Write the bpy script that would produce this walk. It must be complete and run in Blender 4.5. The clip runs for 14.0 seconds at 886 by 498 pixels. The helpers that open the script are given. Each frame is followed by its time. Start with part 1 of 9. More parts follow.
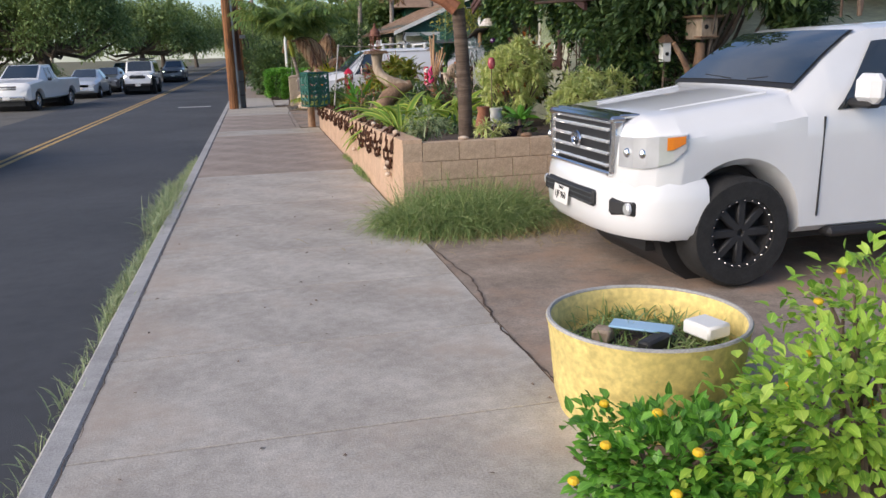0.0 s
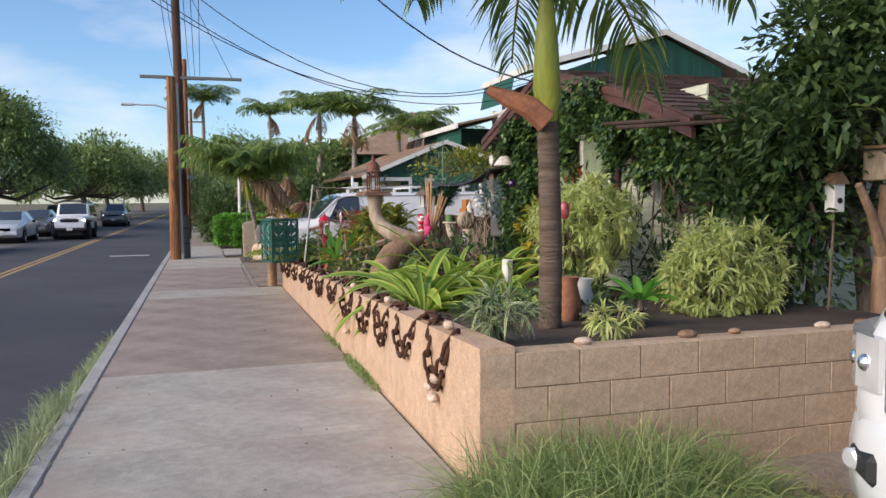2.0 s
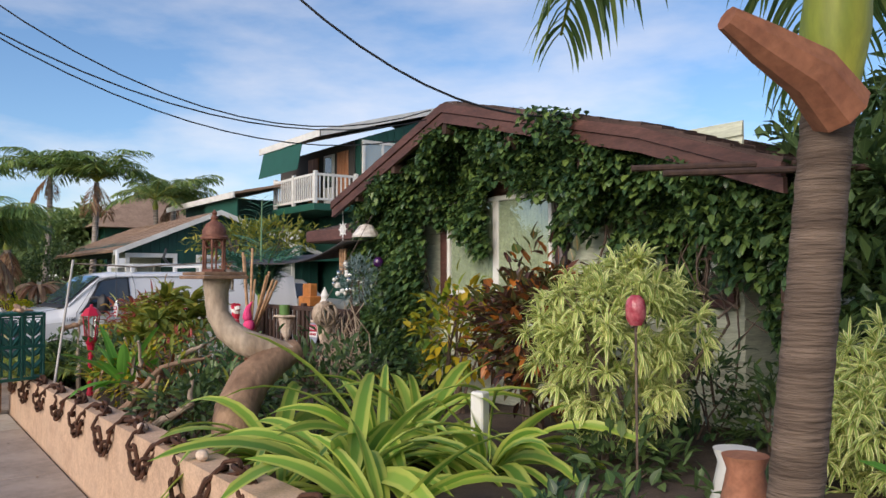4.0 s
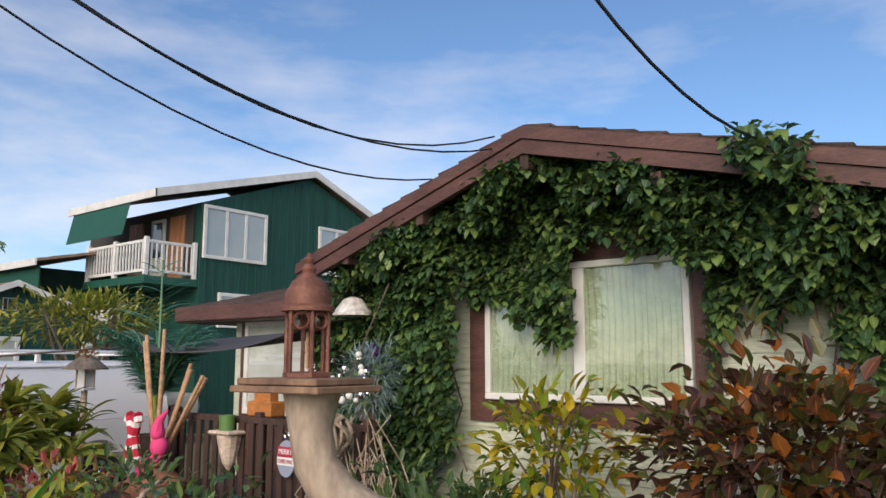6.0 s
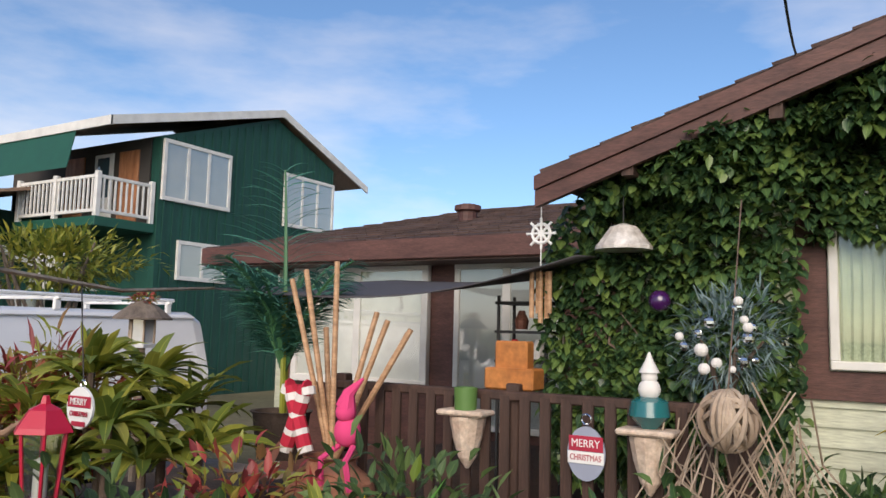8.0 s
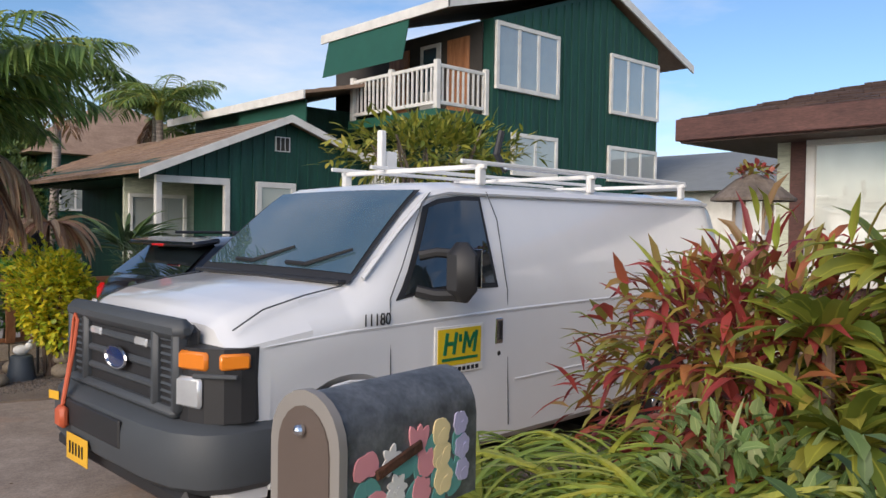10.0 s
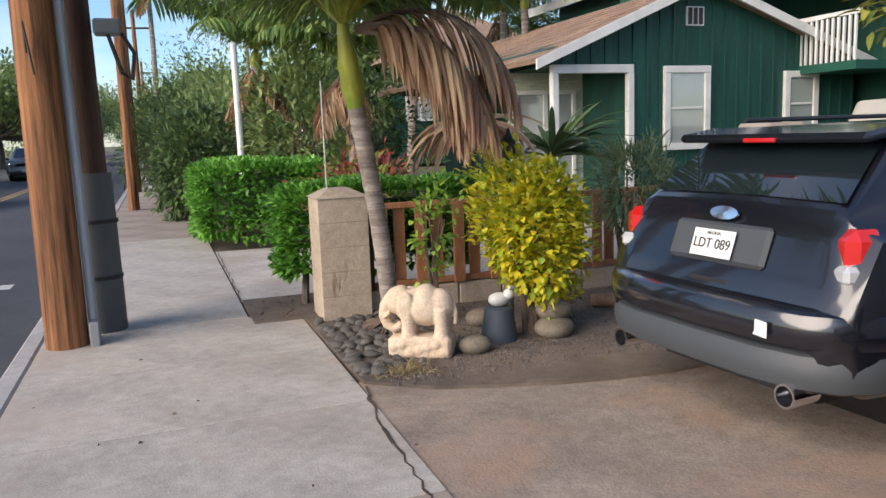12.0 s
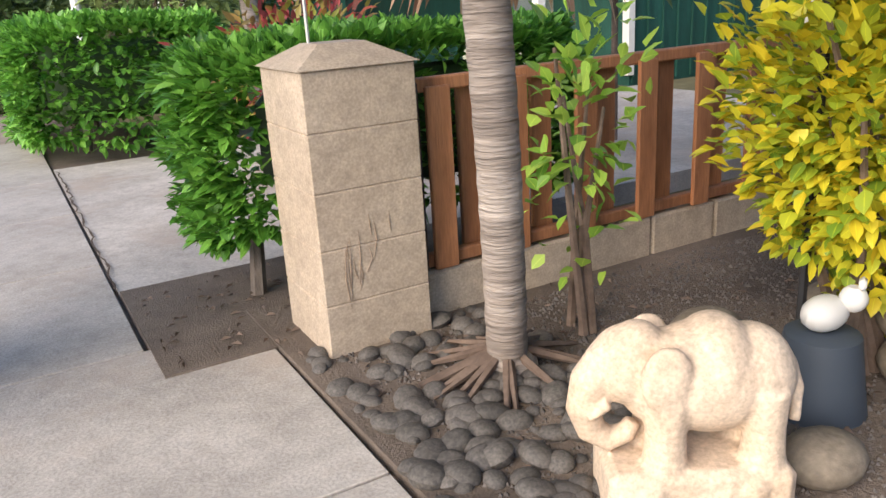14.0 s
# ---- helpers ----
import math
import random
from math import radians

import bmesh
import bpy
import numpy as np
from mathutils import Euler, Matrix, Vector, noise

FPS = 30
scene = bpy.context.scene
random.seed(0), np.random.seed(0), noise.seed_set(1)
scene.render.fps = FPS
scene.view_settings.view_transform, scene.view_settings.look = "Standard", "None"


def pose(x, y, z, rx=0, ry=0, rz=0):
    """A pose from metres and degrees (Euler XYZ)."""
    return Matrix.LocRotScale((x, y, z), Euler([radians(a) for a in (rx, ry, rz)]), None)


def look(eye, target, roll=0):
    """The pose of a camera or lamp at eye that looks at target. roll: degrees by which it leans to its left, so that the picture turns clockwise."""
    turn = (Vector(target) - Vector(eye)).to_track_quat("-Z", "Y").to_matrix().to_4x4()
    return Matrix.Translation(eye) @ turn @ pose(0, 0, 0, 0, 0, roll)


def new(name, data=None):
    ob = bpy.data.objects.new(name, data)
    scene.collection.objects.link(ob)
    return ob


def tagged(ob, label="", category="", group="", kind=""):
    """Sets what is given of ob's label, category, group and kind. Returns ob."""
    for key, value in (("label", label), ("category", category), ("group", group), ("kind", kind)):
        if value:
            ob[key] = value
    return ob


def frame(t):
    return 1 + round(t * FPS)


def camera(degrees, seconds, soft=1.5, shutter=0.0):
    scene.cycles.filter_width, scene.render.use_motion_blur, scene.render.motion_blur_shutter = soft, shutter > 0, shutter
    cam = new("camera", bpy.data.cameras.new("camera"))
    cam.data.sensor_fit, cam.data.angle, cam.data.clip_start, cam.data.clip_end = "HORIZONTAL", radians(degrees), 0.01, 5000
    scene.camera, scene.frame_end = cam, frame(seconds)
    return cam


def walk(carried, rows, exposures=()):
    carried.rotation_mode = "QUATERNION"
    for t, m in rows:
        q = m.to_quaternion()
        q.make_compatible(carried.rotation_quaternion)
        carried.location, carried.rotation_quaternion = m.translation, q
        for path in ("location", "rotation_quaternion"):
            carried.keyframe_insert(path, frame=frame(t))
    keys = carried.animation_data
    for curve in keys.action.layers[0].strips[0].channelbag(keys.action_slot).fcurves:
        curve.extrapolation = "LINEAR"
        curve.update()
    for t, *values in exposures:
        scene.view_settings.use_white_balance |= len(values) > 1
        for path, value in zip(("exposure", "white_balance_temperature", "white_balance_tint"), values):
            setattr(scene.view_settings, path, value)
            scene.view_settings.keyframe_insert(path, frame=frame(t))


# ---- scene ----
cam = camera(59.4, 14.0)
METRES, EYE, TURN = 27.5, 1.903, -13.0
ROWS = [
    (0.0, 0.0, 0.0, 0.0, -0.35, -14.32, 1.4),
    (0.5, -0.01, 0.0378, -0.0001, 2.07, -12.7, 0.59),
    (1.0, -0.0197, 0.0762, -0.0007, 2.15, -9.96, -0.03),
    (1.5, -0.0285, 0.1157, -0.0012, 0.05, -6.57, -0.1),
    (2.0, -0.0363, 0.1579, -0.0029, -4.19, -3.67, 0.44),
    (4.5, -0.0761, 0.3451, 0.001, -26.82, 4.08, -0.06),
    (5.0, -0.0832, 0.3781, 0.003, -30.31, 6.25, 0.08),
    (5.5, -0.0906, 0.4101, 0.0037, -33.89, 7.69, 0.23),
    (6.0, -0.0972, 0.4421, 0.0033, -38.42, 8.32, -0.07),
    (6.5, -0.102, 0.4743, 0.0026, -43.28, 8.15, -0.59),
    (7.0, -0.1065, 0.5063, 0.0018, -47.49, 7.43, -1.13),
    (9.5, -0.1467, 0.6636, -0.0063, -36.26, 0.23, -1.09),
    (10.0, -0.1564, 0.6957, -0.0073, -29.19, -1.57, -0.84),
    (10.5, -0.166, 0.7286, -0.0079, -21.28, -3.37, -0.25),
    (11.0, -0.1759, 0.7611, -0.0082, -13.12, -4.76, 0.81),
    (11.5, -0.185, 0.7943, -0.0091, -8.06, -6.13, 1.57),
    (12.0, -0.1922, 0.8289, -0.0109, -7.1, -8.46, 2.02),
    (12.5, -0.1987, 0.8645, -0.0151, -9.56, -11.55, 2.49),
    (13.0, -0.2035, 0.9016, -0.0187, -13.32, -14.67, 2.99),
    (13.5, -0.2076, 0.9385, -0.0208, -16.63, -17.0, 3.22),
    (14.0, -0.2132, 0.9748, -0.0215, -17.14, -18.33, 3.35),
]
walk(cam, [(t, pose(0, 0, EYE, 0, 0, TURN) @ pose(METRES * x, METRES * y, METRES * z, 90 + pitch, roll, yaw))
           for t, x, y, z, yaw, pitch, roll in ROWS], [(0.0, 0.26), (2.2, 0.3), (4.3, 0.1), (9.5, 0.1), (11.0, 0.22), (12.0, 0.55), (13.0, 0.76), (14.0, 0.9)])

# ---- sky and sun ----
SUN_EL, SUN_AZ = 28.0, 250.0      # low evening sun over the far side of the street, softened by haze
world = bpy.data.worlds.new("evening_sky")
scene.world = world
world.use_nodes = True
wn, wl = world.node_tree.nodes, world.node_tree.links
wn.clear()
w_out, w_bg = wn.new("ShaderNodeOutputWorld"), wn.new("ShaderNodeBackground")
sky = wn.new("ShaderNodeTexSky")
sky.sky_type, sky.sun_disc = "NISHITA", False
sky.sun_elevation, sky.sun_rotation = radians(SUN_EL), radians(SUN_AZ)
sky.air_density, sky.dust_density, sky.ozone_density = 1.0, 0.5, 5.0
w_co, w_map = wn.new("ShaderNodeTexCoord"), wn.new("ShaderNodeMapping")
w_map.inputs["Scale"].default_value = (1.0, 1.0, 3.2)
w_map.inputs["Rotation"].default_value = (0.1, 0.05, 0.6)
w_noise = wn.new("ShaderNodeTexNoise")
w_noise.inputs["Scale"].default_value, w_noise.inputs["Detail"].default_value, w_noise.inputs["Roughness"].default_value = 2.3, 9.0, 0.55
w_ramp = wn.new("ShaderNodeValToRGB")
w_ramp.color_ramp.elements[0].position, w_ramp.color_ramp.elements[1].position = 0.45, 0.79
w_sep = wn.new("ShaderNodeSeparateXYZ")
w_low = wn.new("ShaderNodeMapRange")
for k, val in (("From Min", 0.02), ("From Max", 0.55), ("To Min", 1.0), ("To Max", 0.35)):
    w_low.inputs[k].default_value = val
w_mul = wn.new("ShaderNodeMath")
w_mul.operation = "MULTIPLY"
w_mix = wn.new("ShaderNodeMix")
w_mix.data_type = "RGBA"
w_mix.inputs["B"].default_value = (7.2, 6.6, 6.3, 1)
wl.new(w_co.outputs["Generated"], w_map.inputs["Vector"])
wl.new(w_map.outputs["Vector"], w_noise.inputs["Vector"])
wl.new(w_noise.outputs["Fac"], w_ramp.inputs["Fac"])
wl.new(w_co.outputs["Generated"], w_sep.inputs["Vector"])
wl.new(w_sep.outputs["Z"], w_low.inputs["Value"])
wl.new(w_ramp.outputs["Color"], w_mul.inputs[0])
wl.new(w_low.outputs["Result"], w_mul.inputs[1])
wl.new(w_mul.outputs["Value"], w_mix.inputs["Factor"])
wl.new(sky.outputs["Color"], w_mix.inputs["A"])
wl.new(w_mix.outputs["Result"], w_bg.inputs["Color"])
w_bg.inputs["Strength"].default_value = 0.15
wl.new(w_bg.outputs["Background"], w_out.inputs["Surface"])
sun = new("sun", bpy.data.lights.new("sun", "SUN"))
sun.data.energy, sun.data.angle, sun.data.color = 3.4, radians(50), (1.0, 0.84, 0.68)
sun_az = radians(SUN_AZ)
sun.matrix_world = look(Vector((math.sin(sun_az), math.cos(sun_az), math.tan(radians(SUN_EL)))) * 40, (0, 0, 0))

# ---- mesh building ----
R = random.Random(7)
NR = np.random.default_rng(11)


class B:
    """Gathers vertices and faces for one mesh."""

    def __init__(self):
        self.v, self.f = [], []

    def add(self, vs, fs):
        o = len(self.v)
        self.v += [tuple(p) for p in vs]
        self.f += [tuple(i + o for i in f) for f in fs]
        return self

    def box(self, c, size, rot=None, ch=0.0):
        """A box; ch rounds its edges by one chamfer."""
        h = [s / 2 for s in size]
        m = rot if isinstance(rot, Matrix) else Matrix.Rotation(radians(rot or 0), 3, "Z")
        c = Vector(c)
        ch = min(ch, *(0.45 * s for s in size))
        if ch <= 0:
            vs = [c + m @ Vector((sx * h[0], sy * h[1], sz * h[2])) for sz in (-1, 1) for sy in (-1, 1) for sx in (-1, 1)]
            return self.add(vs, [(0, 2, 3, 1), (4, 5, 7, 6), (0, 1, 5, 4), (2, 6, 7, 3), (0, 4, 6, 2), (1, 3, 7, 5)])
        vs, idx = [], {}
        for sx in (-1, 1):
            for sy in (-1, 1):
                for sz in (-1, 1):
                    for ax in range(3):
                        p = [sx * h[0], sy * h[1], sz * h[2]]
                        for k in range(3):
                            if k != ax:
                                p[k] -= ch * (1 if p[k] > 0 else -1)
                        idx[(sx, sy, sz, ax)] = len(vs)
                        vs.append(c + m @ Vector(p))
        fs = []
        for ax in range(3):
            for s in (-1, 1):
                q = []
                for a, b in ((-1, -1), (1, -1), (1, 1), (-1, 1)):
                    k = [0, 0, 0]
                    k[ax], k[(ax + 1) % 3], k[(ax + 2) % 3] = s, a, b
                    q.append(idx[(*k, ax)])
                fs.append(tuple(q) if s > 0 else tuple(reversed(q)))
        for ax in range(3):
            u, w = (ax + 1) % 3, (ax + 2) % 3
            for a in (-1, 1):
                for b in (-1, 1):
                    k0, k1 = [0, 0, 0], [0, 0, 0]
                    k0[ax], k1[ax] = -1, 1
                    k0[u] = k1[u] = a
                    k0[w] = k1[w] = b
                    q = [idx[(*k0, u)], idx[(*k1, u)], idx[(*k1, w)], idx[(*k0, w)]]
                    fs.append(tuple(q) if a * b < 0 else tuple(reversed(q)))
        for sx in (-1, 1):
            for sy in (-1, 1):
                for sz in (-1, 1):
                    q = [idx[(sx, sy, sz, k)] for k in range(3)]
                    fs.append(tuple(q) if sx * sy * sz > 0 else tuple(reversed(q)))
        return self.add(vs, fs)

    def span(self, lo, hi, ch=0.0):
        return self.box([(a + b) / 2 for a, b in zip(lo, hi)], [abs(b - a) for a, b in zip(lo, hi)], None, ch)

    def loft(self, rings, caps=True, close=True):
        n = len(rings[0])
        o = len(self.v)
        for r in rings:
            self.v += [tuple(p) for p in r]
        for i in range(len(rings) - 1):
            for j in range(n if close else n - 1):
                k = (j + 1) % n
                self.f.append((o + i * n + j, o + i * n + k, o + (i + 1) * n + k, o + (i + 1) * n + j))
        if caps:
            self.f.append(tuple(o + j for j in reversed(range(n))))
            self.f.append(tuple(o + (len(rings) - 1) * n + j for j in range(n)))
        return self

    def tube(self, pts, rad, n=8, caps=True):
        pts = [Vector(p) for p in pts]
        rads = rad if isinstance(rad, (list, tuple)) else [rad] * len(pts)
        rings, side = [], None
        for i, p in enumerate(pts):
            d = (pts[min(i + 1, len(pts) - 1)] - pts[max(i - 1, 0)]).normalized()
            if side is None:
                side = d.orthogonal().normalized()
            side = (side - d * side.dot(d)).normalized()
            other = d.cross(side)
            rings.append([p + (side * math.cos(a) + other * math.sin(a)) * rads[i] for a in (2 * math.pi * k / n for k in range(n))])
        return self.loft(rings, caps)

    def prism(self, poly, axis, lo, hi):
        """A flat outline pushed through from lo to hi along an axis; the outline is given in the other two, in xyz order."""
        def at(a, b, h):
            return {"x": (h, a, b), "y": (a, h, b), "z": (a, b, h)}[axis]
        return self.loft([[at(a, b, lo) for a, b in poly], [at(a, b, hi) for a, b in poly]])

    def lathe(self, prof, c=(0, 0, 0), n=20):
        return self.loft([[(c[0] + r * math.cos(2 * math.pi * k / n), c[1] + r * math.sin(2 * math.pi * k / n), c[2] + z) for k in range(n)] for r, z in prof])

    def ball(self, c, r, n=10, squash=(1, 1, 1)):
        rings = []
        for i in range(1, n):
            a = math.pi * i / n
            rings.append([(c[0] + squash[0] * r * math.sin(a) * math.cos(2 * math.pi * k / (n + 4)),
                           c[1] + squash[1] * r * math.sin(a) * math.sin(2 * math.pi * k / (n + 4)),
                           c[2] - squash[2] * r * math.cos(a)) for k in range(n + 4)])
        return self.loft(rings)

    def torus(self, c, R0, r, m=None, n=16, k=6, sx=1.0):
        m = m or Matrix.Identity(3)
        rings = []
        for i in range(n):
            a = 2 * math.pi * i / n
            d = Vector((math.cos(a), math.sin(a), 0))
            rings.append([Vector(c) + m @ Vector(((R0 + r * math.cos(b)) * d.x * sx, (R0 + r * math.cos(b)) * d.y, r * math.sin(b))) for b in (2 * math.pi * j / k for j in range(k))])
        rings.append(rings[0])
        return self.loft(rings, caps=False)

    def mesh(self, name, smooth=False):
        me = bpy.data.meshes.new(name)
        me.from_pydata(self.v, [], self.f)
        bm = bmesh.new()
        bm.from_mesh(me)
        bmesh.ops.recalc_face_normals(bm, faces=bm.faces)
        bm.to_mesh(me)
        bm.free()
        if smooth:
            me.polygons.foreach_set("use_smooth", [True] * len(me.polygons))
            me.set_sharp_from_angle(angle=radians(38))
        return me


def part(name, shape, mat, parent=None, label="", smooth=False):
    """One mesh object; shape is a B or a ready mesh."""
    me = shape.mesh(name, smooth) if isinstance(shape, B) else shape
    if mat and not me.materials:
        me.materials.append(mat)
    ob = new(name, me)
    ob.parent = parent
    if label:
        ob["label"] = label
    return ob


def thing(name, label, category, m=None, group="", kind=""):
    """An empty at the base of a thing, which holds its parts."""
    ob = new(name)
    ob.empty_display_size = 0.1
    if m is not None:
        ob.matrix_basis = m
    return tagged(ob, label, category, group, kind)


def fast_mesh(name, verts, quads, uv=None, smooth=True):
    """A mesh out of arrays; quads index the vertices, uv is one pair for each vertex."""
    me = bpy.data.meshes.new(name)
    n = len(quads)
    me.vertices.add(len(verts))
    me.vertices.foreach_set("co", np.asarray(verts, dtype=np.float32).ravel())
    me.loops.add(n * 4)
    me.loops.foreach_set("vertex_index", np.asarray(quads, dtype=np.int32).ravel())
    me.polygons.add(n)
    me.polygons.foreach_set("loop_start", np.arange(0, n * 4, 4, dtype=np.int32))
    me.update(calc_edges=True)
    if uv is not None:
        layer = me.uv_layers.new(name="UVMap")
        layer.data.foreach_set("uv", np.asarray(uv, dtype=np.float32)[np.asarray(quads).ravel()].ravel())
    if smooth:
        me.polygons.foreach_set("use_smooth", np.ones(n, dtype=bool))
    return me


def unit(a):
    return a / np.maximum(np.linalg.norm(a, axis=-1, keepdims=True), 1e-9)


def blades(name, base, way, length, width, droop, segs=4, fold=0.25, shape="blade"):
    """Leaves as folded strips that bend down: base and way are arrays (n, 3); the rest numbers or arrays (n)."""
    n = len(base)
    base, way = np.asarray(base, float), unit(np.asarray(way, float))
    length, width, droop = (np.broadcast_to(np.asarray(a, float), (n,)) for a in (length, width, droop))
    side = unit(np.cross(way, np.array([0, 0, 1.0])) + NR.normal(0, 0.25, (n, 3)))
    t = np.linspace(0, 1, segs + 1)
    if shape == "blade":
        prof = np.minimum(1, 0.45 + 1.8 * t) * np.sqrt(np.clip(1 - t ** 2.2, 0, 1))
    else:
        prof = np.sin(np.pi * np.clip(t, 0, 1) ** 0.8) + 0.04
    pts, here, d = [], base.copy(), way.copy()
    step = (length / segs)[:, None]
    for i in range(segs + 1):
        pts.append(here.copy())
        here = here + d * step
        d = unit(d + np.array([0, 0, -1.0]) * (droop / segs)[:, None])
    pts = np.stack(pts, 1)
    tang = unit(np.gradient(pts, axis=1))
    nor = unit(np.cross(np.repeat(side[:, None], segs + 1, 1), tang))
    w = (width[:, None] * prof[None])[..., None] / 2
    L, Rr = pts + side[:, None] * w + nor * w * fold, pts - side[:, None] * w + nor * w * fold
    verts = np.stack([L, pts, Rr], 2).reshape(-1, 3)
    k = (segs + 1) * 3
    cell = np.array([[i * 3 + c, i * 3 + c + 1, (i + 1) * 3 + c + 1, (i + 1) * 3 + c] for i in range(segs) for c in (0, 1)])
    quads = (np.arange(n)[:, None, None] * k + cell[None]).reshape(-1, 4)
    uv = np.tile(np.stack([np.tile([0, 0.5, 1], segs + 1), np.repeat(t, 3)], 1), (n, 1))
    return fast_mesh(name, verts, quads, uv)


def scatter(n, c, r, shell=0.55, lump=0.35, flat_bottom=0.0, seed=0):
    """Places and outward ways for leaves in a lumpy ellipsoid."""
    g = np.random.default_rng(seed)
    d = unit(g.normal(size=(n, 3)))
    off = g.uniform(0, 9, 3)
    f = np.ones(n)
    for k, a in ((1.7, 1.0), (3.9, 0.6), (8.3, 0.35)):
        q = d * k + off * k
        f += lump * a * (np.sin(q[:, 0] * 1.3 + np.cos(q[:, 1] * 1.7)) * np.cos(q[:, 2] * 1.1 + q[:, 1]))
    rad = shell + (1 - shell) * g.uniform(0, 1, n) ** 0.6
    p = np.asarray(c) + d * np.asarray(r) * (rad * f)[:, None]
    if flat_bottom:
        p[:, 2] = np.maximum(p[:, 2], c[2] - r[2] * flat_bottom)
    return p, d, g


# ---- materials ----
def material(name, build, **kw):
    m = bpy.data.materials.new(name)
    m.use_nodes = True
    nt = m.node_tree
    bsdf = nt.nodes["Principled BSDF"]
    build(nt, bsdf, **kw)
    return m


def ramp_of(nt, fac, stops):
    r = nt.nodes.new("ShaderNodeValToRGB")
    while len(r.color_ramp.elements) < len(stops):
        r.color_ramp.elements.new(0.5)
    for e, (p, c) in zip(r.color_ramp.elements, stops):
        e.position, e.color = p, (*c, 1)
    nt.links.new(fac, r.inputs["Fac"])
    return r.outputs["Color"]


def noise_of(nt, scale, detail=5.0, stretch=None, rough=0.55):
    co = nt.nodes.new("ShaderNodeTexCoord")
    n = nt.nodes.new("ShaderNodeTexNoise")
    n.inputs["Scale"].default_value, n.inputs["Detail"].default_value, n.inputs["Roughness"].default_value = scale, detail, rough
    if stretch:
        mp = nt.nodes.new("ShaderNodeMapping")
        mp.inputs["Scale"].default_value = stretch
        nt.links.new(co.outputs["Object"], mp.inputs["Vector"])
        nt.links.new(mp.outputs["Vector"], n.inputs["Vector"])
    else:
        nt.links.new(co.outputs["Object"], n.inputs["Vector"])
    return n.outputs["Fac"]


def mixed(nt, a, b, fac, how="MIX"):
    x = nt.nodes.new("ShaderNodeMix")
    x.data_type, x.blend_type = "RGBA", how
    for sock, val in (("A", a), ("B", b)):
        if isinstance(val, tuple):
            x.inputs[sock].default_value = (*val, 1)
        else:
            nt.links.new(val, x.inputs[sock])
    if isinstance(fac, (int, float)):
        x.inputs["Factor"].default_value = fac
    else:
        nt.links.new(fac, x.inputs["Factor"])
    return x.outputs["Result"]


def bump(nt, bsdf, height, strength, dist=0.01):
    b = nt.nodes.new("ShaderNodeBump")
    b.inputs["Strength"].default_value, b.inputs["Distance"].default_value = strength, dist
    nt.links.new(height, b.inputs["Height"])
    nt.links.new(b.outputs["Normal"], bsdf.inputs["Normal"])


def tint_random(nt, col, amount, source="object"):
    """Brightness varied from piece to piece."""
    if source == "object":
        o = nt.nodes.new("ShaderNodeObjectInfo").outputs["Random"]
    else:
        o = nt.nodes.new("ShaderNodeNewGeometry").outputs["Random Per Island"]
    hsv = nt.nodes.new("ShaderNodeHueSaturation")
    mr = nt.nodes.new("ShaderNodeMapRange")
    mr.inputs["To Min"].default_value, mr.inputs["To Max"].default_value = 1 - amount, 1 + amount
    nt.links.new(o, mr.inputs["Value"])
    nt.links.new(mr.outputs["Result"], hsv.inputs["Value"])
    nt.links.new(col, hsv.inputs["Color"])
    return hsv.outputs["Color"]


def rough_surface(name, dark, light, rough=0.85, big=0.7, fine=60.0, relief=0.3, stretch=None, vary=0.0, metal=0.0, stain=None, per="object", depth=0.01):
    """Two scales of variation, a fine relief and, if given, stains of another colour."""
    def build(nt, bsdf):
        a = ramp_of(nt, noise_of(nt, big, 6, stretch), [(0.32, dark), (0.7, light)])
        f = noise_of(nt, fine, 4, stretch)
        col = mixed(nt, a, ramp_of(nt, f, [(0.3, (0.55, 0.55, 0.55)), (0.7, (1.3, 1.3, 1.3))]), 0.5, "MULTIPLY")
        mid = noise_of(nt, math.sqrt(big * fine), 5, stretch, 0.65)
        col = mixed(nt, col, ramp_of(nt, mid, [(0.34, (0.66, 0.66, 0.66)), (0.66, (1.2, 1.2, 1.2))]), 0.45, "MULTIPLY")
        if stain:
            s = ramp_of(nt, noise_of(nt, big * 0.55, 8, None, 0.65), [(0.5, (0, 0, 0)), (0.68, (1, 1, 1))])
            col = mixed(nt, col, stain, s)
        if vary:
            col = tint_random(nt, col, vary, per)
        nt.links.new(col, bsdf.inputs["Base Color"])
        bsdf.inputs["Roughness"].default_value, bsdf.inputs["Metallic"].default_value = rough, metal
        if relief:
            bump(nt, bsdf, f, relief, depth)
    return material(name, build)


def plain(name, col, rough=0.5, metal=0.0, coat=0.0, grime=0.12, emit=0.0):
    """Smooth made surface with faint grime."""
    def build(nt, bsdf):
        c = ramp_of(nt, noise_of(nt, 3.0, 6), [(0.3, tuple(x * (1 - grime) for x in col)), (0.65, col)])
        nt.links.new(c, bsdf.inputs["Base Color"])
        bsdf.inputs["Roughness"].default_value, bsdf.inputs["Metallic"].default_value = rough, metal
        bsdf.inputs["Coat Weight"].default_value, bsdf.inputs["Coat Roughness"].default_value = coat, 0.06
        if emit:
            bsdf.inputs["Emission Color"].default_value = (*col, 1)
            bsdf.inputs["Emission Strength"].default_value = emit
    return material(name, build)


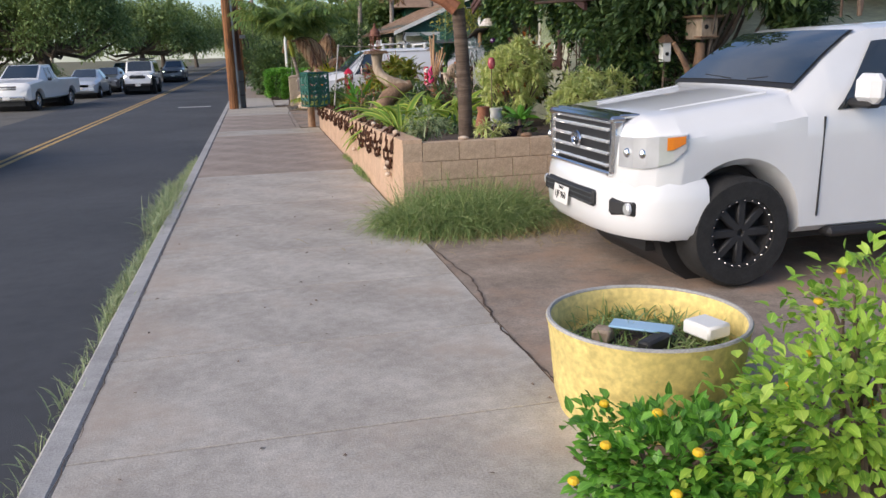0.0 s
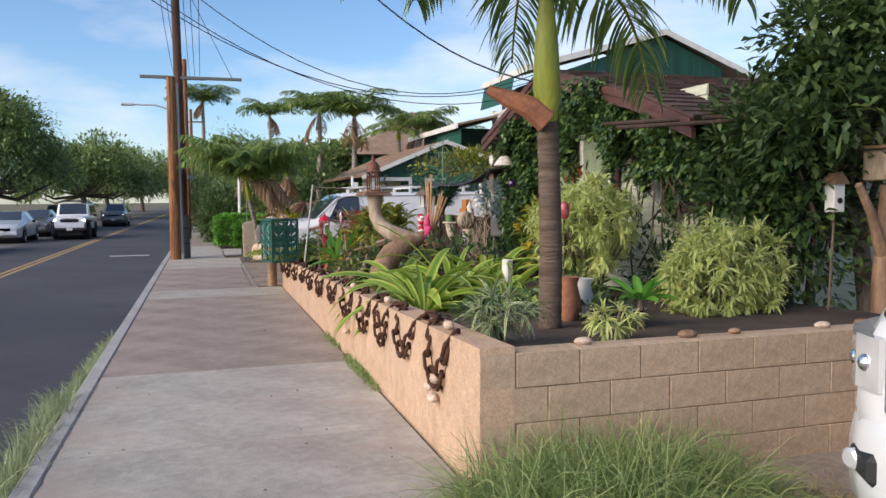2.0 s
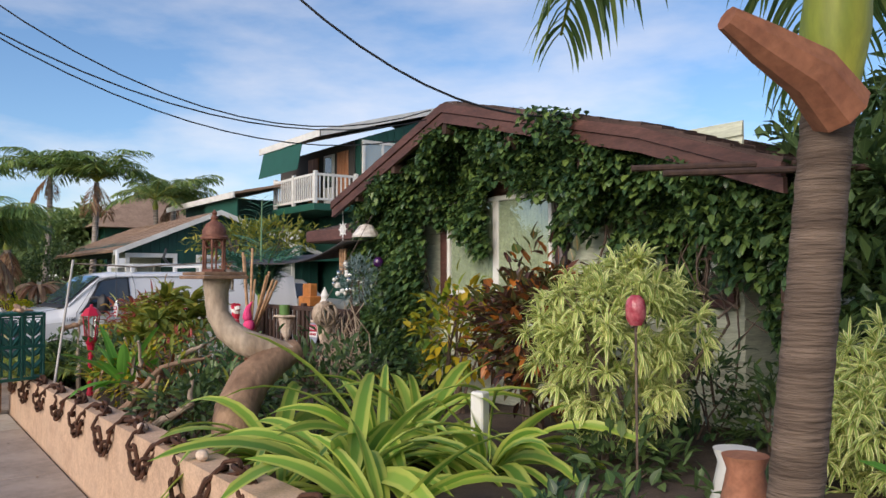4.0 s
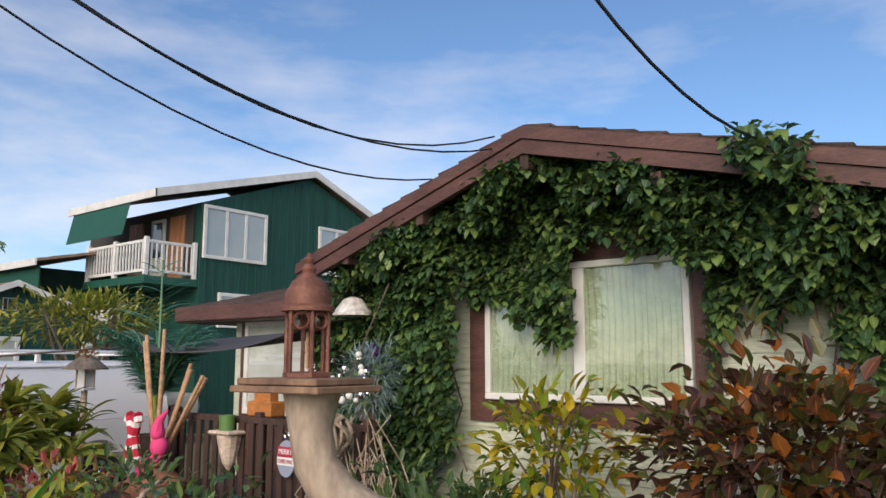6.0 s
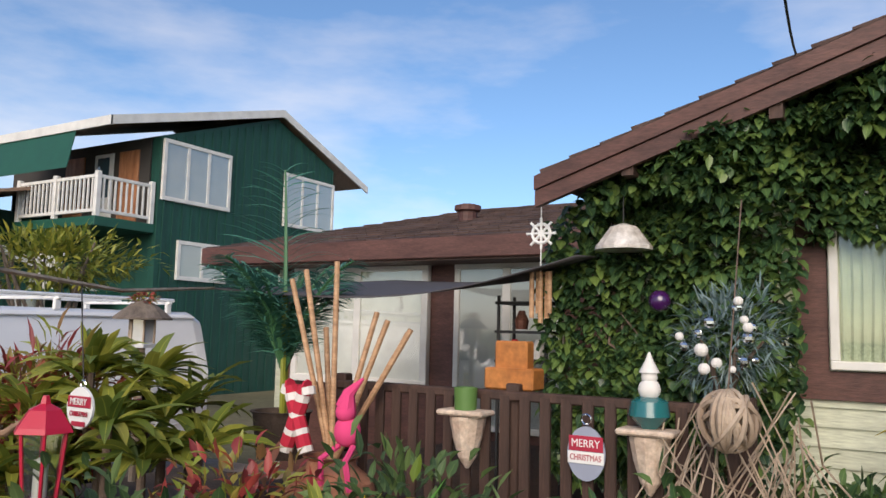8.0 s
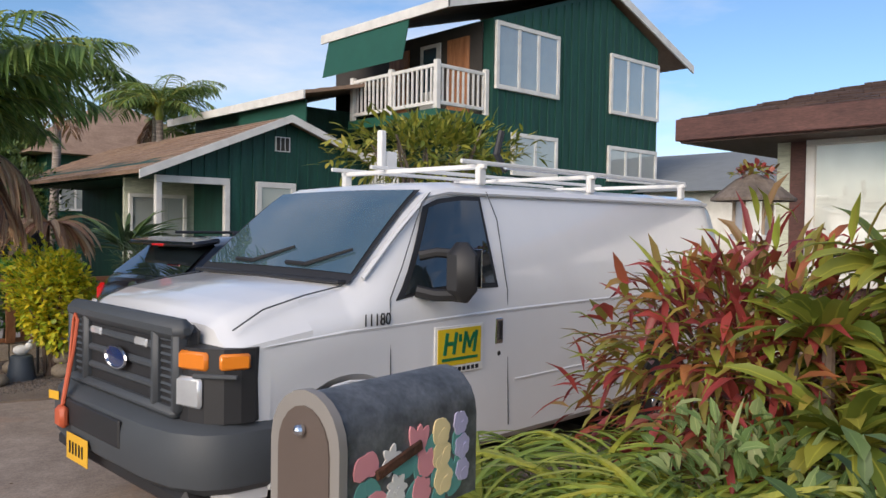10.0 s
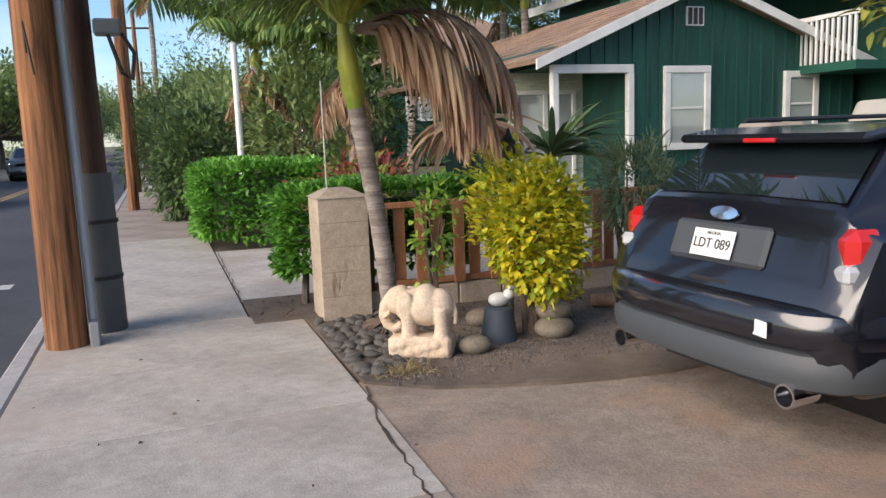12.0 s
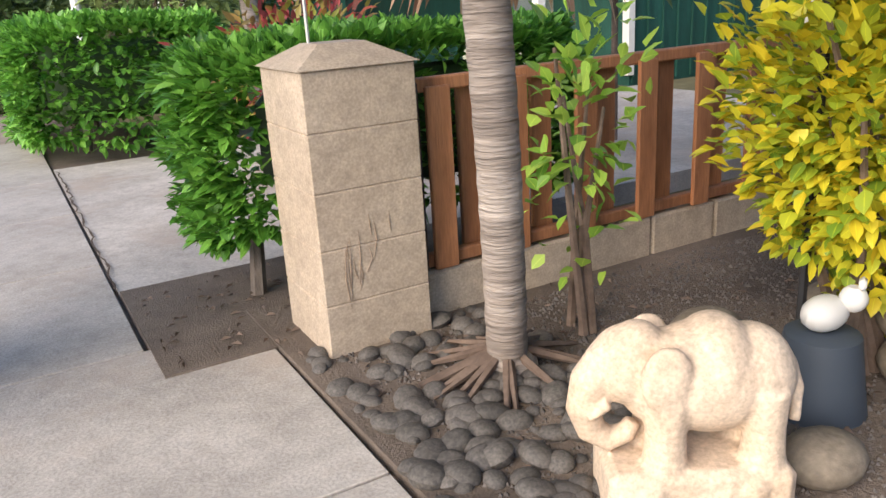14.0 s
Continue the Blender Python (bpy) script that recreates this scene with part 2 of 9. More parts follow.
def leafy(name, cols, rough=0.45, margin=None, thin=0.3, rib=0.12):
    """Leaf colours varied leaf by leaf; margin: the colour of a striped edge; the light shines through a little."""
    def build(nt, bsdf):
        rnd = nt.nodes.new("ShaderNodeNewGeometry").outputs["Random Per Island"]
        step = 1.0 / max(1, len(cols) - 1)
        col = ramp_of(nt, rnd, [(i * step, c) for i, c in enumerate(cols)])
        uv = nt.nodes.new("ShaderNodeUVMap")
        sep = nt.nodes.new("ShaderNodeSeparateXYZ")
        nt.links.new(uv.outputs["UV"], sep.inputs["Vector"])
        if margin:
            col = mixed(nt, col, margin, ramp_of(nt, sep.outputs["X"], [(0.2, (1, 1, 1)), (0.3, (0, 0, 0)), (0.7, (0, 0, 0)), (0.8, (1, 1, 1))]))
        else:
            col = mixed(nt, col, tuple(min(1, x * 2.0) for x in cols[-1]), ramp_of(nt, sep.outputs["X"], [(0.44, (0, 0, 0)), (0.5, (rib * 3, rib * 3, rib * 3)), (0.56, (0, 0, 0))]))
        nt.links.new(col, bsdf.inputs["Base Color"])
        bsdf.inputs["Roughness"].default_value = rough
        tr = nt.nodes.new("ShaderNodeBsdfTranslucent")
        nt.links.new(col, tr.inputs["Color"])
        ms = nt.nodes.new("ShaderNodeMixShader")
        ms.inputs["Fac"].default_value = thin
        nt.links.new(bsdf.outputs["BSDF"], ms.inputs[1])
        nt.links.new(tr.outputs["BSDF"], ms.inputs[2])
        nt.links.new(ms.outputs["Shader"], nt.nodes["Material Output"].inputs["Surface"])
    return material(name, build)


def glassy(name, tint, rough=0.03):
    def build(nt, bsdf):
        bsdf.inputs["Base Color"].default_value = (*tint, 1)
        bsdf.inputs["Roughness"].default_value = rough
        bsdf.inputs["Specular IOR Level"].default_value = 0.9
        bsdf.inputs["Coat Weight"].default_value, bsdf.inputs["Coat Roughness"].default_value = 1.0, 0.02
    return material(name, build)


def clear_glass(name, tint=(0.9, 0.95, 0.93)):
    """Clear pane: mostly see-through, with a mirror's gloss towards the edge of view."""
    def build(nt, bsdf):
        tr, gl, ms = (nt.nodes.new("ShaderNode" + k) for k in ("BsdfTransparent", "BsdfGlossy", "MixShader"))
        tr.inputs["Color"].default_value = (*tint, 1)
        gl.inputs["Roughness"].default_value = 0.03
        lw = nt.nodes.new("ShaderNodeLayerWeight")
        lw.inputs["Blend"].default_value = 0.5
        fr = nt.nodes.new("ShaderNodeMapRange")
        fr.inputs["To Min"].default_value, fr.inputs["To Max"].default_value = 0.12, 0.6
        nt.links.new(lw.outputs["Facing"], fr.inputs["Value"])
        nt.links.new(fr.outputs["Result"], ms.inputs["Fac"])
        nt.links.new(tr.outputs["BSDF"], ms.inputs[1])
        nt.links.new(gl.outputs["BSDF"], ms.inputs[2])
        nt.links.new(ms.outputs["Shader"], nt.nodes["Material Output"].inputs["Surface"])
    return material(name, build)


ASPHALT = rough_surface("asphalt", (0.045, 0.047, 0.053), (0.075, 0.077, 0.084), 0.8, 0.35, 130, 0.35)
CONCRETE = rough_surface("sidewalk_concrete", (0.34, 0.31, 0.275), (0.52, 0.485, 0.44), 0.85, 1.7, 90, 0.25, None, 0.06, 0, (0.37, 0.305, 0.25))
CONCRETE_BROWN = rough_surface("brown_sidewalk_concrete", (0.24, 0.195, 0.165), (0.37, 0.31, 0.265), 0.87, 1.7, 90, 0.25, None, 0.05, 0, (0.36, 0.30, 0.26))
DRIVE = rough_surface("driveway_concrete", (0.2, 0.16, 0.13), (0.38, 0.31, 0.255), 0.9, 1.6, 70, 0.4, None, 0.0, 0, (0.36, 0.24, 0.17))
KERB = rough_surface("kerb_concrete", (0.34, 0.33, 0.32), (0.45, 0.44, 0.43), 0.85, 1.5, 90, 0.3)
DIRT = rough_surface("dark_garden_soil", (0.05, 0.035, 0.028), (0.12, 0.085, 0.065), 0.95, 2.0, 50, 0.8)
GRAVEL = rough_surface("dark_gravel", (0.09, 0.07, 0.055), (0.24, 0.19, 0.15), 0.95, 1.2, 120, 0.9)
YARD = rough_surface("dry_verge_ground", (0.10, 0.10, 0.05), (0.2, 0.17, 0.09), 0.95, 0.2, 6, 0.5)
STUCCO = rough_surface("peach_stucco", (0.50, 0.33, 0.22), (0.62, 0.43, 0.295), 0.85, 1.3, 70, 0.35, None, 0, 0, (0.50, 0.36, 0.26))
BLOCK = rough_surface("tan_concrete_block", (0.45, 0.325, 0.225), (0.58, 0.43, 0.305), 0.88, 2.2, 110, 0.35, None, 0.04)
PILLAR_BLOCK = rough_surface("beige_painted_block", (0.42, 0.335, 0.25), (0.50, 0.41, 0.315), 0.85, 2.2, 110, 0.14, None, 0.04)
MORTAR = rough_surface("mortar", (0.4, 0.285, 0.195), (0.5, 0.37, 0.265), 0.95, 3, 90, 0.4)
STAIN = rough_surface("brown_drip_stain", (0.3, 0.22, 0.155), (0.4, 0.3, 0.22), 0.8, 12, 90, 0.1)
RUST = rough_surface("rusty_iron", (0.045, 0.022, 0.014), (0.13, 0.055, 0.03), 0.85, 14, 120, 0.6, None, 0, 0.3)
GREEN_BOARD = rough_surface("dark_green_painted_board", (0.006, 0.05, 0.036), (0.014, 0.085, 0.062), 0.6, 1.2, 30, 0.25, (3, 3, 0.5), 0.06)
GREEN_TRIM = plain("green_painted_wood", (0.012, 0.085, 0.055), 0.55)
WHITE_TRIM = plain("white_painted_wood", (0.74, 0.73, 0.69), 0.5, 0, 0, 0.2)
CREAM_BOARD = rough_surface("pale_green_clapboard", (0.50, 0.53, 0.40), (0.62, 0.64, 0.5), 0.6, 1.4, 30, 0.15, (0.4, 0.4, 4), 0.05)
BROWN_TRIM = rough_surface("maroon_brown_paint", (0.075, 0.032, 0.026), (0.13, 0.058, 0.046), 0.6, 2.5, 40, 0.25, (0.6, 0.6, 3))
SHINGLE_BROWN = rough_surface("brown_roof_shingle", (0.05, 0.03, 0.026), (0.11, 0.07, 0.058), 0.9, 2, 60, 0.5, None, 0.22, 0, None, "island")
SHINGLE_TAN = rough_surface("tan_roof_shingle", (0.24, 0.155, 0.105), (0.36, 0.245, 0.17), 0.9, 1.2, 60, 0.5, None, 0.1, 0, None, "island")
DARK_WOOD = rough_surface("dark_brown_wood", (0.035, 0.018, 0.013), (0.085, 0.045, 0.032), 0.7, 2, 30, 0.3, (6, 6, 0.6))
SLAT_WOOD = rough_surface("red_brown_fence_board", (0.28, 0.11, 0.045), (0.45, 0.2, 0.09), 0.6, 2, 24, 0.3, (5, 5, 0.5), 0.18)
POLE_WOOD = rough_surface("creosoted_pole_wood", (0.05, 0.018, 0.008), (0.46, 0.2, 0.075), 0.8, 2.6, 22, 0.8, (9, 9, 0.35))
POLE_DARK = rough_surface("dark_pole_wood", (0.045, 0.022, 0.016), (0.13, 0.06, 0.04), 0.8, 1.5, 16, 0.8, (9, 9, 0.35))
DRIFTWOOD = rough_surface("bleached_driftwood", (0.27, 0.19, 0.13), (0.52, 0.42, 0.32), 0.75, 2.5, 14, 0.7, (2.2, 2.2, 0.8))
DRIFT_PALE = rough_surface("pale_grey_driftwood", (0.4, 0.35, 0.31), (0.68, 0.63, 0.58), 0.7, 5, 22, 0.5, (0.7, 4, 4))
DRIFT_TAN = rough_surface("tan_driftwood", (0.24, 0.13, 0.075), (0.55, 0.37, 0.24), 0.7, 5, 22, 0.6, (0.7, 4, 4))
DRIFT_DARK = rough_surface("brown_driftwood", (0.15, 0.085, 0.05), (0.38, 0.24, 0.15), 0.75, 2.5, 14, 0.8, (2.2, 2.2, 0.8))
BARK = rough_surface("grey_bark", (0.10, 0.08, 0.065), (0.23, 0.185, 0.15), 0.9, 3, 20, 0.9, (3, 3, 1))
PALM_BARK = rough_surface("ringed_palm_bark", (0.19, 0.155, 0.13), (0.45, 0.39, 0.34), 0.9, 3, 14, 0.9, (0.6, 0.6, 6), 0, 0, None, "object", 0.02)
PALM_DARK = rough_surface("dark_ringed_palm_bark", (0.075, 0.05, 0.036), (0.2, 0.145, 0.11), 0.9, 3, 14, 0.9, (0.6, 0.6, 6), 0, 0, None, "object", 0.02)
TWIG = rough_surface("brown_twigs", (0.09, 0.06, 0.045), (0.2, 0.145, 0.11), 0.85, 6, 40, 0.5)
CAR_WHITE = plain("white_car_paint", (0.72, 0.73, 0.745), 0.3, 0, 0.9, 0.04)
CAR_BLACK = plain("black_car_paint", (0.008, 0.009, 0.014), 0.25, 0.1, 1.0, 0.1)
CAR_SILVER = plain("silver_blue_car_paint", (0.55, 0.59, 0.65), 0.3, 0.2, 0.8, 0.05)
CAR_BLUE = plain("dark_blue_car_paint", (0.025, 0.045, 0.09), 0.3, 0.1, 0.9, 0.05)
CAR_GREY = plain("grey_car_paint", (0.16, 0.17, 0.18), 0.3, 0.2, 0.8, 0.05)
CAR_BEIGE = plain("beige_car_paint", (0.5, 0.46, 0.38), 0.3, 0.1, 0.8, 0.05)
CAR_GLASS = glassy("tinted_car_glass", (0.012, 0.018, 0.022))
# blue in the base colour paints in the sky's reflection on the glass
SKY_GLASS = glassy("painted_sky_glass", (0.05, 0.09, 0.115))
TYRE = rough_surface("tyre_rubber", (0.012, 0.012, 0.012), (0.025, 0.025, 0.026), 0.85, 8, 60, 0.3)
BLACK_PLASTIC = plain("black_plastic", (0.02, 0.02, 0.022), 0.55)
GREY_PLASTIC = plain("dark_grey_plastic", (0.055, 0.062, 0.07), 0.55)
CHROME = plain("chrome", (0.75, 0.76, 0.78), 0.12, 1.0, 0, 0.05)
LENS = plain("clear_lamp_lens", (0.72, 0.74, 0.76), 0.12, 0.35, 1.0, 0.3)
AMBER = plain("amber_lamp_lens", (0.75, 0.22, 0.02), 0.2, 0, 1.0)
RED_LENS = plain("red_lamp_lens", (0.5, 0.012, 0.012), 0.2, 0, 1.0)
HEADLIGHT = plain("lit_headlight", (1.0, 0.93, 0.78), 0.3, 0, 0, 0, 9.0)
PLATE_WHITE = plain("white_number_plate", (0.75, 0.74, 0.72), 0.4)
PLATE_YELLOW = plain("yellow_number_plate", (0.75, 0.42, 0.03), 0.4)
INK = plain("black_ink", (0.012, 0.012, 0.014), 0.6)
WHITE_PLAIN = plain("white_paint", (0.78, 0.78, 0.76), 0.5)
YELLOW_LINE = rough_surface("worn_yellow_road_paint", (0.42, 0.27, 0.09), (0.55, 0.37, 0.14), 0.8, 6, 80, 0.2)
WHITE_LINE = rough_surface("worn_white_road_paint", (0.4, 0.4, 0.39), (0.6, 0.6, 0.58), 0.8, 6, 80, 0.2)
PANE = clear_glass("window_glass")
# this pale green also carries the window pane's reflection in its colour
CURTAIN = rough_surface("pale_green_reflection_curtain", (0.36, 0.41, 0.28), (0.46, 0.51, 0.37), 0.9, 2, 60, 0.1)
BLIND = plain("pale_window_blind", (0.42, 0.43, 0.43), 0.7)
# near-black colour that paints in the shade of room, balcony and vent
RECESS_SHADE = plain("painted_recess_shade", (0.05, 0.045, 0.04), 0.9)
L_HEDGE = leafy("hedge_leaf", [(0.06, 0.18, 0.024), (0.13, 0.34, 0.042), (0.25, 0.52, 0.08)])
L_VINE = leafy("vine_leaf", [(0.022, 0.053, 0.026), (0.05, 0.107, 0.045), (0.1, 0.18, 0.058), (0.18, 0.26, 0.065)], 0.3)
L_TREE = leafy("tree_leaf", [(0.11, 0.17, 0.06), (0.21, 0.3, 0.1), (0.33, 0.41, 0.14)], 0.55)
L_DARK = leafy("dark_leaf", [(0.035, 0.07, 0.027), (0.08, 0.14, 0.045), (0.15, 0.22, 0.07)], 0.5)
L_YELLOW = leafy("yellow_green_leaf", [(0.16, 0.28, 0.025), (0.45, 0.5, 0.035), (0.7, 0.6, 0.035), (0.74, 0.56, 0.03)], 0.45)
L_STRIPED = leafy("striped_leaf", [(0.24, 0.38, 0.08), (0.34, 0.48, 0.1), (0.42, 0.52, 0.13)], 0.45, (0.8, 0.78, 0.36))
L_PALESTRIPE = leafy("pale_striped_leaf", [(0.10, 0.2, 0.07), (0.17, 0.27, 0.1)], 0.45, (0.50, 0.53, 0.33))
L_AGAVE = leafy("strap_leaf", [(0.12, 0.26, 0.035), (0.2, 0.36, 0.05), (0.3, 0.45, 0.07)], 0.4, (0.45, 0.52, 0.1))
L_CROTON = leafy("croton_leaf", [(0.05, 0.03, 0.03), (0.09, 0.045, 0.035), (0.09, 0.13, 0.03), (0.07, 0.035, 0.03), (0.45, 0.15, 0.02)], 0.35)
L_CROTON_Y = leafy("yellow_croton_leaf", [(0.06, 0.13, 0.015), (0.2, 0.26, 0.02), (0.55, 0.38, 0.02), (0.11, 0.18, 0.02)], 0.4)
L_RED = leafy("red_leaf", [(0.22, 0.04, 0.045), (0.42, 0.07, 0.06), (0.34, 0.42, 0.06), (0.2, 0.06, 0.05)], 0.4)
L_PALM = leafy("palm_leaflet", [(0.07, 0.14, 0.04), (0.16, 0.26, 0.065), (0.3, 0.38, 0.1)], 0.45)
L_ARECA = leafy("areca_leaflet", [(0.16, 0.24, 0.05), (0.3, 0.4, 0.07), (0.5, 0.5, 0.1)], 0.45)
L_PALM_DRY = leafy("dry_palm_leaflet", [(0.22, 0.1, 0.06), (0.4, 0.24, 0.14), (0.52, 0.38, 0.23)], 0.7)
L_FERN = leafy("blue_green_frond", [(0.05, 0.17, 0.125), (0.1, 0.28, 0.2)], 0.45)
L_OLIVE = leafy("grey_green_leaf", [(0.13, 0.18, 0.08), (0.26, 0.31, 0.15)], 0.5)
L_PLUMERIA = leafy("olive_yellow_leaf", [(0.1, 0.15, 0.025), (0.25, 0.28, 0.045), (0.42, 0.38, 0.06)], 0.45)
L_GRASS = leafy("grass_blade", [(0.12, 0.21, 0.06), (0.23, 0.33, 0.11), (0.38, 0.42, 0.19)], 0.6)
L_GRASS_DRY = leafy("dry_grass_blade", [(0.28, 0.22, 0.1), (0.42, 0.34, 0.17)], 0.7)
L_LANTANA = leafy("lantana_leaf", [(0.16, 0.34, 0.04), (0.3, 0.5, 0.06), (0.45, 0.62, 0.1)], 0.5)
SHAFT = rough_surface("green_crownshaft", (0.20, 0.26, 0.03), (0.38, 0.36, 0.05), 0.45, 2, 12, 0.15, (3, 3, 0.5))

# ---- ground, road, sidewalk ----
def setting(name, shape, mat, label, category, smooth=False):
    return tagged(part(name, shape, mat, None, label, smooth), label, category, kind="structure")


setting("ground", B().span((-900, -600, -0.6), (900, 900, -0.14)), YARD, "dry green-brown ground reaching to the horizon", "ground")
setting("road", B().span((-7.3, -60, -0.2), (-1.05, 400, -0.10)), ASPHALT, "dark grey asphalt road with a double yellow line", "road")
setting("road_shoulder", B().span((-13.5, -60, -0.2), (-7.3, 400, -0.104)), rough_surface("dusty_shoulder", (0.09, 0.085, 0.075), (0.15, 0.14, 0.12), 0.9, 0.5, 60, 0.5), "dusty paved shoulder where cars are parked", "road")
for i, x in enumerate((-4.84, -4.64)):
    setting("road_line", B().span((x, -60, -0.1), (x + 0.1, 300, -0.096)), YELLOW_LINE, "worn yellow centre line painted on asphalt", "road marking")
setting("road_line", B().span((-2.9, 31.0, -0.1), (-1.7, 31.3, -0.096)), WHITE_LINE, "short worn white line painted on asphalt", "road marking")
setting("kerb", B().span((-1.10, -60, -0.2), (-0.955, 300, 0.0), 0.02), KERB, "pale grey concrete kerb along the road", "kerb")
bed = setting("pavement", B().span((-0.96, -60, -0.2), (1.45, 300, -0.025)), GRAVEL, "concrete sidewalk with slabs and recessed joints", "sidewalk")
y, slab_meshes = -3.93, {}
while y < 60:
    brown = 11.75 < y + 0.3 < 17.5 or 19.0 < y < 24.0 or 33 < y < 44
    step = 1.22
    right = 1.42 if y < 18.8 else (0.99 if y < 27.0 else 0.58)
    key = (brown, right)
    if key not in slab_meshes:
        slab_meshes[key] = B().span((-0.948, 0.006, -0.1), (right, step - 0.006, 0.0), 0.003).mesh("slab")
    ob = part("slab", slab_meshes[key], CONCRETE_BROWN if brown else CONCRETE, bed)
    ob.location.y = y
    y += step
setting("driveway_1", B().span((1.43, -14, -0.2), (14, 8.4, -0.006)), DRIVE, "brown-grey stained concrete driveway under the parked suv", "driveway")
setting("driveway_2", B().span((0.995, 19.6, -0.2), (7.5, 25.7, -0.008)), DRIVE, "reddish brown concrete driveway under the van", "driveway")
setting("driveway_3", B().span((0.6, 28.5, -0.2), (7, 32.0, -0.007)), CONCRETE, "grey concrete driveway between two hedges", "driveway")
gb = B()
arc = [(1.02, 25.66)] + [(1.02 + 0.35 * k, 25.66 - 0.62 * math.sin(math.pi * min(1, 0.14 * k + 0.1) * 0.62)) for k in range(1, 12)] + [(9, 25.0), (9, 27.9), (1.0, 27.9), (1.0, 27.5)]
gb.prism(arc, "z", -0.1, 0.012)
setting("gravel_bed", gb, GRAVEL, "dark gravel and soil bed beside the fence", "gravel")
setting("soil_notch", B().span((0.6, 27.5, -0.1), (3.0, 28.5, 0.008)), GRAVEL, "dark mulch strip round the hedge foot", "soil")


def crack(name, pts, w, seed):
    g = random.Random(seed)
    b = B()
    path = []
    for (x0, y0), (x1, y1) in zip(pts, pts[1:]):
        n = max(2, int(math.dist((x0, y0), (x1, y1)) / 0.07))
        path += [(x0 + (x1 - x0) * k / n + g.uniform(-0.014, 0.014), y0 + (y1 - y0) * k / n) for k in range(n)]
    for (xa, ya), (xb, yb) in zip(path, path[1:]):
        h = w * g.uniform(0.35, 1.0) / 2
        b.add([(xa - h, ya, 0.003), (xa + h, ya, 0.003), (xb + h, yb, 0.003), (xb - h, yb, 0.003)], [(0, 1, 2, 3)])
    return setting(name, b, DIRT, "dark jagged crack between sidewalk and driveway", "crack")


crack("pavement_crack", [(1.52, 2.0), (1.40, 4.6), (1.52, 5.6), (1.38, 7.4)], 0.02, 1)
crack("pavement_crack", [(0.88, 19.6), (0.89, 23.6), (0.93, 24.9), (1.02, 25.66)], 0.022, 2)
crack("pavement_crack", [(-0.951, -3), (-0.951, 26)], 0.006, 3)
crack("pavement_crack", [(0.6, 28.5), (0.62, 31.9)], 0.016, 4)

# ---- garden wall ----
def wall_top(y):
    """Height of the wall top, sloped along y to fit the camera's view; the ground is flat."""
    return 0.83 - (y - 8.0) * 0.027


setting("garden_wall", B().prism([(8.06, -0.1), (19.4, -0.1), (19.4, wall_top(19.4)), (8.06, wall_top(8.06))], "x", 1.45, 1.66), STUCCO, "peach stuccoed low garden wall beside the sidewalk", "garden wall")
south = setting("garden_wall_south", B().span((1.662, 8.075, -0.1), (5.6, 8.26, 0.785)), MORTAR, "low garden wall of tan concrete blocks with recessed joints", "garden wall")
blk = {}
for row, (z0, h) in enumerate(((-0.03, 0.205), (0.18, 0.2), (0.385, 0.2), (0.59, 0.2))):
    x = 1.47 - (0.2 if row % 2 else 0.0)
    while x < 5.6:
        a, b2 = max(x, 1.452), min(x + 0.394, 5.6)
        if b2 - a > 0.06:
            key = (round(b2 - a, 3), round(h, 3))
            if key not in blk:
                blk[key] = B().span((0, -0.006, 0), (b2 - a, 0.10, h), 0.004).mesh("block")
            ob = part("block", blk[key], BLOCK, south)
            ob.location = (a, 8.066 + R.uniform(-0.002, 0.002), z0)
        x += 0.4
setting("garden_soil", B().prism([(8.26, -0.1), (20.2, -0.1), (20.2, 0.42), (14.0, 0.43), (11.0, 0.62), (8.26, 0.72)], "x", 1.66, 5.3), DIRT, "dark soil of the raised garden bed", "soil")

# ---- houses ----
def window_of(house, m, w, h, frame_w, mat_frame, lights=2, split=True, inside=BLIND, depth=0.08, dark=False):
    """A framed window in the plane y=0, looking to -y, its lower left corner at the origin of m."""
    win = part("window", B().span((0, -0.02, 0), (w, -0.012, h)), inside, house)
    win.matrix_basis = m
    fr = B()
    fr.span((-frame_w, -0.06, -frame_w), (w + frame_w, 0.02, 0), 0.006).span((-frame_w, -0.06, h), (w + frame_w, 0.02, h + frame_w), 0.006)
    fr.span((-frame_w, -0.058, 0), (0, 0.02, h), 0.006).span((w, -0.058, 0), (w + frame_w, 0.02, h), 0.006)
    part("window_frame", fr, mat_frame, win)
    for k in range(lights):
        x0, x1 = w * k / lights, w * (k + 1) / lights
        if k:
            part("mullion", B().span((x0 - 0.045, -0.05, 0), (x0 + 0.045, -0.01, h), 0.004), mat_frame, win)
        if split:
            part("sash_rail", B().span((x0 + 0.03, -0.048, h / 2 - 0.02), (x1 - 0.03, -0.01, h / 2 + 0.02), 0.004), mat_frame, win)
        pane = part("pane", B().add([(x0 + 0.01, -0.042, 0.01), (x1 - 0.01, -0.042, 0.01), (x1 - 0.01, -0.042, h - 0.01), (x0 + 0.01, -0.042, h - 0.01)], [(0, 1, 2, 3)]), PANE, win)
        pane.visible_shadow = False
    return win


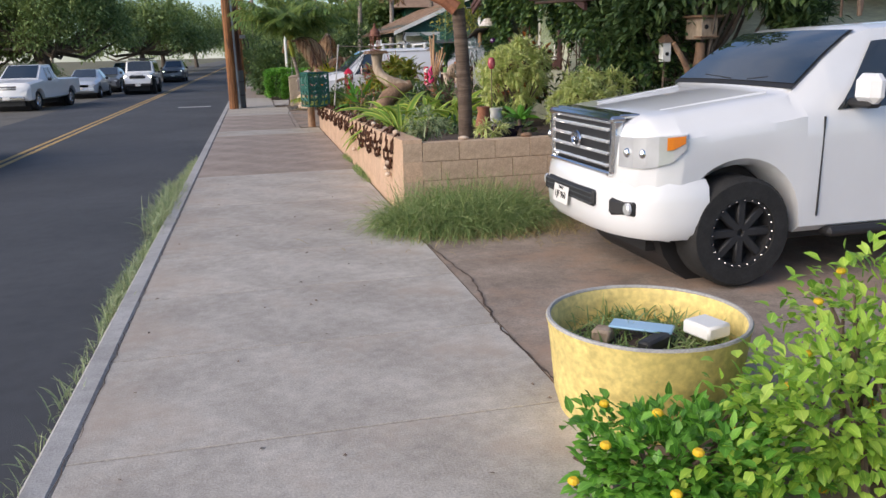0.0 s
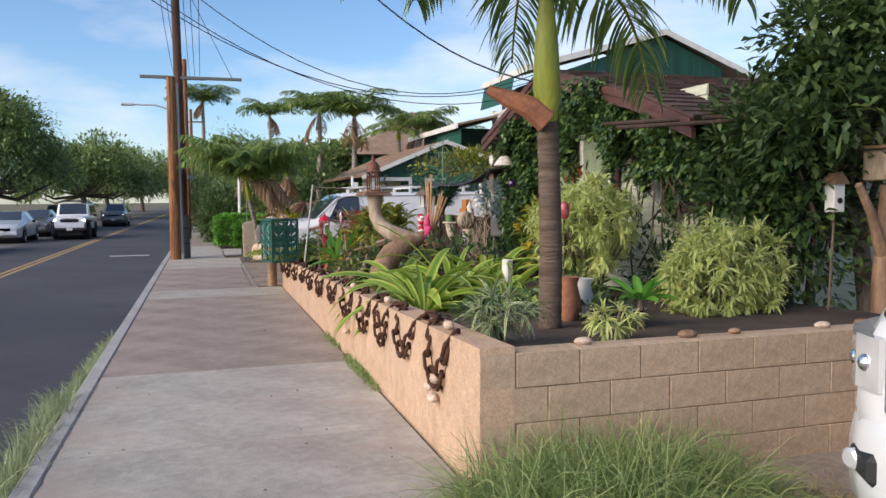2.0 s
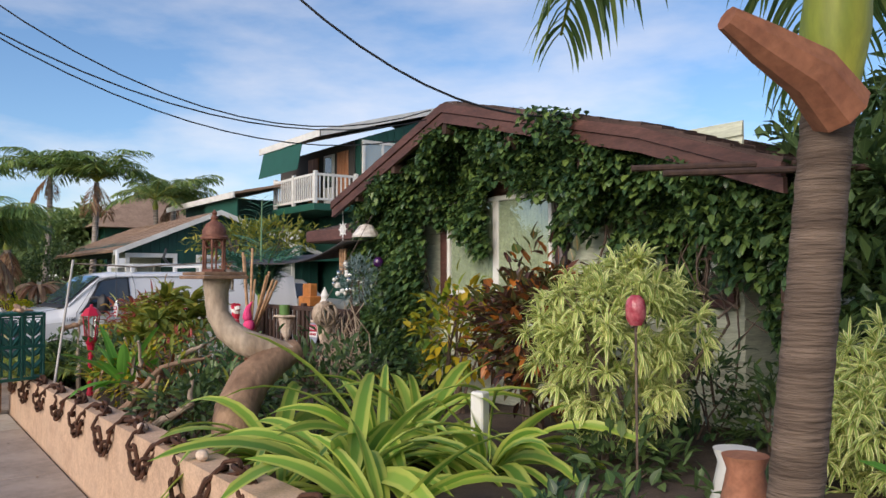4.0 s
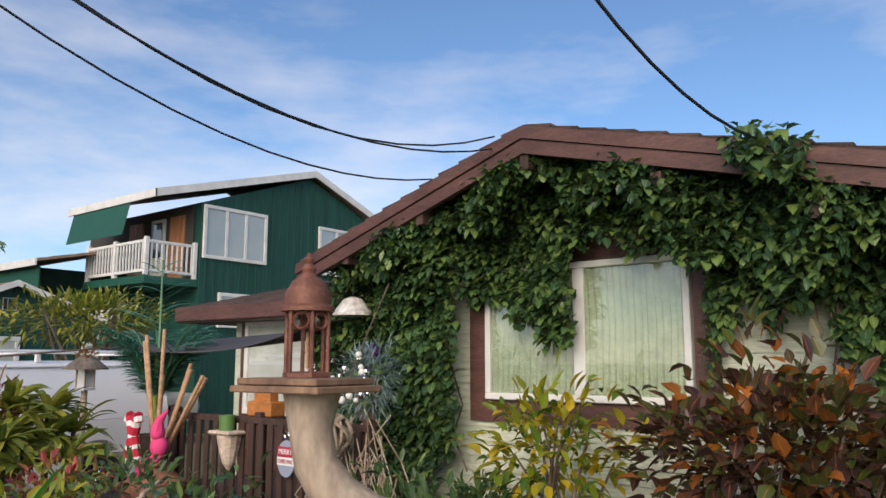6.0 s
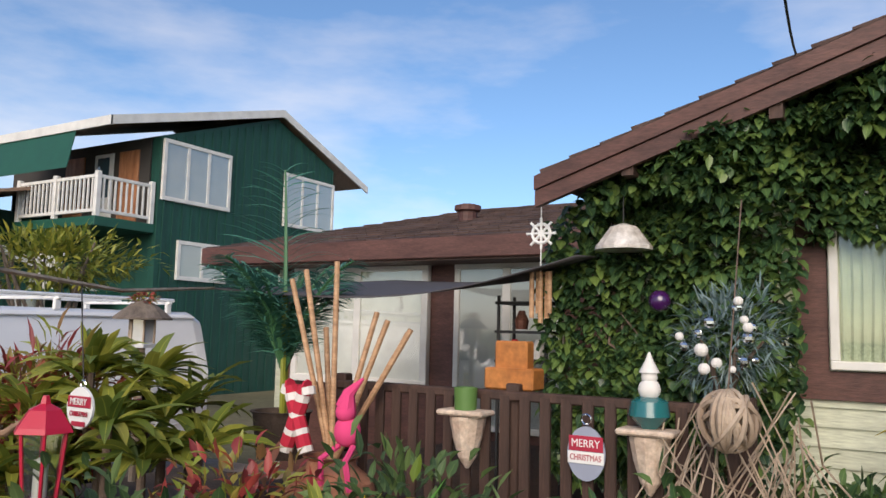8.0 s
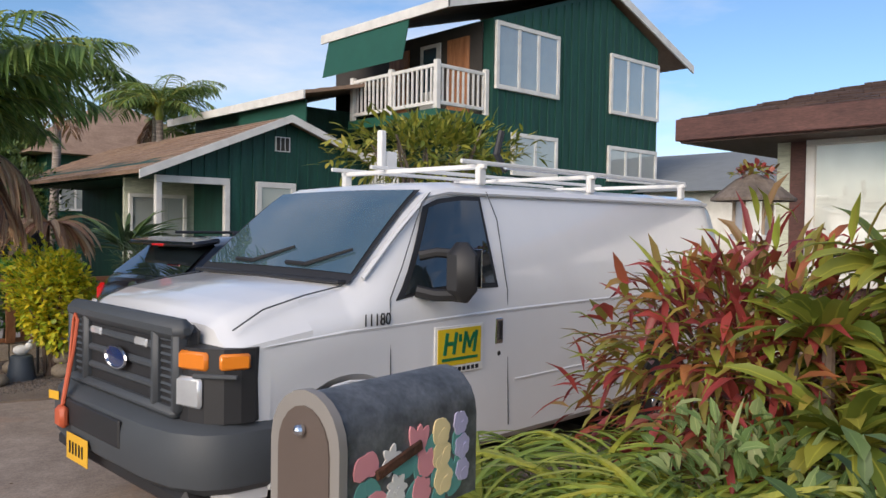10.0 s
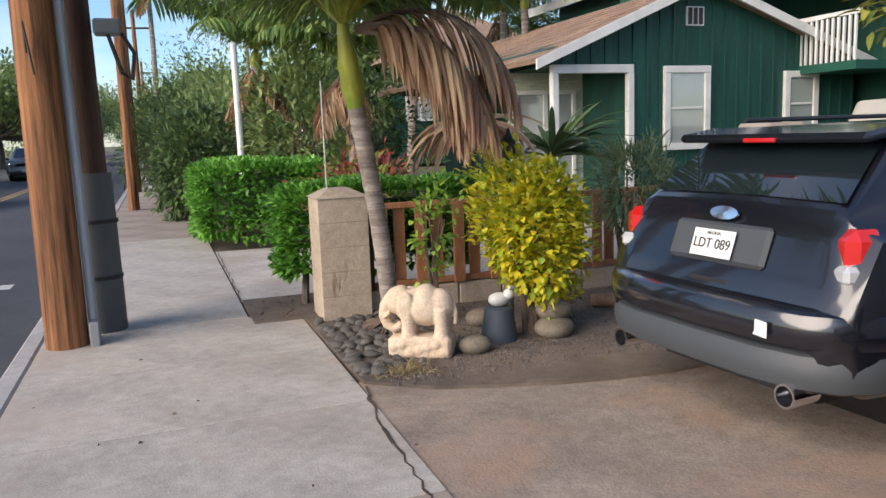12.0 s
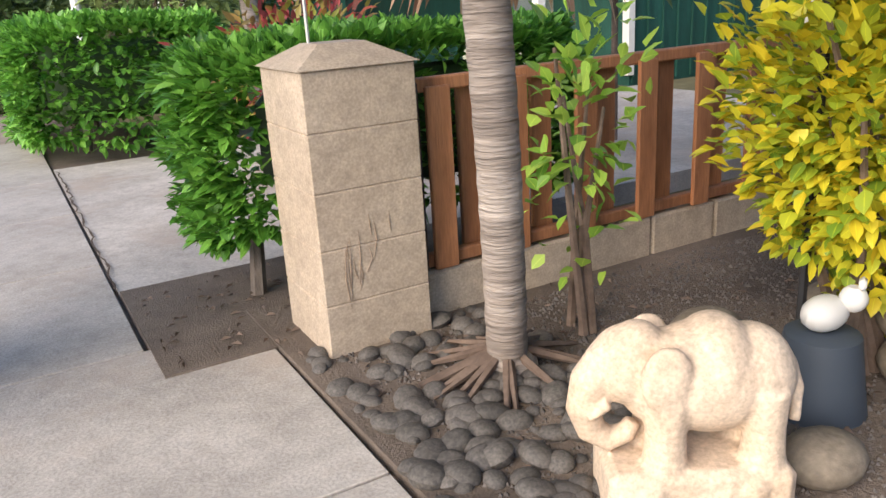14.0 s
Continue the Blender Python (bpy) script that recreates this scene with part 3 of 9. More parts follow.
def boards(house, n, m, w, h, mat, lap=0.022, name="board"):
    """Lapped clapboards up a wall of the plane y=0 that looks to -y."""
    me = B().add([(0, -lap, 0), (w, -lap, 0), (w, -0.004, h), (0, -0.004, h), (0, 0.01, 0), (w, 0.01, 0), (w, 0.01, h), (0, 0.01, h)],
                 [(0, 1, 2, 3), (4, 7, 6, 5), (0, 4, 5, 1), (2, 6, 7, 3), (0, 3, 7, 4), (1, 5, 6, 2)]).mesh(name)
    for k in range(n):
        ob = part(name, me, mat, house)
        ob.matrix_basis = m @ pose(0, 0, k * h)


def slope_roof(house, a, b, c, d, mat, rows, per, thick=0.03, seed=1, name="roof"):
    """A shingled roof sheet over the corners a, b (eave) and c, d (ridge, c over b): courses of lapped shingles."""
    a, b, c, d = (Vector(p) for p in (a, b, c, d))
    nor = (b - a).cross(d - a).normalized()
    if nor.z < 0:
        nor = -nor
    g = random.Random(seed)
    base = B().add([a, b, c, d, a - nor * 0.06, b - nor * 0.06, c - nor * 0.06, d - nor * 0.06],
                   [(0, 1, 2, 3), (7, 6, 5, 4), (0, 4, 5, 1), (1, 5, 6, 2), (2, 6, 7, 3), (3, 7, 4, 0)])
    rf = part(name, base, mat, house)
    sh = B()
    for r in range(rows):
        v0, v1 = r / rows, min(1, (r + 1.25) / rows)
        u = -g.uniform(0, 1) / per
        while u < 1:
            u1 = u + g.uniform(0.8, 1.25) / per
            ua, ub = max(0, u), min(1, u1 - 0.06 / per)
            if ub > ua:
                def at(s, v, up):
                    return a.lerp(b, s).lerp(d.lerp(c, s), v) + nor * up
                hi = thick * g.uniform(0.6, 1.0)
                sh.add([at(ua, v0, hi), at(ub, v0, hi), at(ub, v1, 0.004), at(ua, v1, 0.004), at(ua, v0, 0), at(ub, v0, 0)],
                       [(0, 1, 2, 3), (4, 5, 1, 0), (4, 0, 3), (5, 2, 1)])
            u = u1
    tagged(part("shingles", sh, mat, rf), kind="stuff")
    return rf


WEST = pose(0, 0, 0, 0, 0, -90)      # turns a south-looking wall to look to the street

# vine-covered cottage
cot = thing("cottage", "pale green clapboard cottage with maroon trim, overgrown with vines", "house")
HX, HY0, HY1 = 5.25, 11.3, 16.2
part("wall", B().prism([(HY0, 0.0), (HY1, 0.0), (HY1, 2.66), (14.15, 3.3), (11.7, 2.66), (HY0, 2.5)], "x", HX, 10.5), CREAM_BOARD, cot)
boards(cot, 22, pose(HX, HY1, 0.42, 0, 0, -90), HY1 - HY0, 0.112, CREAM_BOARD)
win = window_of(cot, pose(HX - 0.03, 14.87, 1.58, 0, 0, -90), 1.57, 0.92, 0.05, WHITE_TRIM, 2, False, CURTAIN)
folds = B()
for k in range(31):
    folds.tube([(0.02 + k * 0.05, -0.014, 0.01), (0.03 + k * 0.05 + R.uniform(-0.01, 0.01), -0.012, 0.5), (0.02 + k * 0.05, -0.014, 0.91)], 0.022, 5)
part("curtain", folds, CURTAIN, win, "gathered curtain, its pale green toned to the pane's reflection", True)
trim = B().span((-0.22, -0.02, -0.22), (1.79, 0.03, -0.06)).span((-0.22, -0.02, 0.98), (1.79, 0.03, 1.14)).span((-0.22, -0.021, -0.06), (-0.06, 0.03, 0.98)).span((1.63, -0.021, -0.06), (1.79, 0.03, 0.98))
part("window_trim", trim, BROWN_TRIM, win, "wide maroon painted trim")
slope_roof(cot, (4.58, 16.45, 2.68), (11, 16.45, 2.68), (11, 14.15, 3.46), (4.58, 14.15, 3.46), SHINGLE_BROWN, 12, 30, seed=2)
slope_roof(cot, (4.58, 11.7, 2.84), (11, 11.7, 2.84), (11, 14.15, 3.46), (4.58, 14.15, 3.46), SHINGLE_BROWN, 12, 30, seed=3)
slope_roof(cot, (4.58, 10.6, 2.44), (11, 10.6, 2.44), (11, 11.7, 2.84), (4.58, 11.7, 2.84), SHINGLE_BROWN, 6, 30, seed=4)
for (ya, za), (yb, zb) in (((16.47, 2.66), (14.15, 3.45)), ((14.15, 3.45), (11.7, 2.83)), ((11.7, 2.83), (10.58, 2.43))):
    bb = B()
    for dz, th, dx in ((-0.01, 0.085, 0.0), (-0.10, 0.10, 0.018)):
        bb.add([(4.53 + dx, ya, za + dz), (4.53 + dx, yb, zb + dz), (4.53 + dx, yb, zb + dz - th), (4.53 + dx, ya, za + dz - th),
                (4.58 + dx, ya, za + dz), (4.58 + dx, yb, zb + dz), (4.58 + dx, yb, zb + dz - th), (4.58 + dx, ya, za + dz - th)],
               [(0, 1, 2, 3), (7, 6, 5, 4), (0, 4, 5, 1), (3, 2, 6, 7), (0, 3, 7, 4), (1, 5, 6, 2)])
    part("fascia", bb, BROWN_TRIM, cot)
for yy in (15.9, 15.1, 14.15, 13.2, 12.3):
    zz = 3.28 - abs(yy - 14.15) * 0.30
    part("rafter", B().box((4.92, yy, zz - 0.08), (0.7, 0.07, 0.12)), DARK_WOOD, cot)
# a dark sheet behind this pane stands in for the unlit room
window_of(cot, pose(HX - 0.03, 11.95, 1.55, 0, 0, -90), 0.55, 0.95, 0.06, BROWN_TRIM, 1, False, RECESS_SHADE)

# low brown house behind, with a porch window wall
brn = thing("brown_house", "low house with brown shingle roof and white-framed windows", "house")
BX = 7.5
part("wall", B().span((BX, 15.6, 0), (13, 21.15, 2.45)), CREAM_BOARD, brn)
part("corner_board", B().span((BX - 0.04, 21.08, 0), (BX + 0.1, 21.2, 2.42)), CREAM_BOARD, brn)
part("wall", B().span((BX - 0.03, 15.6, 0), (BX + 0.02, 21.08, 2.42)), BROWN_TRIM, brn)
window_of(brn, pose(BX - 0.06, 20.82, 1.15, 0, 0, -90), 1.75, 1.2, 0.08, WHITE_TRIM, 2, False, WHITE_TRIM)
window_of(brn, pose(BX - 0.06, 18.6, 0.75, 0, 0, -90), 1.1, 1.6, 0.06, WHITE_TRIM, 2, False, BLIND)
slope_roof(brn, (6.9, 21.9, 2.62), (6.9, 15.6, 2.62), (10.6, 15.6, 3.55), (10.6, 19.9, 3.55), SHINGLE_BROWN, 14, 26, seed=5)
slope_roof(brn, (6.9, 21.9, 2.62), (13, 21.9, 2.62), (13, 19.9, 3.55), (10.6, 19.9, 3.55), SHINGLE_BROWN, 10, 26, seed=6)
part("fascia", B().span((6.86, 15.6, 2.42), (6.9, 21.94, 2.63), 0.008), BROWN_TRIM, brn)
part("fascia", B().span((6.9, 21.9, 2.42), (13, 21.94, 2.63), 0.008), BROWN_TRIM, brn)
part("soffit", B().span((6.9, 15.6, 2.40), (13, 21.9, 2.44)), DARK_WOOD, brn)
part("roof_vent", B().lathe([(0.12, 0), (0.12, 0.12), (0.17, 0.14), (0.17, 0.2), (0.1, 0.22)], (8.8, 19.3, 3.08), 12), BROWN_TRIM, brn)

# three-storey dark green house
gr = thing("green_house", "tall dark green board house with white trim and a balcony", "house")
GX0, GX1, GY = 12.87, 19.6, 30.3
part("wall", B().prism([(GX0, -0.2), (GX1, -0.2), (GX1, 6.72), (16.95, 7.78), (GX0, 6.35)], "y", GY, 35.0), GREEN_BOARD, gr)
bat = B().span((0, 0, 0), (0.05, 0.03, 1)).mesh("batten")
for k in range(23):
    x = GX0 + 0.15 + k * 0.295
    top = 6.35 + (x - GX0) * 0.35 if x < 16.95 else 7.78 - (x - 16.95) * 0.4
    ob = part("batten", bat, GREEN_BOARD, gr)
    ob.location, ob.scale = (x, GY - 0.03, -0.1), (1, 1, top)
window_of(gr, pose(GX0 + 0.15, GY - 0.02, 4.85), 2.05, 1.35, 0.1, WHITE_TRIM, 3, False)
window_of(gr, pose(17.4, GY - 0.02, 4.75), 2.1, 1.4, 0.1, WHITE_TRIM, 3, False)
window_of(gr, pose(17.35, GY - 0.02, 2.95), 2.1, 0.75, 0.1, WHITE_TRIM, 3, False)
window_of(gr, pose(13.6, GY - 0.02, 2.9), 1.45, 0.8, 0.1, WHITE_TRIM, 2, False)
slope_roof(gr, (11.3, 30.1, 6.42), (11.3, 34.9, 6.42), (16.95, 34.9, 8.0), (16.95, 30.1, 8.0), SHINGLE_TAN, 12, 30, seed=7)
slope_roof(gr, (21.1, 30.1, 6.45), (21.1, 34.9, 6.45), (16.95, 34.9, 8.0), (16.95, 30.1, 8.0), SHINGLE_TAN, 12, 30, seed=8)
for (xa, za), (xb, zb) in (((11.25, 6.44), (16.95, 8.03)), ((16.95, 8.03), (21.15, 6.45))):
    part("barge_board", B().add([(xa, 30.05, za), (xb, 30.05, zb), (xb, 30.05, zb - 0.22), (xa, 30.05, za - 0.22), (xa, 30.1, za), (xb, 30.1, zb), (xb, 30.1, zb - 0.22), (xa, 30.1, za - 0.22)],
         [(0, 3, 2, 1), (4, 5, 6, 7), (0, 1, 5, 4), (3, 7, 6, 2), (0, 4, 7, 3), (1, 2, 6, 5)]), WHITE_TRIM, gr)
part("fascia", B().span((11.24, 30.05, 6.22), (11.29, 34.9, 6.44)), WHITE_TRIM, gr)
# balcony in the open corner
part("balcony_floor", B().span((11.2, 30.35, 3.9), (GX0, 33.6, 4.12), 0.01), GREEN_TRIM, gr)
# dark sheet over the green wall, painting in the balcony's shade
part("balcony_wall", B().span((GX0 - 0.06, 30.6, 4.1), (GX0 - 0.02, 36.5, 6.3)), RECESS_SHADE, gr)
for yy, ww, mt in ((31.0, 0.75, SLAT_WOOD), (32.0, 0.75, WHITE_TRIM), (33.2, 0.8, SLAT_WOOD)):
    dr = part("balcony_door", B().span((GX0 - 0.1, yy, 4.12), (GX0 - 0.05, yy + ww, 6.05), 0.01), mt, gr)
    part("pane", B().span((GX0 - 0.108, yy + 0.14, 4.9), (GX0 - 0.1, yy + ww - 0.14, 5.95)), SKY_GLASS if mt is WHITE_TRIM else mt, dr)
rail = thing("balcony_railing", "white painted wooden balcony railing with square balusters", "railing")
post = B().span((-0.06, -0.06, 0), (0.06, 0.06, 1.05), 0.01).mesh("post")
bal = B().span((-0.022, -0.022, 0), (0.022, 0.022, 0.78), 0.004).mesh("baluster")
for xx, yy in ((11.28, 30.42), (GX0 - 0.1, 30.42), (11.28, 32.0), (11.28, 33.5)):
    part("post", post, WHITE_TRIM, rail).location = (xx, yy, 4.12)
for zz in (4.22, 5.02):
    part("rail", B().span((11.28, 30.39, zz), (GX0 - 0.1, 30.45, zz + 0.08), 0.008), WHITE_TRIM, rail)
    part("rail", B().span((11.25, 30.45, zz), (11.31, 33.5, zz + 0.08), 0.008), WHITE_TRIM, rail)
for k in range(9):
    part("baluster", bal, WHITE_TRIM, rail).location = (11.44 + k * 0.155, 30.42, 4.28)
for k in range(18):
    part("baluster", bal, WHITE_TRIM, rail).location = (11.28, 30.6 + k * 0.16, 4.28)
part("awning", B().add([(11.3, 31.4, 6.3), (11.3, 34.6, 6.3), (11.1, 34.6, 5.3), (11.1, 31.4, 5.3), (11.32, 31.4, 6.3), (11.32, 34.6, 6.3), (11.12, 34.6, 5.3), (11.12, 31.4, 5.3)],
     [(0, 3, 2, 1), (4, 5, 6, 7), (0, 1, 5, 4), (3, 7, 6, 2), (0, 4, 7, 3), (1, 2, 6, 5)]), GREEN_TRIM, gr, "green roll-down sun blind")
# its lower side wing
part("wing", B().span((10.2, 35.0, -0.2), (GX0, 40, 4.6)), GREEN_BOARD, gr)
slope_roof(gr, (9.6, 33.0, 4.6), (9.6, 40.5, 4.6), (12.8, 40.5, 5.3), (12.8, 33.0, 5.3), SHINGLE_TAN, 8, 30, seed=9, name="wing_roof")
part("fascia", B().span((9.55, 33.0, 4.42), (9.6, 40.5, 4.62)), WHITE_TRIM, gr)
part("wing_blind", B().span((9.8, 33.3, 3.7), (9.84, 36.5, 4.45)), GREEN_TRIM, gr)
part("lower_balcony", B().span((11.2, 31.5, 2.3), (GX0, 34.5, 2.45)), GREEN_TRIM, gr)
for k in range(24):
    part("baluster", bal, WHITE_TRIM, rail).location = (11.28, 31.6 + k * 0.12, 2.45)
part("rail", B().span((11.25, 31.5, 3.22), (11.31, 34.5, 3.3)), WHITE_TRIM, rail)

# small green cottage with tan roof
gc = thing("green_cottage", "small dark green cottage with white trim and tan shingle roof", "house")
CY, CP = 32.8, 8.95
part("wall", B().prism([(7.62, -0.2), (12.6, -0.2), (12.6, 2.55), (CP, 3.82), (6.1, 2.75), (6.1, 2.5), (7.62, 2.5)], "y", CY, 42), GREEN_BOARD, gc)
for k in range(24):
    x = 6.3 + k * 0.27
    top = 2.75 + (x - 6.1) * 0.35 if x < CP else 3.82 - (x - CP) * 0.36
    z0 = 2.5 if x < 7.62 else -0.1
    ob = part("batten", bat, GREEN_BOARD, gc)
    ob.location, ob.scale = (x, CY - 0.028, z0), (0.8, 1, top - z0 - 0.02)
slope_roof(gc, (5.7, 32.5, 2.56), (5.7, 43, 2.56), (CP, 43, 3.9), (CP, 32.5, 3.9), SHINGLE_TAN, 12, 30, seed=10)
slope_roof(gc, (13.0, 32.5, 2.45), (13.0, 43, 2.45), (CP, 43, 3.9), (CP, 32.5, 3.9), SHINGLE_TAN, 12, 30, seed=11)
for (xa, za), (xb, zb) in (((5.68, 2.56), (CP, 3.93)), ((CP, 3.93), (13.02, 2.46))):
    part("barge_board", B().add([(xa, 32.45, za), (xb, 32.45, zb), (xb, 32.45, zb - 0.16), (xa, 32.45, za - 0.16), (xa, 32.5, za), (xb, 32.5, zb), (xb, 32.5, zb - 0.16), (xa, 32.5, za - 0.16)],
         [(0, 3, 2, 1), (4, 5, 6, 7), (0, 1, 5, 4), (3, 7, 6, 2), (0, 4, 7, 3), (1, 2, 6, 5)]), WHITE_TRIM, gc)
window_of(gc, pose(8.38, CY - 0.02, 1.15), 0.72, 1.2, 0.12, WHITE_TRIM, 1, True)
window_of(gc, pose(11.0, CY - 0.02, 1.3), 0.55, 0.95, 0.12, WHITE_TRIM, 1, True)
part("gable_vent", B().span((8.72, CY - 0.04, 3.15), (9.08, CY - 0.005, 3.47)), WHITE_TRIM, gc)
# dark strips laid on the vent as the shade of its openings
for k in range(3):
    part("vent_hole", B().span((8.745 + k * 0.11, CY - 0.048, 3.17), (8.83 + k * 0.11, CY - 0.041, 3.45)), RECESS_SHADE, gc)
part("porch_beam", B().span((6.1, CY - 0.05, 2.36), (7.66, CY + 0.05, 2.5), 0.01), WHITE_TRIM, gc)
for xx in (6.16, 7.6):
    part("porch_post", B().span((xx - 0.06, CY - 0.06, 0), (xx + 0.06, CY + 0.06, 2.36), 0.01), WHITE_TRIM, gc)
part("porch_wall", B().span((6.1, CY + 1.6, 0), (7.62, CY + 1.7, 2.5)), CREAM_BOARD, gc)
window_of(gc, pose(6.25, CY + 1.58, 0.6), 1.1, 1.5, 0.08, WHITE_TRIM, 2, False)

# roofs further back
far = thing("hip_roof_house", "distant house with rust-brown pyramid roof and green walls", "house")
part("wall", B().span((11, 58, 0), (21, 70, 4.8)), GREEN_TRIM, far)
part("roof", B().add([(10, 57, 4.8), (22, 57, 4.8), (22, 71, 4.8), (10, 71, 4.8), (16, 64, 8.6)], [(0, 1, 4), (1, 2, 4), (2, 3, 4), (3, 0, 4), (3, 2, 1, 0)]), SHINGLE_TAN, far)
for k in range(4):
    window_of(far, pose(11.6 + k * 2.3, 57.9, 2.2), 1.3, 1.3, 0.1, WHITE_TRIM, 2, False)
grey = thing("grey_roof_house", "distant low house with grey roof", "house")
part("wall", B().span((19, 26, 0), (30, 40, 2.6)), WHITE_TRIM, grey)
part("roof", B().prism([(18.4, 2.6), (30.6, 2.6), (24.5, 4.2)], "y", 25.2, 41), plain("grey_roofing", (0.22, 0.24, 0.25), 0.8), grey)
# the mountain's blue-grey base colour paints in the haze of distance
tagged(part("mountain", fast_mesh("mountain", *(lambda xs, ys: (np.stack([np.repeat(xs, len(ys)), np.tile(ys, len(xs)),
     np.maximum(0, 190 * np.exp(-((np.repeat(xs, len(ys)) - 1500) / 700) ** 2) * (0.75 + 0.25 * np.sin(np.tile(ys, len(xs)) / 230.0)) - 1)], 1),
     np.array([[i * len(ys) + j, (i + 1) * len(ys) + j, (i + 1) * len(ys) + j + 1, i * len(ys) + j + 1] for i in range(len(xs) - 1) for j in range(len(ys) - 1)])))(np.linspace(700, 2300, 30), np.linspace(-800, 2600, 60))),
     rough_surface("mountain_with_painted_haze", (0.16, 0.2, 0.22), (0.24, 0.27, 0.27), 1.0, 0.01, 0.2, 0.0)), "mountain slope far away, blue-grey haze put into its colour", "mountain", kind="structure")

# ---- lettering ----
def lettering(txt, size, mat, parent, m, squeeze=1.0, name="lettering"):
    cu = bpy.data.curves.new(name, "FONT")
    cu.body, cu.size, cu.extrude, cu.align_x, cu.align_y = txt, size, 0.0015, "CENTER", "CENTER"
    tmp = bpy.data.objects.new(name, cu)
    me = bpy.data.meshes.new_from_object(tmp)
    bpy.data.objects.remove(tmp)
    me.materials.clear()
    ob = part(name, me, mat, parent)
    ob.matrix_basis = m @ Matrix.Diagonal((squeeze, 1, 1, 1))
    return ob


# ---- vehicles: the front is at x = 0 and the body runs to +x ----
class Car:
    def __init__(self, name, label, stations, wheels, paint, m, group="", fine=64, belt_r=0.07):
        self.ob = thing(name, label, "car" if "car" in label or "suv" in label else "vehicle", m, group)
        self.st = stations
        self.paint = paint
        self.wheels = wheels
        L = stations[-1][0]
        xs = sorted(set([s[0] for s in stations] + [L * k / fine for k in range(fine + 1)] + [w[0] + w[2] * math.cos(math.pi * k / 12) for w in wheels for k in range(13)]))
        rings = []
        for x in xs:
            zb, zw, zt, wb, ww, wt = self.at(x)
            for wx, wz, ra in wheels:
                if abs(x - wx) <= ra:
                    zb = max(zb, wz + math.sqrt(max(0, ra * ra - (x - wx) ** 2)))
            r = min(belt_r, (zt - zw) * 0.45)
            zm = zb + (zw - zb) * 0.5
            half = [(0, zb), (wb * 0.93, zb), (wb, zb + 0.05), ((wb + ww * 1.015) / 2, zm), (ww * 1.012, zb + (zw - zb) * 0.8), (ww, zw), ((ww + wt) / 2, (zw + zt - r) / 2), (wt, zt - r), (wt * 0.96, zt - r * 0.35), (wt * 0.86, zt), (0, zt + 0.012)]
            rings.append([(x, y, z) for y, z in half] + [(x, -y, z) for y, z in reversed(half[1:-1])])
        part("body", B().loft(rings), paint, self.ob, "", True)
        part("underbody", B().span((L * 0.06, -0.5, 0.2), (L * 0.95, 0.5, 0.5)), BLACK_PLASTIC, self.ob)
        for wx, wz, ra in wheels:
            part("wheel_well", B().tube([(wx, -0.6, wz), (wx, 0.6, wz)], ra * 0.98, 20), BLACK_PLASTIC, self.ob)

    def at(self, x):
        s = self.st
        return [float(np.interp(x, [q[0] for q in s], [q[k] for q in s])) for k in range(1, 7)]

    def side_glass(self, xa, xb, f0=0.08, f1=0.92, side=-1, mat=None, xa_top=None, xb_top=None, name="side_window", off=0.008):
        xa_top, xb_top = xa if xa_top is None else xa_top, xb if xb_top is None else xb_top
        b, n, k = B(), 8, 5
        vs = []
        for j in range(k + 1):
            f = f0 + (f1 - f0) * j / k
            a, e = xa + (xa_top - xa) * j / k, xb + (xb_top - xb) * j / k
            for i in range(n + 1):
                x = a + (e - a) * i / n
                zb, zw, zt, wb, ww, wt = self.at(x)
                vs.append((x, side * (ww + (wt - ww) * f + off), zw + (zt - 0.05 - zw) * f))
        b.add(vs, [(j * (n + 1) + i, j * (n + 1) + i + 1, (j + 1) * (n + 1) + i + 1, (j + 1) * (n + 1) + i) for j in range(k) for i in range(n)])
        return part(name, b, mat or CAR_GLASS, self.ob)

    def top_glass(self, xa, xb, spread=0.84, mat=None, name="windscreen", lift=0.02, grow=0.0):
        b, n, k = B(), 8, 6
        vs = []
        for j in range(k + 1):
            x = xa + (xb - xa) * j / k
            zb, zw, zt, wb, ww, wt = self.at(x)
            for i in range(n + 1):
                s = (2 * i / n - 1) * spread
                vs.append((x, s * (wt + grow * (1 - j / k)), zt + lift - 0.01 * s * s))
        b.add(vs, [(j * (n + 1) + i, j * (n + 1) + i + 1, (j + 1) * (n + 1) + i + 1, (j + 1) * (n + 1) + i) for j in range(k) for i in range(n)])
        return part(name, b, mat or CAR_GLASS, self.ob, "", True)

    def box(self, name, c, size, mat, ch=0.01, rot=None, label=""):
        return part(name, B().box(c, size, rot, ch), mat, self.ob, label)

    def put_wheels(self, y, radius, width, rim, spokes=6, rim_r=0.62, studs=False):
        tyre = B().lathe([(radius * rim_r, -width / 2), (radius * 0.93, -width / 2), (radius, -width * 0.36), (radius, width * 0.36), (radius * 0.93, width / 2), (radius * rim_r, width / 2), (radius * rim_r, 0)], n=32)
        tm = tyre.mesh("tyre", True)
        rb = B().lathe([(radius * rim_r, -width * 0.45), (radius * rim_r, width * 0.45), (radius * rim_r * 0.9, width * 0.45), (radius * rim_r * 0.84, 0.02), (radius * 0.12, 0.02), (radius * 0.1, width * 0.3), (0.001, width * 0.3)], n=24)
        for k in range(spokes):
            m = Matrix.Rotation(2 * math.pi * k / spokes, 3, "Z")
            rb.box(m @ Vector((radius * rim_r * 0.5, 0, width * 0.32)), (radius * rim_r * 0.85, radius * 0.16, width * 0.16), m, 0.01)
        rm = rb.mesh("rim", True)
        if studs:
            sb = B()
            for k in range(24):
                a = 2 * math.pi * k / 24
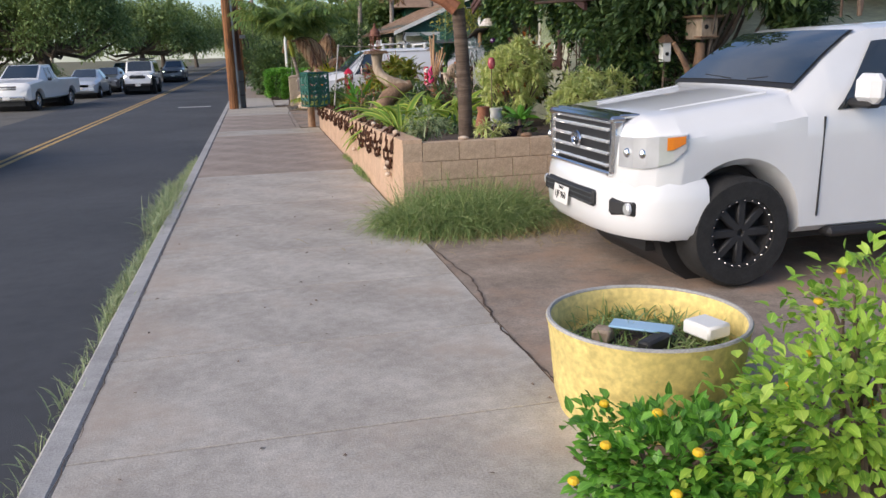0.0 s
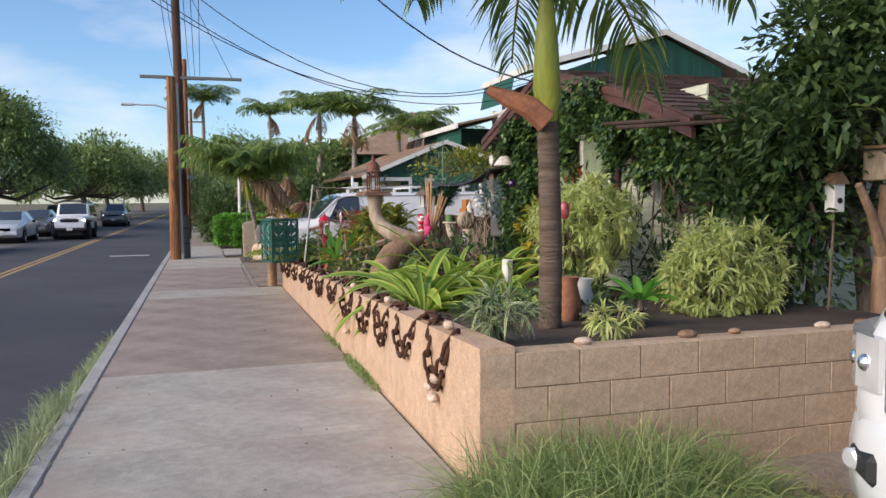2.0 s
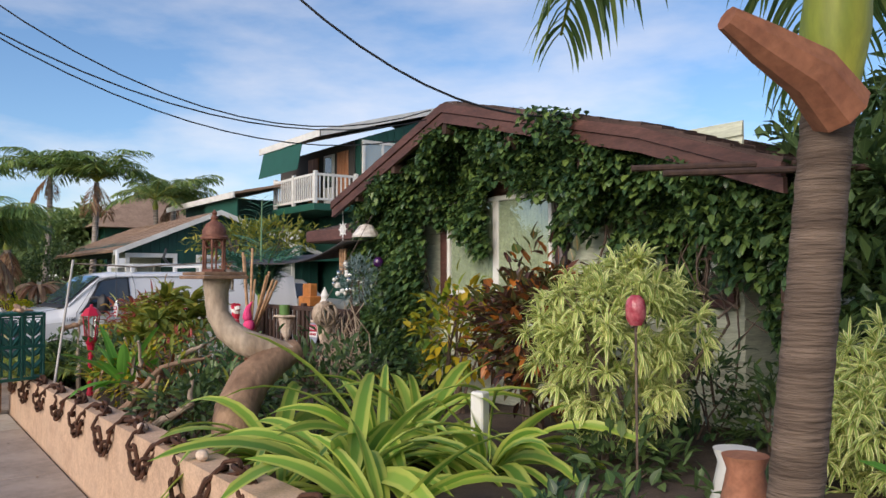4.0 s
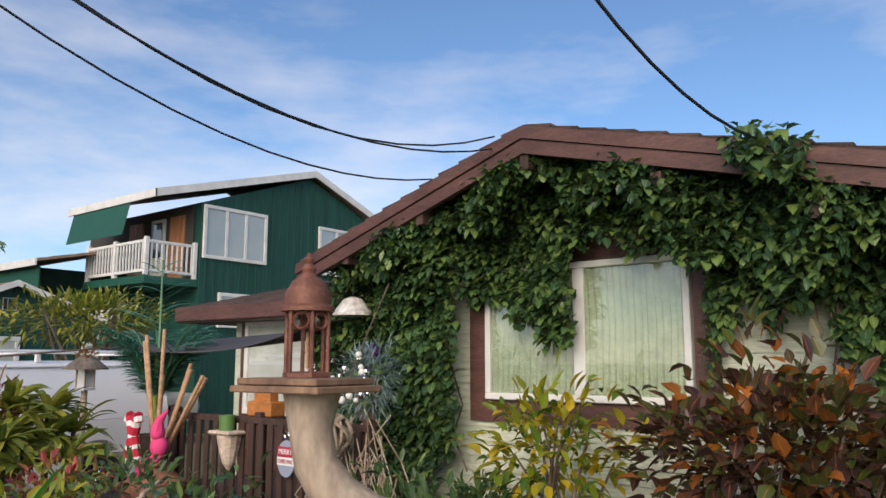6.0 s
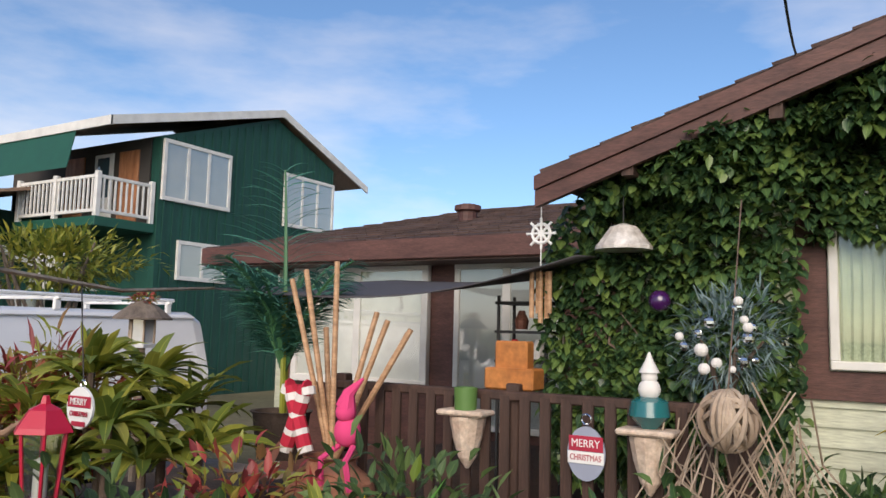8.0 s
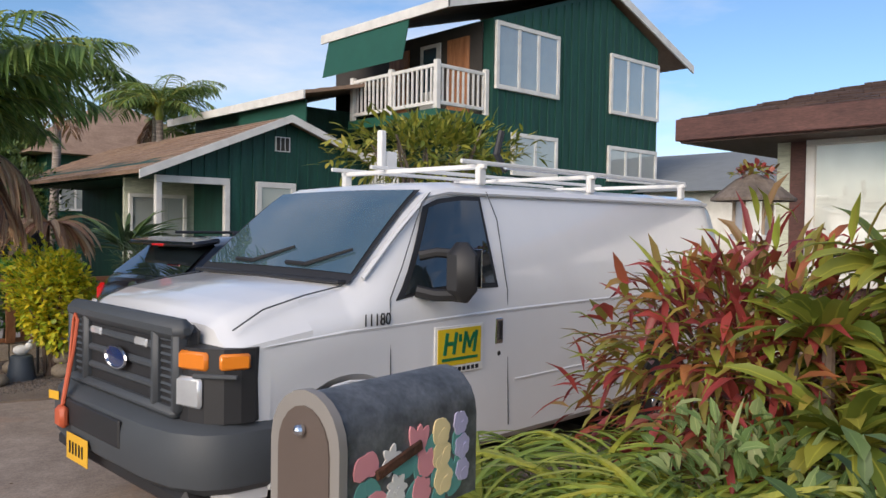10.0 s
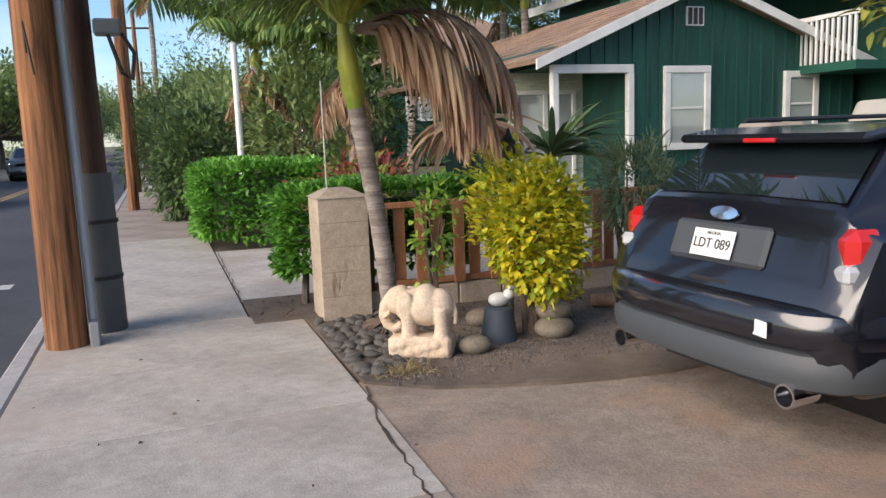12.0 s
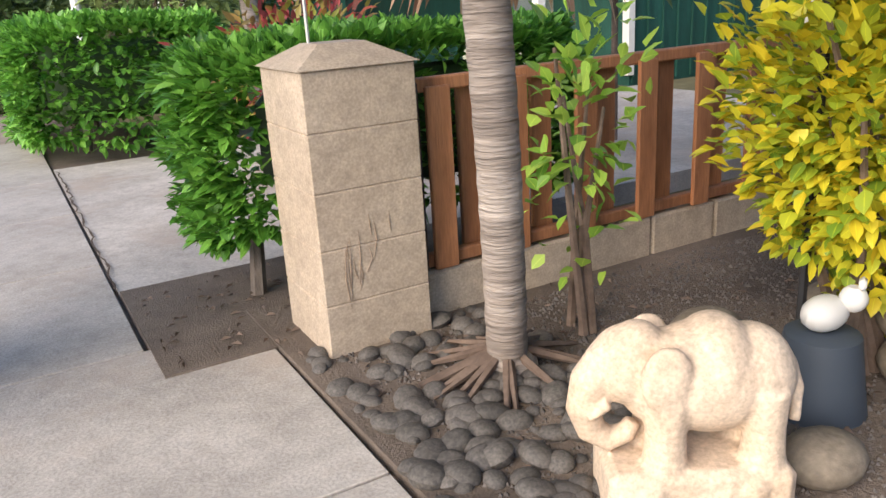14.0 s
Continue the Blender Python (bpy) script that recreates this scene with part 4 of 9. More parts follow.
                sb.ball((radius * rim_r * 0.94 * math.cos(a), radius * rim_r * 0.94 * math.sin(a), width * 0.46), 0.008, 5)
            sm = sb.mesh("bolts")
        tm.materials.append(TYRE)
        rm.materials.append(rim)
        for wx, wz, ra in self.wheels:
            for s in (-1, 1):
                wh = new("wheel")
                wh.parent = self.ob
                wh.matrix_basis = pose(wx, s * y, wz, 90 if s < 0 else -90)
                part("tyre", tm, None, wh)
                part("rim", rm, None, wh)
                if studs:
                    tagged(part("rim_bolts", sm, CHROME, wh), kind="stuff")


def curved_bumper(car, name, half, z0, z1, thick, mat, label="", behind=False):
    """A rounded bumper swept round the front; half gives the plan from the middle to one side."""
    path = [Vector((x, -y, 0)) for x, y in reversed(half[1:])] + [Vector((x, y, 0)) for x, y in half]
    if behind:
        path.reverse()
    rings = []
    for i, p in enumerate(path):
        d = (path[min(i + 1, len(path) - 1)] - path[max(i - 1, 0)]).normalized()
        out = Vector((-d.y, d.x, 0))
        ring = []
        for u, v in ((0, 0), (0.75, 0.0), (0.95, 0.12), (1.0, 0.35), (1.0, 0.65), (0.92, 0.88), (0.7, 1.0), (0, 1)):
            q = p + out * (thick * (u - 1))
            ring.append((q.x, q.y, z0 + (z1 - z0) * v))
        rings.append(ring)
    return part(name, B().loft(rings), mat, car.ob, label, True)


def number_plate(car, m, base, text, extra=(), w=0.27, h=0.135):
    """A plate in the plane x=0 looking to -x before m."""
    p = part("number_plate", B().box((0, 0, 0), (0.006, w, h), None, 0.003), base, car.ob)
    p.matrix_basis = m
    face = pose(-0.0045, 0, 0, 90, 0, -90)
    if text:
        lettering(text, h * 0.52, INK, p, face @ pose(0, -0.005, 0), 0.95)
    for txt, yy, sz in extra:
        lettering(txt, sz, INK, p, face @ pose(0, yy, 0), 1.1)
    return p


# white suv with black off-road wheels
suv = Car("suv", "white suv with chrome grille and black off-road wheels",
          [(0.0, 0.50, 0.78, 1.02, 0.5, 0.6, 0.54), (0.05, 0.42, 0.86, 1.12, 0.68, 0.74, 0.68), (0.16, 0.36, 0.98, 1.18, 0.82, 0.83, 0.75), (0.32, 0.33, 1.04, 1.20, 0.87, 0.88, 0.78), (1.13, 0.34, 1.14, 1.30, 0.9, 0.9, 0.8),
           (1.18, 0.34, 1.15, 1.32, 0.9, 0.9, 0.78), (1.47, 0.34, 1.17, 1.545, 0.9, 0.9, 0.73), (1.72, 0.34, 1.17, 1.70, 0.9, 0.9, 0.67), (1.88, 0.34, 1.17, 1.745, 0.9, 0.9, 0.66), (2.5, 0.34, 1.17, 1.775, 0.9, 0.9, 0.65), (4.2, 0.34, 1.18, 1.76, 0.9, 0.9, 0.65), (4.5, 0.36, 1.18, 1.6, 0.88, 0.88, 0.63), (4.65, 0.42, 1.1, 1.2, 0.84, 0.84, 0.7)],
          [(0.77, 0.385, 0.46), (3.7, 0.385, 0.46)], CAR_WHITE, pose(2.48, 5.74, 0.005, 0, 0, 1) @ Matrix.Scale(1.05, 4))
suv.put_wheels(0.80, 0.385, 0.27, BLACK_PLASTIC, 8, 0.64, True)
suv.top_glass(1.19, 1.77, 0.94, BLACK_PLASTIC, "windscreen_seal", 0.012, grow=0.03)
suv.top_glass(1.225, 1.745, 0.915, CAR_GLASS, grow=0.03)
for s in (-1, 1):
    suv.side_glass(1.46, 2.55, 0.06, 0.9, s, None, 1.86, 2.52)
    suv.side_glass(2.62, 3.45, 0.06, 0.9, s)
    suv.side_glass(3.52, 4.2, 0.06, 0.9, s, None, 3.52, 4.12)
    def lens_piece(rows, grow=0.0):
        return B().loft([[(x - grow, s * (y + grow), z0), (x - grow, s * (y + grow), z1), (x + 0.07, s * (y - 0.09), z1), (x + 0.07, s * (y - 0.09), z0)] for x, y, z0, z1 in rows])
    lamp = part("headlight", lens_piece([(-0.005, 0.60, 0.85, 1.05), (0.03, 0.735, 0.85, 1.055), (0.085, 0.805, 0.855, 1.06), (0.15, 0.857, 0.87, 1.065), (0.24, 0.892, 0.9, 1.07), (0.32, 0.91, 0.98, 1.075)]), LENS, suv.ob)
    part("indicator", lens_piece([(0.2, 0.877, 0.975, 1.058), (0.24, 0.892, 0.98, 1.062), (0.315, 0.909, 1.02, 1.067)], 0.005), AMBER, lamp)
    for px, py, pr in ((0.02, 0.68, 0.036), (0.085, 0.775, 0.04)):
        part("projector", B().ball((px, s * py, 0.95), pr, 10, (0.8, 0.8, 0.95)), CHROME, lamp)
    fog = suv.box("fog_lamp_recess", (0.015, s * 0.66, 0.57), (0.06, 0.24, 0.13), BLACK_PLASTIC, 0.03, -30 * s)
    part("fog_lamp", B().lathe([(0.042, 0), (0.042, 0.02), (0.03, 0.03)], (0, 0, 0), 14), LENS, fog).matrix_basis = pose(0.02, s * 0.72, 0.57, 0, -90, 0)
    mir = suv.box("mirror", (1.6, s * 1.02, 1.33), (0.12, 0.22, 0.2), CAR_WHITE, 0.045)
    part("mirror_base", B().box((1.62, s * 0.94, 1.23), (0.12, 0.24, 0.06), None, 0.02), BLACK_PLASTIC, mir)
    part("door_handle", B().box((2.4, s * 0.922, 1.03), (0.16, 0.03, 0.035), None, 0.012), CAR_WHITE, suv.ob)
    part("running_board", B().box((2.3, s * 0.88, 0.34), (1.7, 0.14, 0.07), None, 0.025), BLACK_PLASTIC, suv.ob)
    for xx in (1.36, 2.58, 3.5):
        part("door_seam", B().span((xx, s * 0.9 - 0.014, 0.46), (xx + 0.008, s * 0.9 + 0.016, 1.15)), BLACK_PLASTIC, suv.ob)
curved_bumper(suv, "bumper", [(-0.1, 0), (-0.095, 0.3), (-0.06, 0.52), (0.0, 0.68), (0.09, 0.815), (0.22, 0.9), (0.42, 0.93), (0.5, 0.93)], 0.36, 0.77, 0.2, CAR_WHITE)
grille = suv.box("grille", (0.02, 0, 0.97), (0.08, 1.0, 0.36), BLACK_PLASTIC, 0.03)
fr = B().box((0.01, 0, 1.155), (0.12, 1.12, 0.055), None, 0.02).box((-0.01, 0, 0.785), (0.08, 1.04, 0.035), None, 0.012)
fr.box((0.01, 0.53, 0.97), (0.09, 0.065, 0.38), None, 0.02).box((0.01, -0.53, 0.97), (0.09, 0.065, 0.38), None, 0.02)
part("grille_frame", fr, CHROME, grille)
for k in range(4):
    part("grille_bar", B().box((-0.025, 0, 0.84 + k * 0.082), (0.04, 0.99, 0.026), None, 0.01), LENS, grille)
part("badge", B().torus((-0.055, 0, 0.985), 0.072, 0.012, Matrix.Rotation(radians(90), 3, "Y"), 20, 6, 0.72).torus((-0.056, 0, 0.995), 0.04, 0.01, Matrix.Rotation(radians(90), 3, "Y"), 16, 6, 0.6), CHROME, grille, "plain chrome oval badge")
part("hood_chrome", B().box((0.1, 0, 1.178), (0.16, 1.1, 0.03), None, 0.012), CHROME, suv.ob)
suv.box("lower_grille", (-0.09, 0, 0.6), (0.05, 0.84, 0.12), BLACK_PLASTIC, 0.02)
for k in range(3):
    part("lower_grille_bar", B().box((-0.112, 0, 0.565 + k * 0.035), (0.012, 0.82, 0.009)), GREY_PLASTIC, suv.ob)
for s in (-1, 1):
    part("hood_crease", B().tube([(0.35, s * 0.5, 1.2), (1.12, s * 0.58, 1.302)], 0.012, 6), CAR_WHITE, suv.ob)
    part("wiper", B().tube([(1.24, s * 0.1 - 0.1, 1.375), (1.27, s * 0.4, 1.395)], 0.012, 6), BLACK_PLASTIC, suv.ob)
number_plate(suv, pose(-0.13, 0.1, 0.55, 0, 6, 0), PLATE_WHITE, "LJF 960", (("MAUI", 0.05, 0.03),))

# white work van
van = Car("van", "white work van with dark grey grille on the driveway",
          [(0.0, 0.42, 0.56, 0.6, 0.6, 0.68, 0.66), (0.06, 0.33, 0.6, 0.64, 0.74, 0.76, 0.7), (0.1, 0.3, 1.0, 1.10, 0.79, 0.80, 0.70), (0.16, 0.3, 1.02, 1.145, 0.80, 0.815, 0.71), (0.28, 0.3, 1.04, 1.185, 0.82, 0.83, 0.73), (0.5, 0.3, 1.07, 1.225, 0.835, 0.84, 0.75), (0.74, 0.3, 1.10, 1.252, 0.84, 0.845, 0.765),
           (0.78, 0.3, 1.12, 1.262, 0.84, 0.845, 0.765), (1.0, 0.3, 1.17, 1.475, 0.84, 0.845, 0.735), (1.2, 0.3, 1.2, 1.655, 0.84, 0.845, 0.71), (1.32, 0.3, 1.2, 1.745, 0.84, 0.845, 0.695), (1.42, 0.3, 1.2, 1.785, 0.84, 0.845, 0.695), (1.6, 0.3, 1.2, 1.81, 0.84, 0.845, 0.70), (4.6, 0.3, 1.2, 1.83, 0.84, 0.845, 0.70), (4.75, 0.34, 1.2, 1.76, 0.82, 0.82, 0.68)],
          [(0.72, 0.36, 0.43), (3.75, 0.36, 0.43)], CAR_WHITE, pose(1.5, 21.66, 0, 0, 0, 3), belt_r=0.085)
van.put_wheels(0.72, 0.36, 0.23, CHROME, 8, 0.58)
van.top_glass(0.775, 1.335, 0.955, BLACK_PLASTIC, "windscreen_seal", 0.012, grow=0.02)
van.top_glass(0.82, 1.315, 0.915, SKY_GLASS, lift=0.02, grow=0.02)
part("windscreen_base", B().box((0.78, 0, 1.272), (0.1, 1.44, 0.02), None, 0.008), BLACK_PLASTIC, van.ob)
for yy in (-0.42, 0.1):
    part("wiper", B().tube([(0.84, yy + 0.3, 1.345), (0.83, yy + 0.1, 1.345), (0.92, yy - 0.18, 1.43)], [0.014, 0.012, 0.007], 6), BLACK_PLASTIC, van.ob)
for s in (-1, 1):
    van.side_glass(1.0, 1.79, 0.02, 0.945, s, BLACK_PLASTIC, 1.31, 1.765, "window_seal", 0.005)
    van.side_glass(1.06, 1.76, 0.07, 0.9, s, CAR_GLASS, 1.345, 1.74, off=0.011)
    for xx in (0.965, 1.87):
        seam = B()
        for (xa, za), (xb, zb) in (((xx + 0.03, 0.4), (xx + 0.01, 0.8)), ((xx + 0.01, 0.8), (xx, 1.19))):
            seam.tube([(xa, s * 0.846, za), (xb, s * 0.848, zb)], 0.0035, 5)
        if xx > 1:
            seam.tube([(xx, s * 0.848, 1.19), (xx - 0.02, s * 0.775, 1.6), (xx - 0.05, s * 0.715, 1.76)], 0.0035, 5)
        else:
            seam.tube([(xx, s * 0.848, 1.19), (xx + 0.1, s * 0.82, 1.34), (1.28, s * 0.735, 1.68), (1.36, s * 0.716, 1.74)], 0.0035, 5)
        part("door_seam", seam, GREY_PLASTIC, van.ob)
    part("body_crease", B().tube([(0.24, s * 0.838, 1.015), (0.7, s * 0.845, 1.045), (1.9, s * 0.846, 1.075), (4.5, s * 0.846, 1.105)], [0.002, 0.014, 0.014, 0.012], 6), CAR_WHITE, van.ob)
    part("lower_crease", B().tube([(1.95, s * 0.841, 0.66), (4.5, s * 0.841, 0.68)], 0.012, 6), CAR_WHITE, van.ob)
    part("gutter", B().tube([(0.86, s * 0.757, 1.29), (1.1, s * 0.737, 1.52), (1.34, s * 0.706, 1.715), (1.5, s * 0.707, 1.745), (4.6, s * 0.712, 1.77)], 0.014, 6), CAR_WHITE, van.ob, "", True)
    part("hood_seam", B().tube([(0.14, s * 0.76, 1.09), (0.3, s * 0.745, 1.17), (0.52, s * 0.742, 1.222), (0.76, s * 0.72, 1.256)], 0.004, 5), GREY_PLASTIC, van.ob)
    arch = [(0.72 + 0.445 * math.cos(a), s * 0.842, 0.36 + 0.445 * math.sin(a)) for a in (math.pi * (0.02 + 0.96 * k / 14) for k in range(15))]
    part("wheel_arch_lip", B().tube(arch, 0.009, 6), CAR_WHITE, van.ob, "", True)
    mir = part("mirror", B().box((1.3, s * 1.02, 1.32), (0.15, 0.2, 0.31), None, 0.065), BLACK_PLASTIC, van.ob, "", True)
    part("mirror_glass", B().box((1.377, s * 1.02, 1.34), (0.006, 0.14, 0.2), None, 0.002), CHROME, mir)
    part("mirror_arm", B().tube([(1.14, s * 0.85, 1.22), (1.2, s * 0.92, 1.2), (1.3, s * 1.0, 1.2)], 0.032, 8), BLACK_PLASTIC, mir, "", True)
    part("mirror_arm", B().tube([(1.16, s * 0.85, 1.4), (1.22, s * 0.92, 1.42), (1.3, s * 1.0, 1.41)], 0.026, 8), BLACK_PLASTIC, mir, "", True)
    hd = part("door_handle", B().box((1.795, s * 0.852, 0.96), (0.065, 0.014, 0.15), None, 0.006), CHROME, van.ob)
    part("handle_recess", B().box((1.8, s * 0.86, 0.965), (0.036, 0.008, 0.11), None, 0.003), BLACK_PLASTIC, hd)
    part("door_lock", B().ball((1.8, s * 0.848, 0.83), 0.016, 6, (1, 0.5, 1)), BLACK_PLASTIC, van.ob)
    hl = part("headlight_unit", B().loft([[(x, s * y, 0.70), (x, s * y, 1.02), (x + 0.16, s * (y - 0.1), 1.02), (x + 0.16, s * (y - 0.1), 0.70)] for x, y in ((-0.02, 0.60), (-0.012, 0.66), (0.02, 0.74), (0.075, 0.805), (0.14, 0.835), (0.2, 0.846))]), BLACK_PLASTIC, van.ob)
    part("headlight", B().box((-0.012, s * 0.665, 0.83), (0.03, 0.15, 0.135), 18 * s * -1, 0.03), LENS, hl, "", True)
    part("indicator", B().box((0.0, s * 0.68, 0.965), (0.03, 0.16, 0.085), 22 * s * -1, 0.014), AMBER, hl, "", True)
    part("indicator", B().box((0.115, s * 0.825, 0.965), (0.13, 0.025, 0.07), -22 * s * -1, 0.01), AMBER, hl, "", True)
    part("lamp_divider", B().box((0.045, s * 0.785, 0.905), (0.02, 0.2, 0.02), 38 * s * -1, 0.005), GREY_PLASTIC, hl)
bp = curved_bumper(van, "bumper", [(-0.14, 0), (-0.135, 0.45), (-0.105, 0.66), (-0.03, 0.80), (0.08, 0.865), (0.26, 0.885), (0.31, 0.885)], 0.4, 0.70, 0.22, GREY_PLASTIC)
part("valance", B().box((0.05, 0, 0.37), (0.24, 1.46, 0.1), None, 0.03), BLACK_PLASTIC, bp)
part("bumper_slot", B().box((-0.137, 0.1, 0.585), (0.02, 0.72, 0.13), None, 0.008), BLACK_PLASTIC, bp)
part("sticker", B().box((-0.13, 0.6, 0.63), (0.004, 0.09, 0.045), 12, 0.001), PLATE_YELLOW, bp)
gr2 = part("grille", B().box((0.03, 0, 0.905), (0.1, 1.24, 0.40), None, 0.03), BLACK_PLASTIC, van.ob)
shell = B().box((-0.01, 0, 1.085), (0.1, 1.28, 0.1), None, 0.035).box((-0.02, 0, 0.725), (0.08, 1.2, 0.05), None, 0.02)
for yy in (-0.595, -0.4, 0.4, 0.595):
    shell.box((-0.02, yy, 0.905), (0.07, 0.055, 0.36), None, 0.018)
part("grille_frame", shell, GREY_PLASTIC, gr2, "dark grey moulded grille surround", True)
for zz in (0.815, 0.905, 0.995):
    part("grille_bar", B().box((-0.012, 0, zz), (0.05, 0.8, 0.038), None, 0.012), GREY_PLASTIC, gr2)
for k in range(8):
    part("grille_fin", B().box((0.0, -0.36 + k * 0.103, 0.9), (0.03, 0.014, 0.33), None, 0.003), BLACK_PLASTIC, gr2)
for yy in (-0.5, 0.5):
    for k in range(9):
        part("grille_louvre", B().box((-0.02, yy, 0.77 + k * 0.033), (0.02, 0.13, 0.012), Matrix.Rotation(radians(30), 3, "Y")), GREY_PLASTIC, gr2)
for yy in (-0.25, 0.27):
    part("marker_lamp", B().box((-0.035, yy, 1.0), (0.02, 0.13, 0.04), None, 0.01), LENS, gr2)
part("badge", B().lathe([(0.001, 0), (0.085, 0), (0.085, 0.012), (0.001, 0.018)], (0, 0, 0), 24), plain("blue_badge", (0.01, 0.03, 0.13), 0.25, 0.2, 1), gr2, "plain blue oval badge").matrix_basis = pose(-0.04, 0, 0.9, 0, -90, 0) @ Matrix.Diagonal((0.6, 1.35, 1, 1))
part("badge_rim", B().torus((0, 0, 0), 0.088, 0.008), CHROME, gr2).matrix_basis = pose(-0.052, 0, 0.9, 0, -90, 0) @ Matrix.Diagonal((0.6, 1.35, 1, 1))
ORANGE = plain("orange_plastic", (0.5, 0.1, 0.04), 0.5)
cord = part("cord", B().tube([(-0.16, 0.38, 0.62), (-0.1, 0.40, 0.9), (-0.075, 0.42, 1.04), (-0.075, 0.45, 1.07), (-0.075, 0.475, 1.03), (-0.1, 0.45, 0.85), (-0.16, 0.4, 0.6)], 0.009, 6), ORANGE, van.ob, "orange cord hung on the grille", True)
part("padlock", B().box((-0.165, 0.38, 0.56), (0.05, 0.1, 0.11), None, 0.018), ORANGE, cord, "", True)
pl = number_plate(van, pose(-0.15, 0.22, 0.42), PLATE_YELLOW, "")
for k in range(5):
    part("plate_bar", B().box((-0.006, -0.08 + k * 0.04, 0), (0.004, 0.012, 0.06)), INK, pl)
lettering("11180", 0.085, INK, van.ob, pose(0.87, -0.862, 1.09, 90, 0, 0), 0.85)
sg = part("door_sign", B().box((1.46, -0.857, 0.89), (0.38, 0.006, 0.26), None, 0.003), WHITE_PLAIN, van.ob, "green and yellow company sign")
part("sign_panel", B().box((1.46, -0.862, 0.905), (0.34, 0.004, 0.2), None, 0.002), plain("sign_yellow", (0.7, 0.5, 0.02), 0.4), sg)
sign_green = plain("sign_green", (0.01, 0.16, 0.07), 0.4)
for dx, dz, ww, hh, tilt in ((-0.11, 0.02, 0.024, 0.12, 10), (-0.04, 0.02, 0.024, 0.12, 10), (-0.075, 0.02, 0.06, 0.022, 0), (0.0, 0.045, 0.022, 0.04, 0), (0.035, 0.02, 0.024, 0.12, 10), (0.062, 0.03, 0.02, 0.09, -22), (0.09, 0.03, 0.02, 0.09, 30), (0.12, 0.02, 0.024, 0.12, 10), (0.0, -0.065, 0.28, 0.016, 0)):
    part("sign_bar", B().box((1.46 + dx, -0.865, 0.905 + dz), (ww, 0.003, hh), Matrix.Rotation(radians(tilt), 3, "Y")), sign_green, sg)
for k in range(9):
    part("sign_bar", B().box((1.32 + 0.035 * k, -0.861, 0.782), (0.024, 0.003, 0.022)), INK, sg)
rack = thing("roof_rack", "white metal ladder rack with pipes on the van roof", "roof rack", pose(1.5, 21.66, 0.025, 0, 0, 3))
for xx in (1.85, 3.0, 4.3):
    part("crossbar", B().box((xx, 0, 1.89), (0.04, 1.36, 0.03), None, 0.006), WHITE_PLAIN, rack)
    for s in (-1, 1):
        part("foot", B().box((xx, s * 0.64, 1.835), (0.07, 0.04, 0.11), None, 0.01), WHITE_PLAIN, rack)
for s, z in ((-0.62, 1.915), (0.62, 1.915), (0.2, 1.915)):
    part("side_rail", B().box((3.05, s, z), (2.7, 0.022, 0.026), None, 0.005), WHITE_PLAIN, rack)
part("upright", B().box((1.88, 0.3, 2.03), (0.05, 0.05, 0.3), None, 0.008).box((1.96, 0.3, 1.98), (0.1, 0.04, 0.12), None, 0.008), WHITE_PLAIN, rack)
part("pipe", B().tube([(2.3, -0.45, 1.925), (4.5, -0.5, 1.93)], 0.016, 8), LENS, rack)
part("antenna", B().tube([(2.6, -0.2, 1.93), (2.5, -0.2, 2.04), (2.55, -0.2, 2.2)], 0.025, 8), BLACK_PLASTIC, rack)

# black crossover seen from behind
xo = Car("crossover_car", "glossy black crossover car parked on gravel, seen from behind",
         [(0.0, 0.4, 0.7, 0.76, 0.6, 0.66, 0.6), (0.15, 0.3, 0.8, 0.86, 0.78, 0.8, 0.7), (1.1, 0.28, 0.92, 1.0, 0.82, 0.82, 0.7), (1.75, 0.28, 0.95, 1.38, 0.82, 0.82, 0.58), (2.2, 0.28, 0.95, 1.44, 0.82, 0.82, 0.57), (3.3, 0.28, 0.98, 1.42, 0.82, 0.82, 0.57), (3.6, 0.28, 0.98, 1.37, 0.82, 0.82, 0.56),
          (3.98, 0.3, 0.96, 1.06, 0.80, 0.80, 0.66), (4.08, 0.34, 0.72, 0.80, 0.77, 0.78, 0.72), (4.16, 0.4, 0.56, 0.62, 0.66, 0.7, 0.66)],
         [(0.75, 0.31, 0.37), (3.25, 0.31, 0.37)], CAR_BLACK, pose(6.544, 24.60, 0.01, 0, 0, 184))
xo.put_wheels(0.74, 0.31, 0.2, GREY_PLASTIC, 10, 0.66)
xo.top_glass(3.62, 3.94, 0.92, CAR_GLASS, "rear_window", 0.016)
part("spoiler", B().box((3.68, 0, 1.385), (0.26, 1.16, 0.045), Matrix.Rotation(radians(8), 3, "Y"), 0.018), CAR_BLACK, xo.ob)
part("brake_light", B().box((3.815, 0, 1.36), (0.02, 0.2, 0.022), None, 0.006), RED_LENS, xo.ob)
